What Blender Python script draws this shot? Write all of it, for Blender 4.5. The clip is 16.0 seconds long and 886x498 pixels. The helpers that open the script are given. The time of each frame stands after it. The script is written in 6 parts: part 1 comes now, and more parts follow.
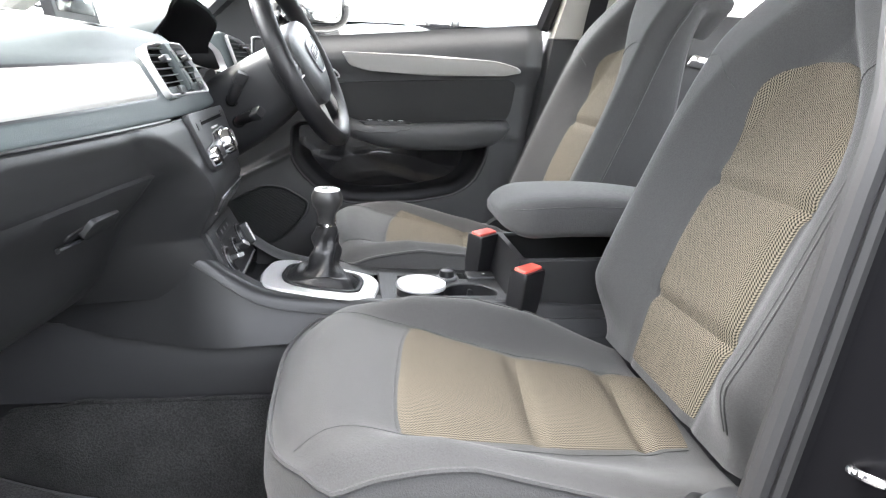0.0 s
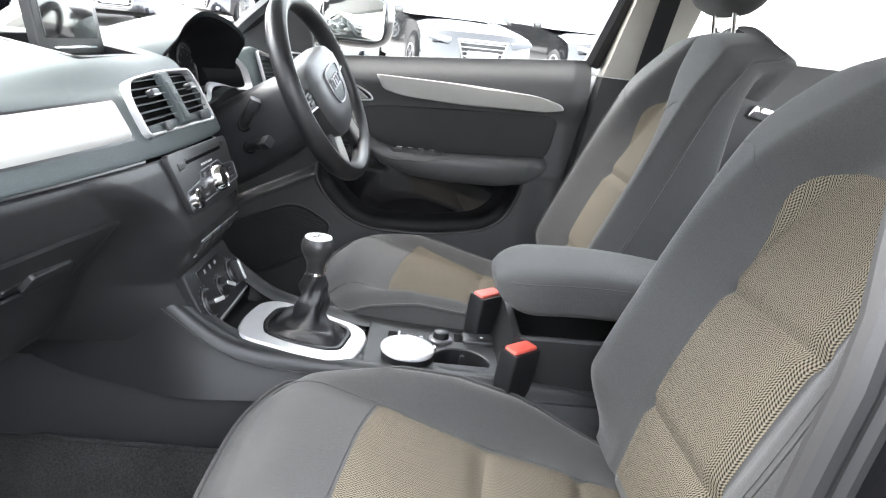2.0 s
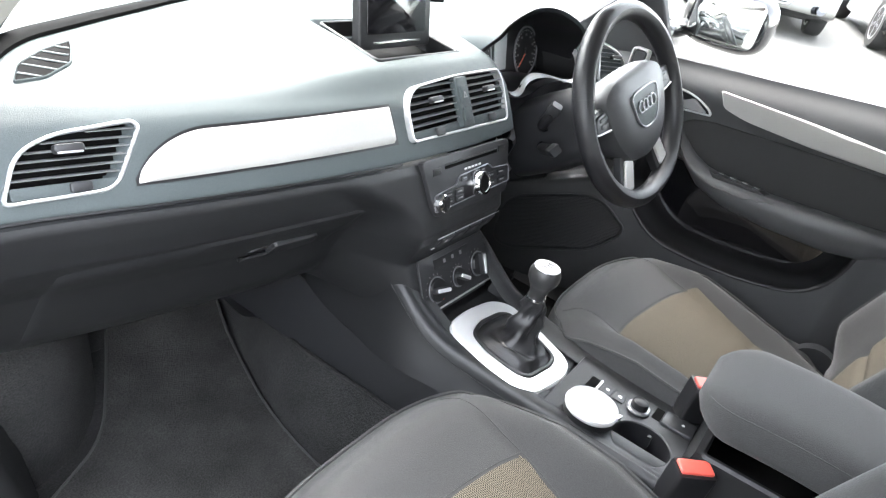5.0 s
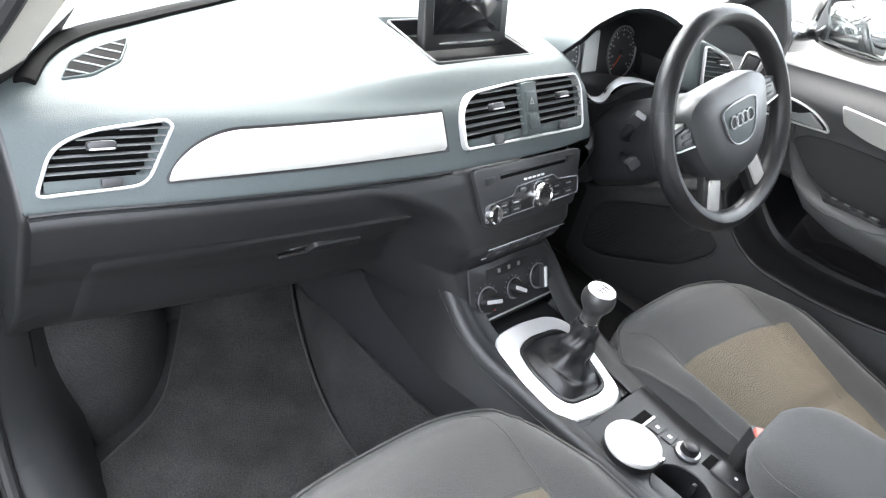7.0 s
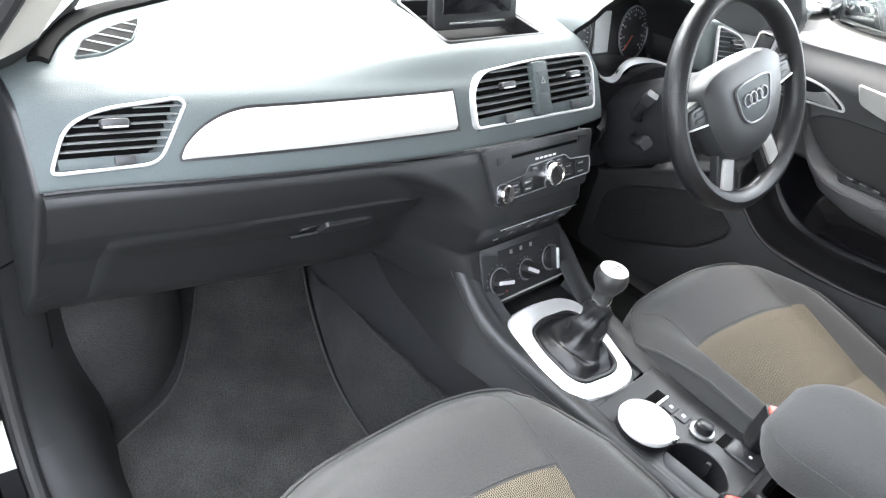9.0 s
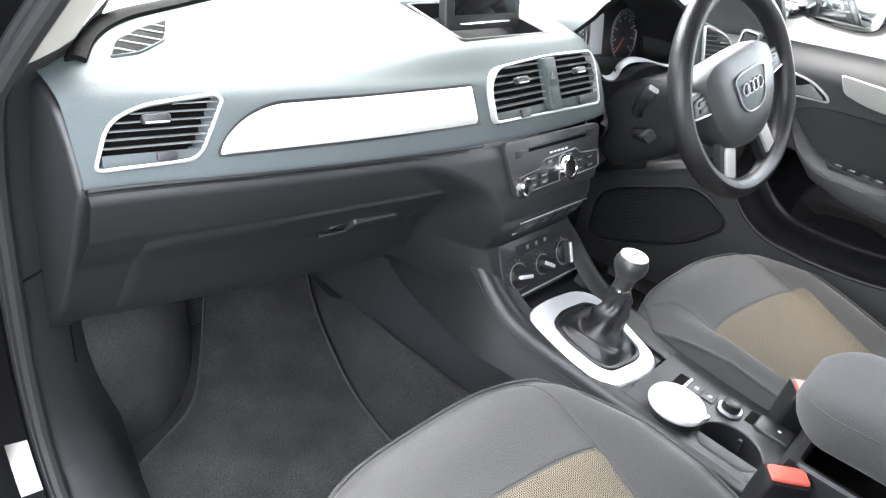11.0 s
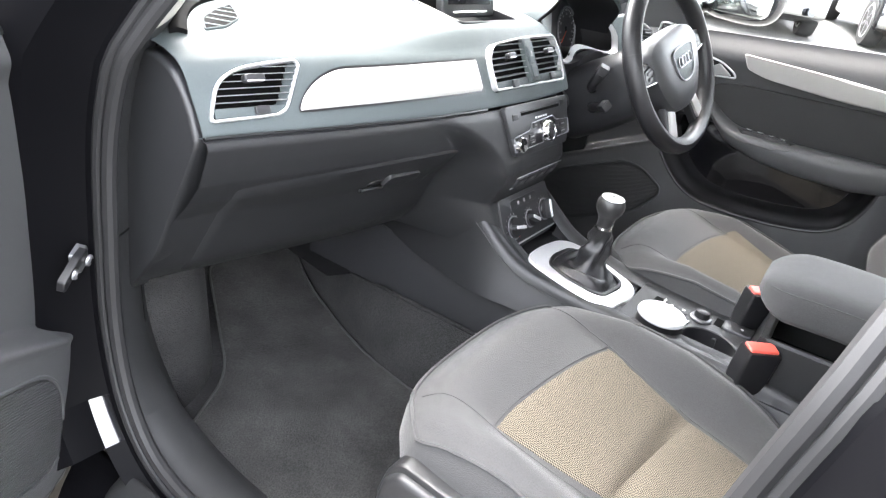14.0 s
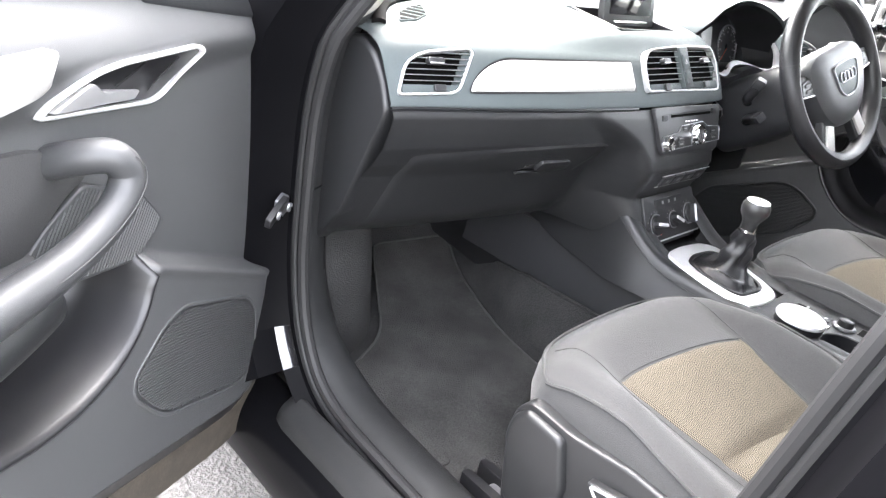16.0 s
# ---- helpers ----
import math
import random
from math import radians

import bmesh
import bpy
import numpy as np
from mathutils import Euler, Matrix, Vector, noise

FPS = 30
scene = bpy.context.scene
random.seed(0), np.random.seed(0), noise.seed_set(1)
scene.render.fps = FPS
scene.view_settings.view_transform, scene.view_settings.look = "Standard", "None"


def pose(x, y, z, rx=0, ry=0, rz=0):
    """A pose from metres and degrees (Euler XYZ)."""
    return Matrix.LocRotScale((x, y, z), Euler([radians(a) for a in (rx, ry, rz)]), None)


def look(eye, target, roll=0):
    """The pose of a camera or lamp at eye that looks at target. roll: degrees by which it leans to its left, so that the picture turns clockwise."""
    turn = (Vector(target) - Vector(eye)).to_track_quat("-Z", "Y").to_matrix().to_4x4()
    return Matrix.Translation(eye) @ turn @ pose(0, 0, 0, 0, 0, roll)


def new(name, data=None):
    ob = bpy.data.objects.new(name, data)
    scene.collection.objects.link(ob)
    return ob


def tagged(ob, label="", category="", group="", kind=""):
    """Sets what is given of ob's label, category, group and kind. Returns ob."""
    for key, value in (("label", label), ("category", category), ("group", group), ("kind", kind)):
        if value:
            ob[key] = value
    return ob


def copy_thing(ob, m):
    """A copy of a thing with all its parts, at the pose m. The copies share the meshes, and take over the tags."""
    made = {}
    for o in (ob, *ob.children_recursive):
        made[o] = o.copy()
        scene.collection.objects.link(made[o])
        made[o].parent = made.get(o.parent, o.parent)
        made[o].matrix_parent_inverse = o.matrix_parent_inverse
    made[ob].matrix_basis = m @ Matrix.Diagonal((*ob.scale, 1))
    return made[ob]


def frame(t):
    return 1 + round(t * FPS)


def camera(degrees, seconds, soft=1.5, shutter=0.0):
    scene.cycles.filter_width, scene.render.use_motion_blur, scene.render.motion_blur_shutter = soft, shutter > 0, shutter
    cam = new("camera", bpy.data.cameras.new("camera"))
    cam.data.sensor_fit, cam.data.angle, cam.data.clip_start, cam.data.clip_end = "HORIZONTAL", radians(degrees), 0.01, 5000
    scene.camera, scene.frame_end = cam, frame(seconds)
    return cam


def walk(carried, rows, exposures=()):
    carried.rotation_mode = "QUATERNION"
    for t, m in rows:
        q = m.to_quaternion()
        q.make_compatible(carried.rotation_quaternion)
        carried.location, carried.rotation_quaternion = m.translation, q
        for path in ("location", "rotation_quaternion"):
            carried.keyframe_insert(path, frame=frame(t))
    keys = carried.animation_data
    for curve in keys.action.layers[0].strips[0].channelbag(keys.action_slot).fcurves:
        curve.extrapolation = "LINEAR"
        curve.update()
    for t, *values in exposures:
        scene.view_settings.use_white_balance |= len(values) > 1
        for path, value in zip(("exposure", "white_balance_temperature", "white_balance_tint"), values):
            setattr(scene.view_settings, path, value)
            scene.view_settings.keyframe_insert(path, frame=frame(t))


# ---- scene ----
cam = camera(65.4, 16.0, soft=1.25)
PATH = [
    (0, (-1.195, -0.329, 1.021), (0.716, -0.601, 0.495), 2.4),
    (0.5, (-1.162, -0.364, 1.036), (0.751, -0.627, 0.515), 2.3),
    (1, (-1.13, -0.404, 1.051), (0.79, -0.621, 0.535), 3.0),
    (1.5, (-1.109, -0.43, 1.086), (0.81, -0.593, 0.547), 4.4),
    (2, (-1.088, -0.447, 1.117), (0.831, -0.534, 0.559), 6.8),
    (2.5, (-1.066, -0.476, 1.156), (0.835, -0.426, 0.537), 8.1),
    (3, (-1.046, -0.482, 1.18), (0.828, -0.29, 0.507), 9.9),
    (3.5, (-1.046, -0.499, 1.199), (0.789, -0.164, 0.477), 11.5),
    (4, (-1.037, -0.532, 1.242), (0.72, -0.025, 0.433), 12.8),
    (4.5, (-1.013, -0.571, 1.278), (0.651, 0.1, 0.395), 13.8),
    (5, (-0.972, -0.613, 1.315), (0.588, 0.217, 0.38), 14.9),
    (7.5, (-0.855, -0.667, 1.365), (0.442, 0.411, 0.29), 14.1),
    (8, (-0.857, -0.672, 1.358), (0.43, 0.407, 0.271), 13.8),
    (8.5, (-0.86, -0.676, 1.351), (0.423, 0.406, 0.263), 13.6),
    (9, (-0.865, -0.674, 1.349), (0.421, 0.405, 0.262), 13.7),
    (11.5, (-0.987, -0.637, 1.274), (0.436, 0.387, 0.312), 11.6),
    (12, (-1.038, -0.632, 1.257), (0.441, 0.343, 0.329), 11.4),
    (12.5, (-1.087, -0.632, 1.246), (0.439, 0.292, 0.341), 11.6),
    (13, (-1.14, -0.628, 1.236), (0.427, 0.246, 0.352), 11.8),
    (13.5, (-1.18, -0.628, 1.231), (0.399, 0.229, 0.354), 11.8),
    (14, (-1.224, -0.631, 1.22), (0.353, 0.239, 0.351), 11.4),
    (14.5, (-1.258, -0.635, 1.207), (0.298, 0.266, 0.333), 11.5),
    (15, (-1.295, -0.659, 1.183), (0.221, 0.318, 0.321), 11.4),
    (15.5, (-1.316, -0.698, 1.183), (0.12, 0.391, 0.314), 11.1),
    (16, (-1.344, -0.734, 1.182), (-0.009, 0.488, 0.33), 10.6),
]
walk(cam, [(t, look(eye, target, roll)) for t, eye, target, roll in PATH], exposures=[(0, 4.38, 6600, 11), (1.5, 4.26, 6550, 10.5), (3.5, 4.18, 6500, 10), (5.0, 4.3, 6500, 10), (7.5, 4.45, 6500, 10), (9.0, 4.56, 6500, 10), (11.5, 4.62, 6520, 10.5), (13.5, 4.70, 6600, 12), (15.0, 4.75, 6630, 12.5), (16.0, 4.73, 6650, 13)])

# ---- light ----
world = bpy.data.worlds.new("world")
scene.world = world
world.use_nodes = True
_wn, _wl = world.node_tree.nodes, world.node_tree.links
_sky = _wn.new("ShaderNodeTexSky")
_sky.sky_type, _sky.sun_disc = "NISHITA", False
_sky.sun_elevation, _sky.sun_rotation = radians(60), radians(20)
_sky.air_density, _sky.dust_density = 1.0, 3.0
_grey = _wn.new("ShaderNodeHueSaturation")
_grey.inputs["Saturation"].default_value = 0.27
_wl.new(_sky.outputs[0], _grey.inputs["Color"])
_wl.new(_grey.outputs[0], _wn["Background"].inputs[0])
_wn["Background"].inputs[1].default_value = 0.195
sun = new("sun", bpy.data.lights.new("sun", "SUN"))
sun.data.energy, sun.data.angle, sun.data.color = 0.6, radians(60), (1.0, 0.99, 0.98)
sun.matrix_world = look((1.55, 4.25, 8), (0, 0, 0))


# ---- materials ----
def material(name, color, rough=0.6, metal=0.0, grain=0.0, grain_size=0.001, bump=0.0, stain=0.12, stain_size=0.12, coat=0.0, spec=0.5, sheen=0.0):
    m = bpy.data.materials.new(name)
    m.use_nodes = True
    n, l = m.node_tree.nodes, m.node_tree.links
    b = n["Principled BSDF"]
    b.inputs["Roughness"].default_value, b.inputs["Metallic"].default_value = rough, metal
    b.inputs["Coat Weight"].default_value, b.inputs["Specular IOR Level"].default_value = coat, spec
    b.inputs["Sheen Weight"].default_value = sheen
    co = n.new("ShaderNodeTexCoord")
    big = n.new("ShaderNodeTexNoise")
    big.inputs["Scale"].default_value, big.inputs["Detail"].default_value = 1 / stain_size, 4
    l.new(co.outputs["Object"], big.inputs["Vector"])
    fine = n.new("ShaderNodeTexNoise")
    fine.inputs["Scale"].default_value, fine.inputs["Detail"].default_value = 1 / grain_size, 2
    l.new(co.outputs["Object"], fine.inputs["Vector"])
    rgb = n.new("ShaderNodeMixRGB")
    rgb.blend_type = "MULTIPLY"
    rgb.inputs[0].default_value = 1
    rgb.inputs[1].default_value = (*color, 1)
    k = n.new("ShaderNodeMath")
    k.operation = "MULTIPLY_ADD"
    l.new(big.outputs["Fac"], k.inputs[0])
    k.inputs[1].default_value, k.inputs[2].default_value = 2 * stain, 1 - stain
    k2 = n.new("ShaderNodeMath")
    k2.operation = "MULTIPLY_ADD"
    l.new(fine.outputs["Fac"], k2.inputs[0])
    k2.inputs[1].default_value, k2.inputs[2].default_value = 2 * grain, 1 - grain
    k3 = n.new("ShaderNodeMath")
    k3.operation = "MULTIPLY"
    l.new(k.outputs[0], k3.inputs[0])
    l.new(k2.outputs[0], k3.inputs[1])
    l.new(k3.outputs[0], rgb.inputs[2])
    l.new(rgb.outputs[0], b.inputs["Base Color"])
    if bump:
        bm_ = n.new("ShaderNodeBump")
        bm_.inputs["Strength"].default_value, bm_.inputs["Distance"].default_value = bump, grain_size
        l.new(fine.outputs["Fac"], bm_.inputs["Height"])
        l.new(bm_.outputs[0], b.inputs["Normal"])
    return m


def woven(name, light, dark, pitch):
    """Cloth of light threads crossing over a dark ground in a fine herringbone."""
    m = material(name, light, 0.9, stain=0.08, spec=0.12)
    n, l = m.node_tree.nodes, m.node_tree.links
    b = n["Principled BSDF"]
    uv = n.new("ShaderNodeUVMap")
    xy = n.new("ShaderNodeSeparateXYZ")
    l.new(uv.outputs[0], xy.inputs[0])

    def calc(op, p, q):
        k = n.new("ShaderNodeMath")
        k.operation = op
        for i, w in enumerate((p, q)):
            if isinstance(w, (int, float)):
                k.inputs[i].default_value = w
            else:
                l.new(w, k.inputs[i])
        return k.outputs[0]

    # rows of stitches that zigzag across the cloth
    zig = calc("PINGPONG", xy.outputs[0], pitch * 3.0)
    rows = calc("SINE", calc("MULTIPLY", calc("ADD", xy.outputs[1], zig), 2 * math.pi / pitch), 0.0)
    cols = calc("SINE", calc("MULTIPLY", xy.outputs[0], 2 * math.pi / (pitch * 0.85)), 0.0)
    add = n.new("ShaderNodeMath")
    add.operation = "MULTIPLY_ADD"
    l.new(calc("ADD", rows, cols), add.inputs[0])
    add.inputs[1].default_value, add.inputs[2].default_value = 0.5, 1.0
    mul = n.new("ShaderNodeMath")
    mul.operation = "MULTIPLY"
    l.new(add.outputs[0], mul.inputs[0])
    mul.inputs[1].default_value = 0.5
    ramp = n.new("ShaderNodeValToRGB")
    ramp.color_ramp.elements[0].position, ramp.color_ramp.elements[0].color = 0.25, (*dark, 1)
    ramp.color_ramp.elements[1].position, ramp.color_ramp.elements[1].color = 0.7, (*light, 1)
    l.new(mul.outputs[0], ramp.inputs[0])
    mix = n.new("ShaderNodeMixRGB")
    mix.blend_type = "MULTIPLY"
    mix.inputs[0].default_value = 1
    old = b.inputs["Base Color"].links[0].from_node
    old.inputs[1].default_value = (1, 1, 1, 1)
    l.new(old.outputs[0], mix.inputs[1])
    l.new(ramp.outputs[0], mix.inputs[2])
    l.new(mix.outputs[0], b.inputs["Base Color"])
    bp = n.new("ShaderNodeBump")
    bp.inputs["Strength"].default_value, bp.inputs["Distance"].default_value = 0.5, 0.0006
    l.new(mul.outputs[0], bp.inputs["Height"])
    l.new(bp.outputs[0], b.inputs["Normal"])
    return m


def glass(name, tint=(1, 1, 1)):
    m = bpy.data.materials.new(name)
    m.use_nodes = True
    n, l = m.node_tree.nodes, m.node_tree.links
    n.remove(n["Principled BSDF"])
    tr, gl, mx, fr = n.new("ShaderNodeBsdfTransparent"), n.new("ShaderNodeBsdfGlossy"), n.new("ShaderNodeMixShader"), n.new("ShaderNodeFresnel")
    tr.inputs[0].default_value = (*tint, 1)
    gl.inputs["Roughness"].default_value = 0.01
    fr.inputs[0].default_value = 1.4
    l.new(fr.outputs[0], mx.inputs[0])
    l.new(tr.outputs[0], mx.inputs[1])
    l.new(gl.outputs[0], mx.inputs[2])
    l.new(mx.outputs[0], n["Material Output"].inputs[0])
    return m


DASH = material("soft_dash_plastic", (0.064, 0.076, 0.077), 0.5, grain=0.25, grain_size=0.0011, bump=0.35, stain=0.06, spec=0.2)
HARD = material("hard_dark_plastic", (0.013, 0.0134, 0.0142), 0.43, grain=0.3, grain_size=0.0009, bump=0.25, stain=0.1)
PANEL = material("smooth_dark_panel", (0.018, 0.0185, 0.020), 0.42, grain=0.1, grain_size=0.0008, bump=0.1)
BLACK = material("black_plastic", (0.010, 0.010, 0.011), 0.38, grain=0.1)
# near-black standing in for shade in wells, slots and gaps; also the screen edge
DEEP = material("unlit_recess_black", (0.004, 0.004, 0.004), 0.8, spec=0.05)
SILVER = material("brushed_silver_trim", (0.42, 0.415, 0.395), 0.45, 0.25, grain=0.06, grain_size=0.002, stain=0.03)
MATT = material("matt_silver_plastic", (0.55, 0.55, 0.55), 0.4, 0.6, stain=0.03)
DOORC = material("dark_door_cloth", (0.022, 0.022, 0.022), 0.9, grain=0.35, grain_size=0.0012, bump=0.4)
DOORP = material("moulded_door_plastic", (0.052, 0.053, 0.054), 0.5, grain=0.25, grain_size=0.0009, bump=0.25, stain=0.1)
SATIN = material("bright_satin_metal", (0.8, 0.8, 0.8), 0.3, 0.5, stain=0.02)
SLAT = material("vent_slat_plastic", (0.19, 0.194, 0.198), 0.4)
GREYMET = material("dark_satin_metal", (0.25, 0.25, 0.26), 0.35, 0.7)
CHROME = material("chrome", (0.82, 0.82, 0.82), 0.08, 1.0, stain=0.02)
CLOTH = material("grey_seat_cloth", (0.039, 0.039, 0.039), 0.85, grain=0.35, grain_size=0.0017, bump=0.4, stain=0.1, sheen=0.12, spec=0.25)
BEIGE = woven("beige_woven_cloth", (0.165, 0.143, 0.111), (0.010, 0.009, 0.007), 0.0038)
THREAD = material("dark_seat_thread", (0.03, 0.03, 0.03), 0.7)
LEATHER = material("black_leather", (0.011, 0.011, 0.012), 0.34, grain=0.3, grain_size=0.002, bump=0.35, stain=0.15, stain_size=0.04)
CARPET = material("dark_grey_carpet", (0.030, 0.030, 0.030), 0.95, grain=0.75, grain_size=0.003, bump=0.8, stain=0.7, stain_size=0.1, sheen=0.03, spec=0.1)
MAT = material("grey_mat_carpet", (0.043, 0.0425, 0.041), 0.95, grain=0.75, grain_size=0.0032, bump=0.8, stain=0.95, stain_size=0.11, sheen=0.04, spec=0.1)
MATEDGE = material("mat_edge_thread", (0.050, 0.050, 0.049), 0.8, grain=0.3, grain_size=0.003)
RUBBER = material("black_rubber_seal", (0.014, 0.014, 0.0145), 0.55, grain=0.2, stain=0.15, spec=0.3)
# copy of the glossy black paint with sky reflections held down to stay dark
DULL = material("muted_black_paint", (0.003, 0.003, 0.0035), 0.34, spec=0.03)
PAINT = material("glossy_black_paint", (0.004, 0.004, 0.005), 0.12, coat=1.0, stain=0.1)
SILLP = material("scuffed_sill_plastic", (0.018, 0.0185, 0.019), 0.6, grain=0.3, grain_size=0.001, bump=0.3, stain=0.3, stain_size=0.06, spec=0.22)
PILLAR = material("coarse_grained_pillar_plastic", (0.021, 0.0215, 0.022), 0.7, grain=0.35, grain_size=0.0035, bump=0.9, stain=0.12, spec=0.12)
CREAM = material("pale_grey_pillar_trim", (0.40, 0.385, 0.35), 0.8, grain=0.12, grain_size=0.001, bump=0.2)
RED = material("red_buckle_plastic", (0.62, 0.10, 0.075), 0.4, stain=0.05)
MESH = material("speaker_mesh_plastic", (0.026, 0.027, 0.028), 0.5, grain=0.2, bump=0.2)
WHITE = material("white_print", (0.7, 0.7, 0.7), 0.5)
GREYPRINT = material("grey_print", (0.22, 0.22, 0.22), 0.5)
SCREEN = material("dark_screen_glass", (0.006, 0.006, 0.007), 0.08, spec=0.6)
ASPHALT = material("pale_wet_asphalt", (0.06, 0.057, 0.054), 0.85, grain=0.95, grain_size=0.009, bump=1.0, stain=0.3, stain_size=0.8)
GLASS = glass("clear_glass", (0.93, 0.96, 0.94))
TYRE = material("tyre_rubber", (0.015, 0.015, 0.015), 0.8)
ALLOY = material("silver_alloy", (0.5, 0.5, 0.52), 0.3, 0.9)
LAMP = material("headlamp_glass", (0.20, 0.21, 0.23), 0.1, 0.5)
PLATE = material("number_plate_white", (0.75, 0.75, 0.72), 0.5)
NEEDLE = material("orange_needle", (0.7, 0.08, 0.02), 0.4)
RUST = material("muddy_brown_edge", (0.048, 0.040, 0.031), 0.7, grain=0.4, grain_size=0.004, stain=0.5, stain_size=0.03)

# ---- building helpers ----
BASE = {}


def thing(name, base, label, category, group="", kind=""):
    e = new(name)
    e.location = base
    BASE[e.name] = Vector(base)
    return tagged(e, label, category, group, kind)


def part(name, bm, mat, parent, label="", sharp=32):
    base = BASE[parent.name]
    bmesh.ops.translate(bm, vec=-base, verts=bm.verts)
    bmesh.ops.recalc_face_normals(bm, faces=bm.faces)
    me = bpy.data.meshes.new(name)
    bm.to_mesh(me)
    bm.free()
    me.materials.append(mat)
    me.polygons.foreach_set("use_smooth", [True] * len(me.polygons))
    me.set_sharp_from_angle(angle=radians(sharp))
    ob = new(name, me)
    ob.parent = parent
    BASE[ob.name] = base
    return tagged(ob, label)


def V(*a):
    return Vector(a)


def axes(o, u, v):
    """A frame at o with x along u and y as near v as can be; z is outward."""
    u = Vector(u).normalized()
    n = u.cross(Vector(v)).normalized()
    w = n.cross(u)
    return Matrix(((u.x, w.x, n.x, o[0]), (u.y, w.y, n.y, o[1]), (u.z, w.z, n.z, o[2]), (0, 0, 0, 1)))


def spline(pts, n, closed=False):
    """n points along a smooth curve through pts."""
    p = [Vector(q) for q in pts]
    segs = len(p) if closed else len(p) - 1
    out = []
    for i in range(n):
        t = i * segs / (n if closed else n - 1)
        k = min(int(t), segs - 1)
        f = t - k
        if closed:
            a, b, c, d = (p[(k + j) % len(p)] for j in (-1, 0, 1, 2))
        else:
            b, c = p[k], p[k + 1]
            a = p[k - 1] if k else b * 2 - c
            d = p[k + 2] if k + 2 < len(p) else c * 2 - b
        out.append(0.5 * (2 * b + (c - a) * f + (2 * a - 5 * b + 4 * c - d) * f * f + (3 * b - a - 3 * c + d) * f ** 3))
    return out


def curve(x, table):
    """Smooth value at x from (x, value) pairs."""
    if x <= table[0][0]:
        return table[0][1]
    for (a, p), (b, q) in zip(table, table[1:]):
        if x <= b:
            f = (x - a) / (b - a)
            return p + (q - p) * f
    return table[-1][1]


def soft(x, a, b):
    t = max(0.0, min(1.0, (x - a) / (b - a)))
    return t * t * (3 - 2 * t)


def rounded(pts, r, n=4):
    """A polygon of (x, y) with its corners rounded."""
    out = []
    k = len(pts)
    for i in range(k):
        p, a, b = Vector(pts[i]), Vector(pts[i - 1]), Vector(pts[(i + 1) % k])
        rr = r[i] if isinstance(r, (list, tuple)) else r
        u, v = a - p, b - p
        d = min(rr, u.length * 0.48, v.length * 0.48)
        s, e = p + u.normalized() * d, p + v.normalized() * d
        for j in range(n + 1):
            f = j / n
            out.append(s * (1 - f) ** 2 + p * 2 * f * (1 - f) + e * f * f)
    return out


def rrect(w, h, r, n=4):
    return rounded([(-w / 2, -h / 2), (w / 2, -h / 2), (w / 2, h / 2), (-w / 2, h / 2)], r, n)


def circle(r, n=28):
    return [Vector((r * math.cos(2 * math.pi * i / n), r * math.sin(2 * math.pi * i / n))) for i in range(n)]


def loft(rings, ring_closed=True, caps=True, loop=False, bm=None):
    bm = bm or bmesh.new()
    rows = [[bm.verts.new(p) for p in r] for r in rings]
    n = len(rows[0])
    pairs = list(zip(rows, rows[1:])) + ([(rows[-1], rows[0])] if loop else [])
    for a, b in pairs:
        for i in range(n if ring_closed else n - 1):
            j = (i + 1) % n
            bm.faces.new((a[i], a[j], b[j], b[i]))
    if caps and ring_closed and not loop:
        bm.faces.new(rows[0])
        bm.faces.new(rows[-1])
    return bm


def plate(outline, m, depth, bevel=0.002, bm=None, steps=3):
    """An outline in m's plane, its face at z = 0 and its back at -depth, with a rounded front edge."""
    n = len(outline)
    c = sum((Vector(p) for p in outline), Vector((0, 0))) / n
    rings = [[m @ V(p[0], p[1], -depth) for p in outline]]
    for i in range(steps + 1):
        a = math.pi / 2 * i / steps
        k = bevel * (1 - math.cos(a))
        z = -bevel * (1 - math.sin(a))
        ring = []
        for p in outline:
            q = Vector(p)
            d = c - q
            ring.append(m @ V(*(q + d.normalized() * min(k, d.length * 0.9)), z))
        rings.append(ring)
    return loft(rings, bm=bm)


def hoop(outer, inner, m, front, back, bm=None, lip=0.0015):
    """A frame between two outlines of equal length."""
    f = lambda o, z, k=0.0, to=None: [m @ V(*(Vector(p) + ((Vector(q) - Vector(p)).normalized() * k if k else Vector((0, 0)))), z) for p, q in zip(o, to or o)]
    rings = [f(outer, back), f(outer, front - lip), f(outer, front, lip, inner), f(inner, front, lip, outer), f(inner, front - lip), f(inner, back)]
    return loft(rings, loop=True, bm=bm)


def shrink(outline, d):
    c = sum((Vector(p) for p in outline), Vector((0, 0))) / len(outline)
    n = len(outline)
    out = []
    for i in range(n):
        a, p, b = Vector(outline[i - 1]), Vector(outline[i]), Vector(outline[(i + 1) % n])
        t = (b - a).normalized()
        w = Vector((-t.y, t.x))
        if w.dot(c - p) < 0:
            w = -w
        out.append(p + w * d)
    return out


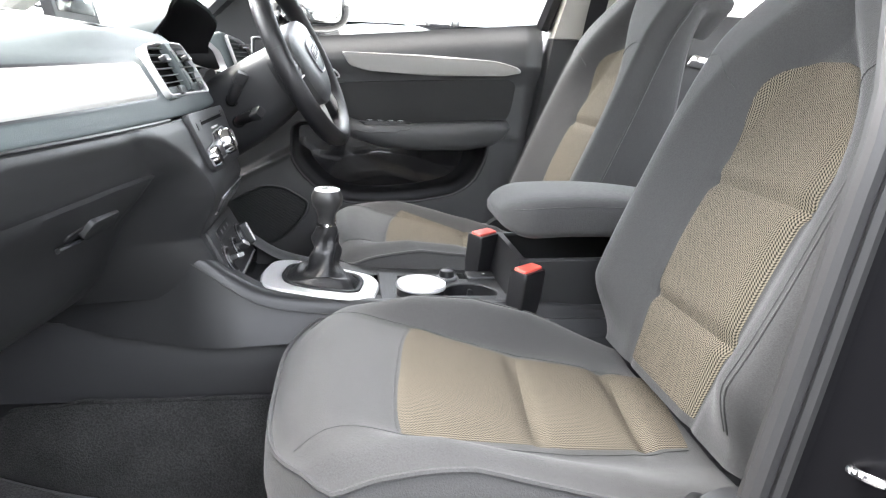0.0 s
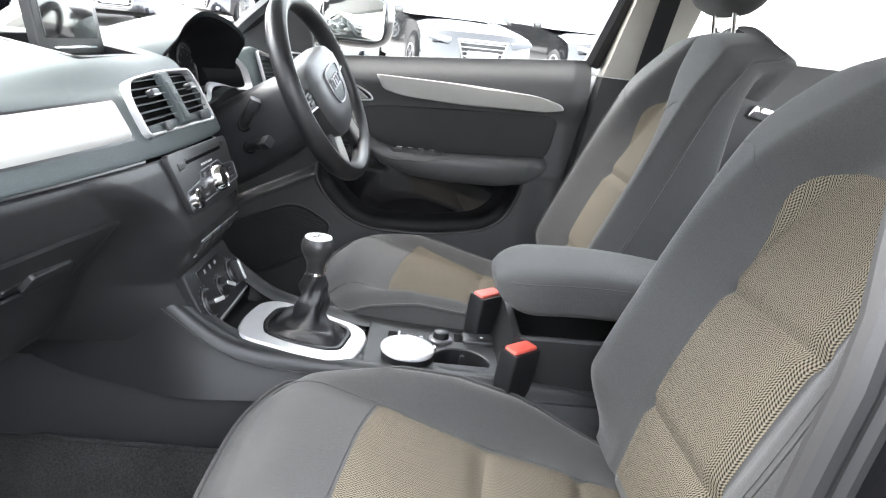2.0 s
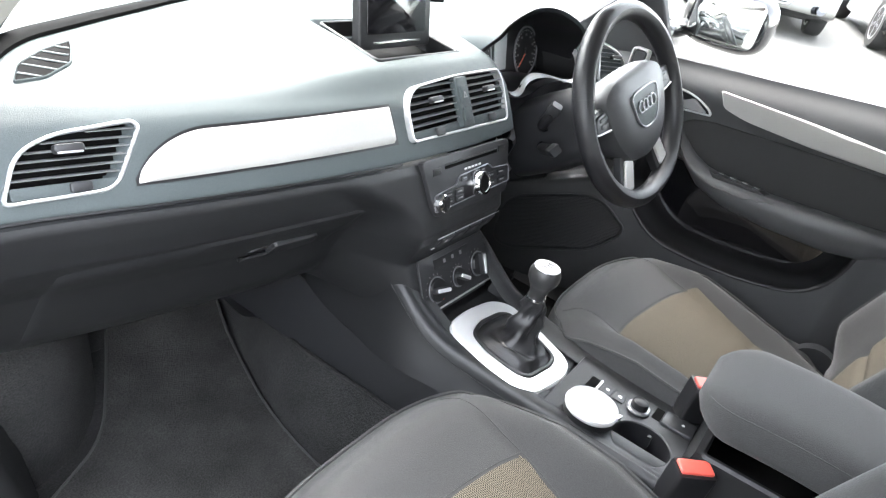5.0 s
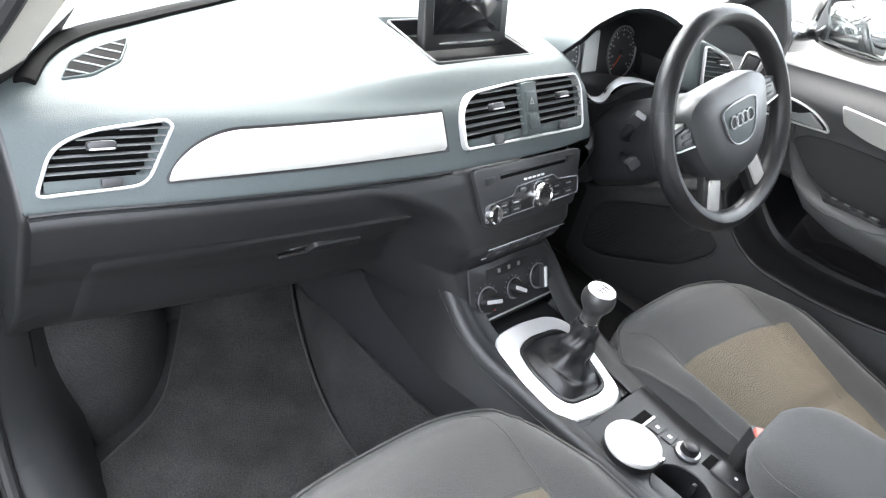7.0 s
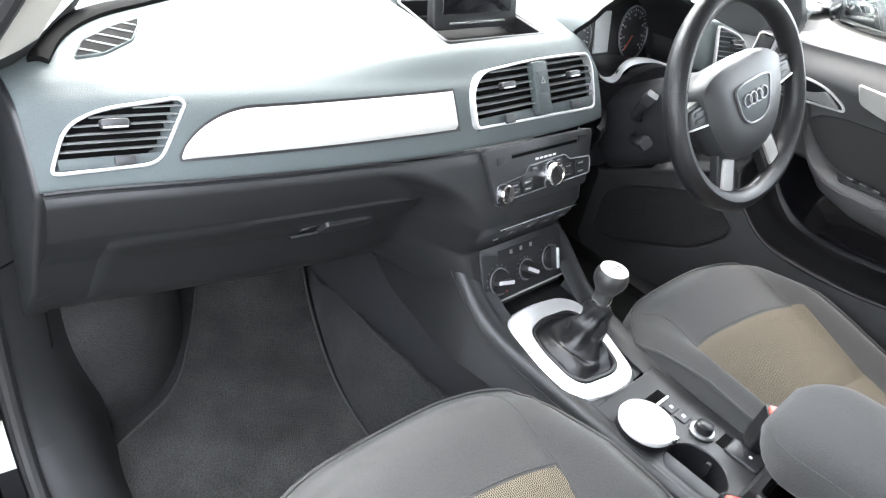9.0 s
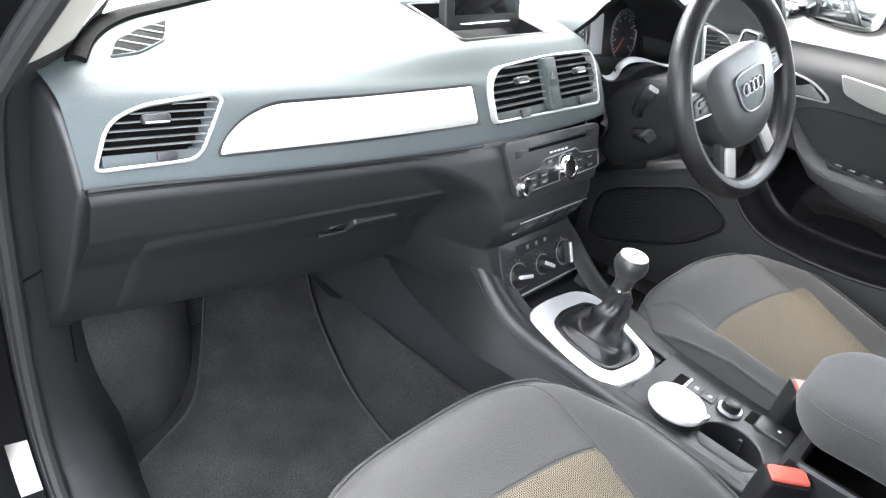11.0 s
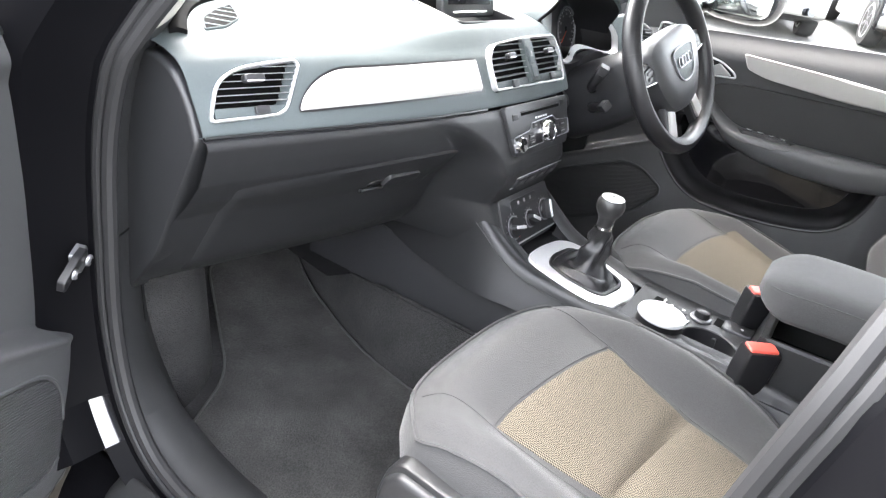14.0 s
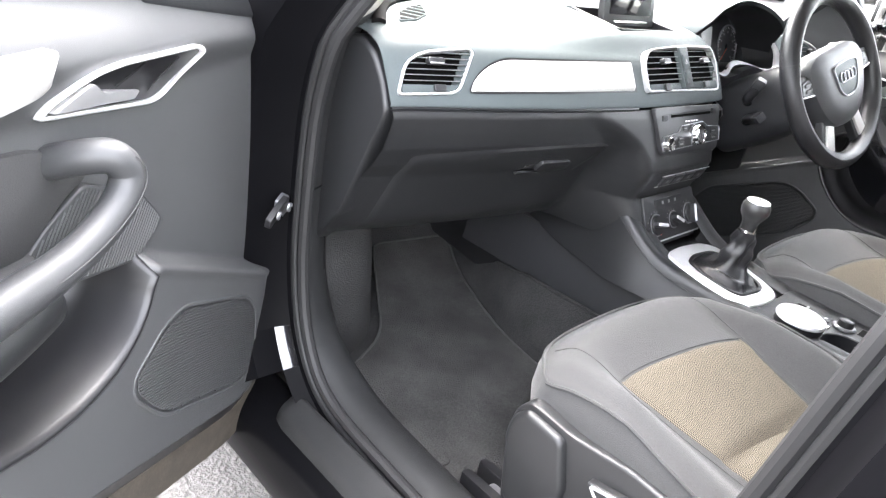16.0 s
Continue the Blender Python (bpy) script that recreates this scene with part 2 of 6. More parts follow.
def tube(pts, r, n=8, closed=False, bm=None, flat=1.0):
    pts = [Vector(p) for p in pts]
    rings = []
    s = None
    for i, p in enumerate(pts):
        a = pts[i - 1] if i or closed else p
        b = pts[(i + 1) % len(pts)] if i + 1 < len(pts) or closed else p
        t = (b - a).normalized()
        if s is None:
            s = t.cross(V(0, 0, 1))
            if s.length < 0.05:
                s = t.cross(V(1, 0, 0))
        # carry the ring's frame along without twist
        s = (s - t * s.dot(t)).normalized()
        w = s.cross(t)
        rr = r(i / max(1, len(pts) - 1)) if callable(r) else r
        rings.append([p + (s * math.cos(2 * math.pi * j / n) + w * math.sin(2 * math.pi * j / n) * flat) * rr for j in range(n)])
    return loft(rings, loop=closed, bm=bm)


def lathe(profile, m, n=28, bm=None):
    rings = [[m @ V(r * math.cos(2 * math.pi * i / n), r * math.sin(2 * math.pi * i / n), z) for i in range(n)] for r, z in profile]
    return loft(rings, bm=bm)


def box(m, sx, sy, sz, r=0.002, bm=None):
    """A box on m's plane, from z = 0 up to sz, with rounded edges."""
    return plate(rrect(sx, sy, r * 2, 3), m @ Matrix.Translation((0, 0, sz)), sz, r, bm)


def sheet(f, nu, nv, thick=0.0, bm=None, uv=None):
    """A surface f(u, v) over the unit square; with a thickness it gets a rim that goes back along dirn."""
    bm = bm or bmesh.new()
    rows = [[bm.verts.new(f(i / nu, j / nv)) for i in range(nu + 1)] for j in range(nv + 1)]
    layer = bm.loops.layers.uv.verify() if uv else None
    for j in range(nv):
        for i in range(nu):
            q = bm.faces.new((rows[j][i], rows[j][i + 1], rows[j + 1][i + 1], rows[j + 1][i]))
            if uv:
                for lp, (a, b) in zip(q.loops, ((i, j), (i + 1, j), (i + 1, j + 1), (i, j + 1))):
                    lp[layer].uv = uv(a / nu, b / nv)
    if thick:
        d = Vector(thick)
        rim = rows[0] + [r[-1] for r in rows[1:]] + rows[-1][-2::-1] + [r[0] for r in rows[-2:0:-1]]
        low = [bm.verts.new(v.co + d) for v in rim]
        k = len(rim)
        for i in range(k):
            bm.faces.new((rim[i], rim[(i + 1) % k], low[(i + 1) % k], low[i]))
    return bm


def polar(outline, c, n=60):
    """The outline's points seen from c at n even angles."""
    c = Vector(c)
    out = []
    k = len(outline)
    for i in range(n):
        a = 2 * math.pi * i / n
        d = Vector((math.cos(a), math.sin(a)))
        best = 0.0
        for j in range(k):
            p, q = Vector(outline[j]) - c, Vector(outline[(j + 1) % k]) - c
            e = q - p
            det = d.x * -e.y + e.x * d.y
            if abs(det) < 1e-12:
                continue
            t = (p.x * -e.y + e.x * p.y) / det
            w = (d.x * p.y - d.y * p.x) / det
            if t > 0 and -1e-6 <= w <= 1 + 1e-6:
                best = max(best, t)
        out.append(c + d * best)
    return out

# ---- ground and the car's shell ----
g = bmesh.new()
k = 300
for p in ((-k, -k), (k, -k), (k, k), (-k, k)):
    g.verts.new((*p, 0.053 * (p[0] + 0.8)))
g.faces.new(g.verts)
gm = bpy.data.meshes.new("ground")
g.to_mesh(gm)
g.free()
gm.materials.append(ASPHALT)
tagged(new("ground", gm), "pale gritty asphalt of a car park", "ground", kind="structure")

shell = thing("car_shell", (0, 0, 0.3), "black painted car body shell with grey carpeted floor", "car body", kind="structure")


# floor pan with toe board
FLOOR = [(-1.9, 0.33), (-0.7, 0.33), (0.30, 0.335), (0.42, 0.355), (0.50, 0.42), (0.62, 0.62), (0.70, 0.80)]
part("floor_carpet", sheet(lambda u, v: V(-0.70 + 1.42 * u, *spline([(0, a, b) for a, b in FLOOR], 41)[round(v * 40)].yz), 8, 40, thick=(0, 0, -0.05)), CARPET, shell)
# wheel arch swelling in the footwell
ARCH = spline([(-0.665, 0.195, 0), (-0.61, 0.182, 0), (-0.50, 0.218, 0), (-0.41, 0.31, 0), (-0.35, 0.44, 0), (-0.33, 0.62, 0)], 25)
part("wheel_arch_carpet", sheet(lambda u, v: ARCH[round(u * 24)] + V(-0.025 * v, 0.03 * v, 0.32 + 0.36 * v), 24, 8), CARPET, shell)
# tunnel carpet under the console
TUN = spline([(-0.245, -0.85, 0), (-0.245, -0.45, 0), (-0.232, -0.10, 0), (-0.188, 0.08, 0), (-0.122, 0.25, 0), (-0.03, 0.46, 0), (0.0, 0.62, 0)], 25)
def tunnel_top(y):
    """Upper edge of the carpet on the tunnel: level beside the console, then down behind the heater box."""
    return V(curve(y, [(-0.85, -0.160), (0.05, -0.160), (0.10, -0.152), (0.22, -0.108), (0.40, -0.022), (0.46, -0.005), (0.62, 0.02)]), y, curve(y, [(-0.85, 0.494), (0.08, 0.486), (0.13, 0.470), (0.22, 0.447), (0.40, 0.387), (0.46, 0.382), (0.62, 0.45)]))


part("tunnel_carpet", sheet(lambda u, v: V(TUN[round(u * 24)].x, TUN[round(u * 24)].y, 0.325).lerp(tunnel_top(TUN[round(u * 24)].y), v) + V(-0.016 * math.sin(math.pi * v), 0, 0), 24, 8, thick=(0.1, 0, 0)), CARPET, shell)
part("carpet_edge", tube([tunnel_top(TUN[i].y) for i in range(25)], 0.004, 8), CARPET, shell)
part("heater_box", loft([[V(x, y, z) for x, z in ((-0.115 + d, 0.40), (-0.135 + d, 0.47), (-0.13 + d, 0.66), (0.10, 0.66), (0.10, 0.40))] for y, d in ((0.15, 0.03), (0.17, 0.012), (0.30, 0.02), (0.50, 0.05))]), BLACK, shell, "dark heater box under the dashboard")
part("console_foot_panel", sheet(lambda u, v: V(-0.118 - 0.034 * v - 0.006 * math.sin(math.pi * v), 0.30 - 1.16 * u, 0.60 - 0.118 * v), 30, 6, thick=(0.03, 0, 0)), PANEL, shell, "smooth dark panel below the console")
part("tunnel_carpet", sheet(lambda u, v: V(0.24 - 0.12 * v, -0.6 + 1.2 * u, 0.325 + 0.27 * v ** 0.8), 12, 8, thick=(-0.05, 0, 0)), CARPET, shell)
# bulkhead, rear wall
part("bulkhead", box(axes((0, 0.72, 0.62), (1, 0, 0), (0, 0, 1)), 1.5, 0.9, 0.03), HARD, shell)

# door aperture on the open side: trim, rubber seal and painted flange
APER = spline([(-0.03, 1.28), (0.030, 1.14), (0.090, 1.03), (0.131, 0.90), (0.138, 0.75), (0.132, 0.61), (0.098, 0.49), (0.025, 0.412), (-0.12, 0.386), (-0.35, 0.378), (-0.50, 0.40), (-0.585, 0.50), (-0.605, 0.62), (-0.635, 0.80), (-0.665, 0.98), (-0.70, 1.14), (-0.73, 1.30)], 81)
# nearer the roof the opening leans inward
lean = lambda z: 0.0 if z < 1.0 else (z - 1.0) * 0.42


def rim(offs, x, n=81):
    """The opening's outline pushed outward by offs, at x."""
    out = []
    for i in range(n):
        a, b = APER[max(0, i - 1)], APER[min(n - 1, i + 1)]
        t = (b - a).normalized()
        p = APER[i] + Vector((-t.y, t.x)) * offs
        # the centre pillar stands slantwise, its inner edge further back
        w = soft(i, 49, 58)
        xx = x - 0.045 * w
        out.append(V(xx + lean(p.y), p.x - w * max(0.0, xx + 0.79) * 0.95, p.y))
    return out


part("door_seal", tube([p for p in rim(0.0, -0.737)], 0.0105, 10), RUBBER, shell, "black rubber door seal")
part("seal_lip", tube([p for p in rim(0.018, -0.740)], 0.0085, 10), RUBBER, shell)

def trim_band(a, b, k=6):
    # the front post slants away from the seal; the sill and the centre pillar roll over first
    post = [rim(0.004, -0.731), rim(0.004, -0.724), rim(0.012, -0.708), rim(0.025, -0.686), rim(0.040, -0.666), rim(0.062, -0.650), rim(0.12, -0.60)]
    rows = [rim(0.004, -0.731), rim(-0.006, -0.716), rim(-0.010, -0.695), rim(-0.004, -0.665), rim(0.015, -0.64), rim(0.055, -0.622), rim(0.12, -0.60)]
    mix = lambda i, j: post[j][i].lerp(rows[j][i], soft(i, 26, 36))
    return sheet(lambda u, v: mix(round(a + u * (b - a)), round(v * k)), b - a, k)
part("kick_trim", trim_band(20, 31), SILLP, shell, "dark grey plastic pillar foot trim")
part("sill_trim", trim_band(31, 52), SILLP, shell, "dark grey plastic sill cover")
part("pillar_trim", trim_band(52, 72), PILLAR, shell, "grey plastic lower pillar trim")
part("pillar_trim", trim_band(10, 20), SILLP, shell)
part("trim_joint", tube([r[20] + V(-0.0012, -0.0012, 0) for r in (rim(0.004, -0.731), rim(0.004, -0.724), rim(0.012, -0.708), rim(0.025, -0.686), rim(0.040, -0.666))], 0.0016, 6), DEEP, shell)
part("trim_gap", tube(rim(0.040, -0.6675)[11:27], 0.0022, 8), DEEP, shell)
part("upper_pillar_trim", trim_band(72, 80), CREAM, shell, "pale cloth upper pillar trim")
part("windscreen_pillar_trim", trim_band(0, 10, 4), CREAM, shell)
# painted flange and outer body side
flange = [rim(0.010, -0.742), rim(0.030, -0.750), rim(0.042, -0.775), rim(0.05, -0.82), rim(0.09, -0.85)]
# only the narrow PAINT strip is left glossy, to place a highlight at the post's foot
for i0, i1, k0, k1, mat in ((0, 29, 0, 4, DULL), (29, 32, 0, 1, DULL), (29, 32, 1, 2, PAINT), (29, 32, 2, 4, DULL), (32, 52, 0, 2, DULL), (52, 80, 0, 4, DULL)):
    part("door_frame_flange", sheet(lambda u, v: flange[round(k0 + v * (k1 - k0))][round(i0 + u * (i1 - i0))], i1 - i0, k1 - k0, thick=(0.02, 0, 0)), mat, shell, "glossy black painted door frame")



def side_panel(pts, x, depth, mat, name, label=""):
    """A panel of the body side; pts are (y, z)."""
    return part(name, plate(rounded([(-y, z) for y, z in pts], 0.02), Matrix(((0, 0, -1, x), (-1, 0, 0, 0), (0, 1, 0, 0), (0, 0, 0, 1))), depth, 0.01), mat, shell, label)


part("hinge_face", box(axes((-0.815, 0.240, 0.65), (1, 0, 0), (0, 0, 1)), 0.16, 0.86, 0.012, 0.004), DULL, shell)
side_panel([(0.26, 0.30), (1.0, 0.30), (1.0, 1.0), (0.26, 1.02)], -0.86, 0.06, DULL, "front_wing")
SILL = spline([(-0.79, 0.16, 0), (-0.822, 0.21, 0), (-0.836, 0.27, 0), (-0.832, 0.315, 0), (-0.818, 0.336, 0), (-0.79, 0.347, 0), (-0.74, 0.36, 0), (-0.72, 0.2, 0)], 32)
part("sill", loft([[V(p.x, y, p.y) for p in SILL] for y in (0.30, 0.05, -0.3, -0.8, -1.6)]), DULL, shell, "glossy black painted door sill", sharp=60)
STEP = spline([(-0.803, 0.32, 0), (-0.802, 0.352, 0), (-0.796, 0.370, 0), (-0.780, 0.383, 0), (-0.757, 0.389, 0), (-0.745, 0.33, 0)], 24)
part("sill_cover", loft([[V(p.x + dx, y, p.y - dz) for p in STEP] for y, dx, dz in ((0.10, 0.02, 0.02), (0.085, 0.005, 0.004), (0.06, 0, 0), (-0.2, 0, 0), (-0.6, 0, 0), (-1.6, 0, 0))]), SILLP, shell, "black plastic step cover", sharp=60)

# roof, headlining, pillars and glass
ROOF = [(0.10, 1.36), (-0.05, 1.44), (-0.40, 1.53), (-0.9, 1.565), (-1.5, 1.55), (-2.1, 1.45)]
rp = spline([(0, a, b) for a, b in ROOF], 31)
roof_f = lambda u, v, d: V((2 * u - 1) * (0.60 - 0.02 * v), rp[round(v * 30)].y, rp[round(v * 30)].z - d - 0.07 * abs(2 * u - 1) ** 3)
part("roof", sheet(lambda u, v: roof_f(u, v, -0.03), 16, 30, thick=(0, 0, -0.01)), PAINT, shell)
tagged(part("headlining", sheet(lambda u, v: roof_f(u, v, 0), 16, 30, thick=(0, 0, 0.02)), CREAM, shell), "pale grey cloth headlining")
for s in (-1, 1):
    a = [(s * 0.66, 0.60, 1.02), (s * 0.64, 0.30, 1.22), (s * 0.57, 0.02, 1.42)]
    part("windscreen_pillar", tube(spline(a, 12), 0.038, 10, flat=0.7), CREAM, shell, "pale cloth windscreen pillar")
    b = [(s * 0.70, -1.75, 1.10), (s * 0.62, -1.95, 1.35), (s * 0.56, -2.0, 1.46)]
    part("rear_pillar", tube(b, 0.09, 8), CREAM, shell)
    part("roof_rail", tube(spline([(s * 0.57, 0.02, 1.40), (s * 0.58, -0.9, 1.49), (s * 0.56, -2.0, 1.42)], 14), 0.035, 8), CREAM, shell)
ws = part("windscreen", sheet(lambda u, v: V((2 * u - 1) * (0.70 - 0.12 * v), 0.72 - 0.66 * v - 0.04 * (2 * u - 1) ** 2, 1.03 + 0.36 * v + 0.02 * math.sin(math.pi * v)), 8, 8), GLASS, shell)
ws.visible_shadow = False
# unseen filler behind the pad, added to keep windscreen light out of the footwell
part("scuttle", box(axes((0, 0.665, 0.985), (1, 0, 0), (0, 1, 0.1)), 1.46, 0.27, 0.03, 0.004), BLACK, shell)
part("rear_wall", box(axes((0, -1.98, 0.3), (1, 0, 0), (0, 0, 1)), 1.4, 0.8, 0.03), CARPET, shell)
# centre pillar on the far side
part("centre_pillar", loft([[V(x, y + dy, z) for x, dy in ((0.73, 0.06), (0.71, 0.05), (0.71, -0.12), (0.78, -0.14), (0.79, 0.06))] for z, y in ((0.35, -0.86), (0.7, -0.87), (1.09, -0.93))]), HARD, shell, "dark plastic lower centre pillar")
part("upper_centre_pillar", loft([[V(x - (z - 1.09) * 0.42, y + dy, z) for x, dy in ((0.735, 0.052), (0.712, 0.05), (0.712, -0.11), (0.78, -0.12), (0.785, 0.052))] for z, y in ((1.092, -0.93), (1.3, -0.965), (1.48, -0.99))]), CREAM, shell, "pale plastic upper centre pillar")
part("far_sill", loft([[V(0.74, y, 0.3), V(0.70, y, 0.40), V(0.73, y, 0.43), V(0.86, y, 0.42), V(0.86, y, 0.2)] for y in (0.3, -0.8, -1.9)]), HARD, shell)
part("body_side", box(Matrix(((0, 0, 1, 0.80), (1, 0, 0, -0.6), (0, 1, 0, 0.62), (0, 0, 0, 1))), 2.8, 0.8, 0.06), PAINT, shell)

# seat belt hanging down the far centre pillar
belt = thing("seat_belt", (0.70, -0.94, 1.1), "black woven seat belt hanging on the centre pillar", "seat belt")
part("webbing", sheet(lambda u, v: V(0.688 - 0.40 * max(0, 1.38 - 0.6 * v - 1.09), -0.985 + 0.048 * u - 0.03 * (1 - v), 1.40 - 0.6 * v), 4, 10, thick=(0.003, 0, 0)), BLACK, belt)
part("anchor", box(axes((0.578, -1.0, 1.36), (0, -1, 0), (0, 0, 1)), 0.05, 0.07, 0.03, 0.008), HARD, belt)

# ---- dashboard ----
dash = thing("dashboard", (0, 0.1, 0.65), "dark grey soft-touch dashboard with silver trim strip and round-cornered vents", "dashboard")
Y0 = [(-0.71, 0.037), (-0.65, 0.028), (-0.54, 0.0), (-0.35, -0.036), (-0.17, -0.060), (0.0, -0.068), (0.17, -0.062), (0.30, -0.03), (0.50, 0.0), (0.72, 0.03)]


def y0(x):
    return sum(curve(x + d, Y0) for d in (-0.06, -0.03, 0, 0.03, 0.06)) / 5


FACE = [(0.925, -0.020), (0.945, -0.012), (0.97, 0.002), (1.0, 0.020), (1.015, 0.038), (1.027, 0.066), (1.040, 0.13)]
face = lambda x, z, off=0.0: V(x, y0(x) + curve(z, FACE) - off, z + off * 0.35)
# slope of the face, for things set into it
TOP = [(0.56, 1.015), (0.50, 1.035), (0.38, 1.052), (0.24, 1.050), (0.13, 1.040), (0.066, 1.027), (0.038, 1.015), (0.020, 1.0), (0.002, 0.97), (-0.012, 0.945), (-0.019, 0.928), (-0.010, 0.924)]

TOPS = spline([(a, b, 0) for a, b in TOP], 109)


# outlines of the vents by the door and in the middle, in their own planes
lvm = axes((-0.606, 0.0205, 0.971), (0.97, -0.17, 0.0), (0, 0.5, 0.9))
LV = rounded([(-0.076, -0.034), (0.036, -0.031), (0.073, 0.035), (0.064, 0.043), (-0.020, 0.034), (-0.055, 0.018)], [0.012, 0.018, 0.014, 0.01, 0.04, 0.03], 5)
cvm = axes((0.012, -0.0485, 0.990), (1, 0.03, 0.0), (0, 0.52, 0.9))
CV = rounded([(-0.155, -0.042), (0.150, -0.050), (0.158, 0.02), (0.146, 0.046), (0.0, 0.048), (-0.125, 0.040), (-0.152, 0.015)], [0.012, 0.014, 0.03, 0.012, 0.1, 0.03, 0.03], 5)
dg = axes((-0.571, 0.137, 0.0), (0.82, 0.57, 0.0), (-0.57, 0.82, 0.0))
DGO = rounded([(-0.062, 0.001), (-0.036, -0.019), (0.0095, -0.025), (0.046, -0.009), (0.065, 0.002), (0.019, 0.012), (-0.030, 0.0135)], 0.007)
LVI, CVI = lvm.inverted(), cvm.inverted()


def inset(outline, q):
    """How far a point lies inside an outline; negative outside."""
    inside, best = False, 1.0
    for a, b in zip(outline, outline[1:] + outline[:1]):
        ex, ey = b.x - a.x, b.y - a.y
        k = max(0, min(1, ((q.x - a.x) * ex + (q.y - a.y) * ey) / (ex * ex + ey * ey + 1e-12)))
        best = min(best, math.hypot(q.x - a.x - k * ex, q.y - a.y - k * ey))
        if (a.y > q.y) != (b.y > q.y) and q.x < a.x + ex * (q.y - a.y) / (b.y - a.y):
            inside = not inside
    return best if inside else -best


def pad(u, v):
    x = -0.694 + 1.394 * u
    dy, z = TOPS[round(v * 108)].xy
    # behind the instruments the face stands back under the hood
    k = soft(x, 0.19, 0.23) * (1 - soft(x, 0.53, 0.57))
    d2, z2 = max(dy, 0.17), z if dy > 0.17 else 1.046 - (0.17 - dy) * 0.6
    w = 0.06 * soft(-x, 0.55, 0.7) * (1 if dy > 0.3 else 0)
    z += 0.017 * soft(x, -0.42, -0.12) * (1 - soft(x, 0.16, 0.22)) * soft(dy, 0.03, 0.07) * (1 - 0.6 * soft(dy, 0.2, 0.5))
    # the vents are let into the face
    for vm, outline in ((LVI, LV), (CVI, CV)):
        q = vm @ V(x, y0(x) + dy, z)
        if abs(q.x) < 0.17 and abs(q.y) < 0.06 and abs(q.z) < 0.05:
            w -= 0.026 * soft(inset(outline, q), 0.0035, 0.0085)
    # well of the screen tray
    z -= 0.035 * soft(x, -0.138, -0.126) * (1 - soft(x, 0.084, 0.096)) * soft(dy, 0.088, 0.098) * (1 - soft(dy, 0.20, 0.22))
    return V(x, y0(x) * (1 - soft(dy, 0.1, 0.5)) + dy * (1 - k) + d2 * k - w, z * (1 - k) + z2 * k - 0.012 * soft(-x, 0.6, 0.69) * soft(dy, 0.0, 0.1))


part("top_pad", sheet(pad, 260, 108), DASH, dash, "grained grey soft top pad", sharp=50)
LOW = [(-0.012, 0.923), (-0.023, 0.921), (-0.027, 0.912), (-0.020, 0.885), (-0.011, 0.858), (0.010, 0.825), (0.035, 0.795), (0.085, 0.70), (0.120, 0.66), (0.150, 0.646), (0.25, 0.65), (0.45, 0.69)]


def low(x, i):
    dy, z = LOW[i]
    return V(x, y0(x) + dy, z)


lowy = lambda z: curve(z, sorted((z_, dy) for dy, z_ in LOW[1:10]))
# the band under the pad runs on into the middle fascia; left of it the glove box stands back
MID = [(0.640, -0.150), (0.648, -0.150), (0.700, -0.124), (0.742, -0.104), (0.760, -0.112), (0.790, -0.127), (0.812, -0.133), (0.832, -0.1275), (0.86, -0.1165), (0.89, -0.1065), (0.912, -0.099), (0.9225, -0.092), (0.930, -0.086)]
SWEEP = [(0.64, -0.118), (0.74, -0.140), (0.78, -0.148), (0.83, -0.158), (0.852, -0.170), (0.868, -0.186), (0.884, -0.212), (0.90, -0.245), (0.925, -0.30)]
DROP = [0.9235, 0.9225, 0.9205] + [0.917 - 0.0042 * i for i in range(44)] + [0.727, 0.715, 0.70, 0.68, 0.662, 0.650, 0.646]


def fascia_y(x, z):
    """The front surface below the pad."""
    xb = sum(curve(z + d, SWEEP) for d in (-0.02, -0.01, 0, 0.01, 0.02)) / 5
    k = soft(x, xb - 0.050, xb + 0.022)
    left = y0(x) + (lowy(min(z, 0.921)) if z < 0.9215 else -0.014)
    mid = curve(z, MID) + (y0(x) - y0(-0.08) if x < -0.08 else 0.0) + 0.10 * soft(x, 0.10, 0.20) + (0.004 if z > 0.923 else 0)
    return left + (mid - left) * k


def fascia(u, v):
    i = round(v * (len(DROP) + 1))
    x = -0.692 + 0.872 * u
    if i < len(DROP):
        return V(x, fascia_y(x, DROP[i]), DROP[i])
    back = soft(-x, 0.10, 0.14)
    return V(x, fascia_y(x, 0.646) + (0.10, 0.30)[i - len(DROP)] * back + 0.02 * (1 - back), (0.650, 0.69)[i - len(DROP)])


part("lower_panel", sheet(fascia, 240, len(DROP) + 1), HARD, dash, "dark grey plastic lower panel running into the middle fascia", sharp=40)
part("lower_panel", sheet(lambda u, v: low(0.20 + 0.50 * u, round(v * 11)) + V(0, 0.05 * soft(u, 0, 0.3), -0.02), 30, 11), HARD, dash, sharp=30)
# end cover by the door
cap = [(0.018, 0.918), (0.036, 0.960), (0.062, 0.994), (0.095, 1.008), (0.125, 1.009), (0.162, 0.985), (0.195, 0.90), (0.20, 0.76), (0.185, 0.66), (0.165, 0.642), (0.10, 0.725)]
part("end_cover", plate(rounded([(-y, z) for y, z in cap], 0.012), Matrix(((0, 0, -1, -0.6985), (-1, 0, 0, 0), (0, 1, 0, 0), (0, 0, 0, 1))), 0.03, 0.008), HARD, dash, "dark plastic dashboard end cover")
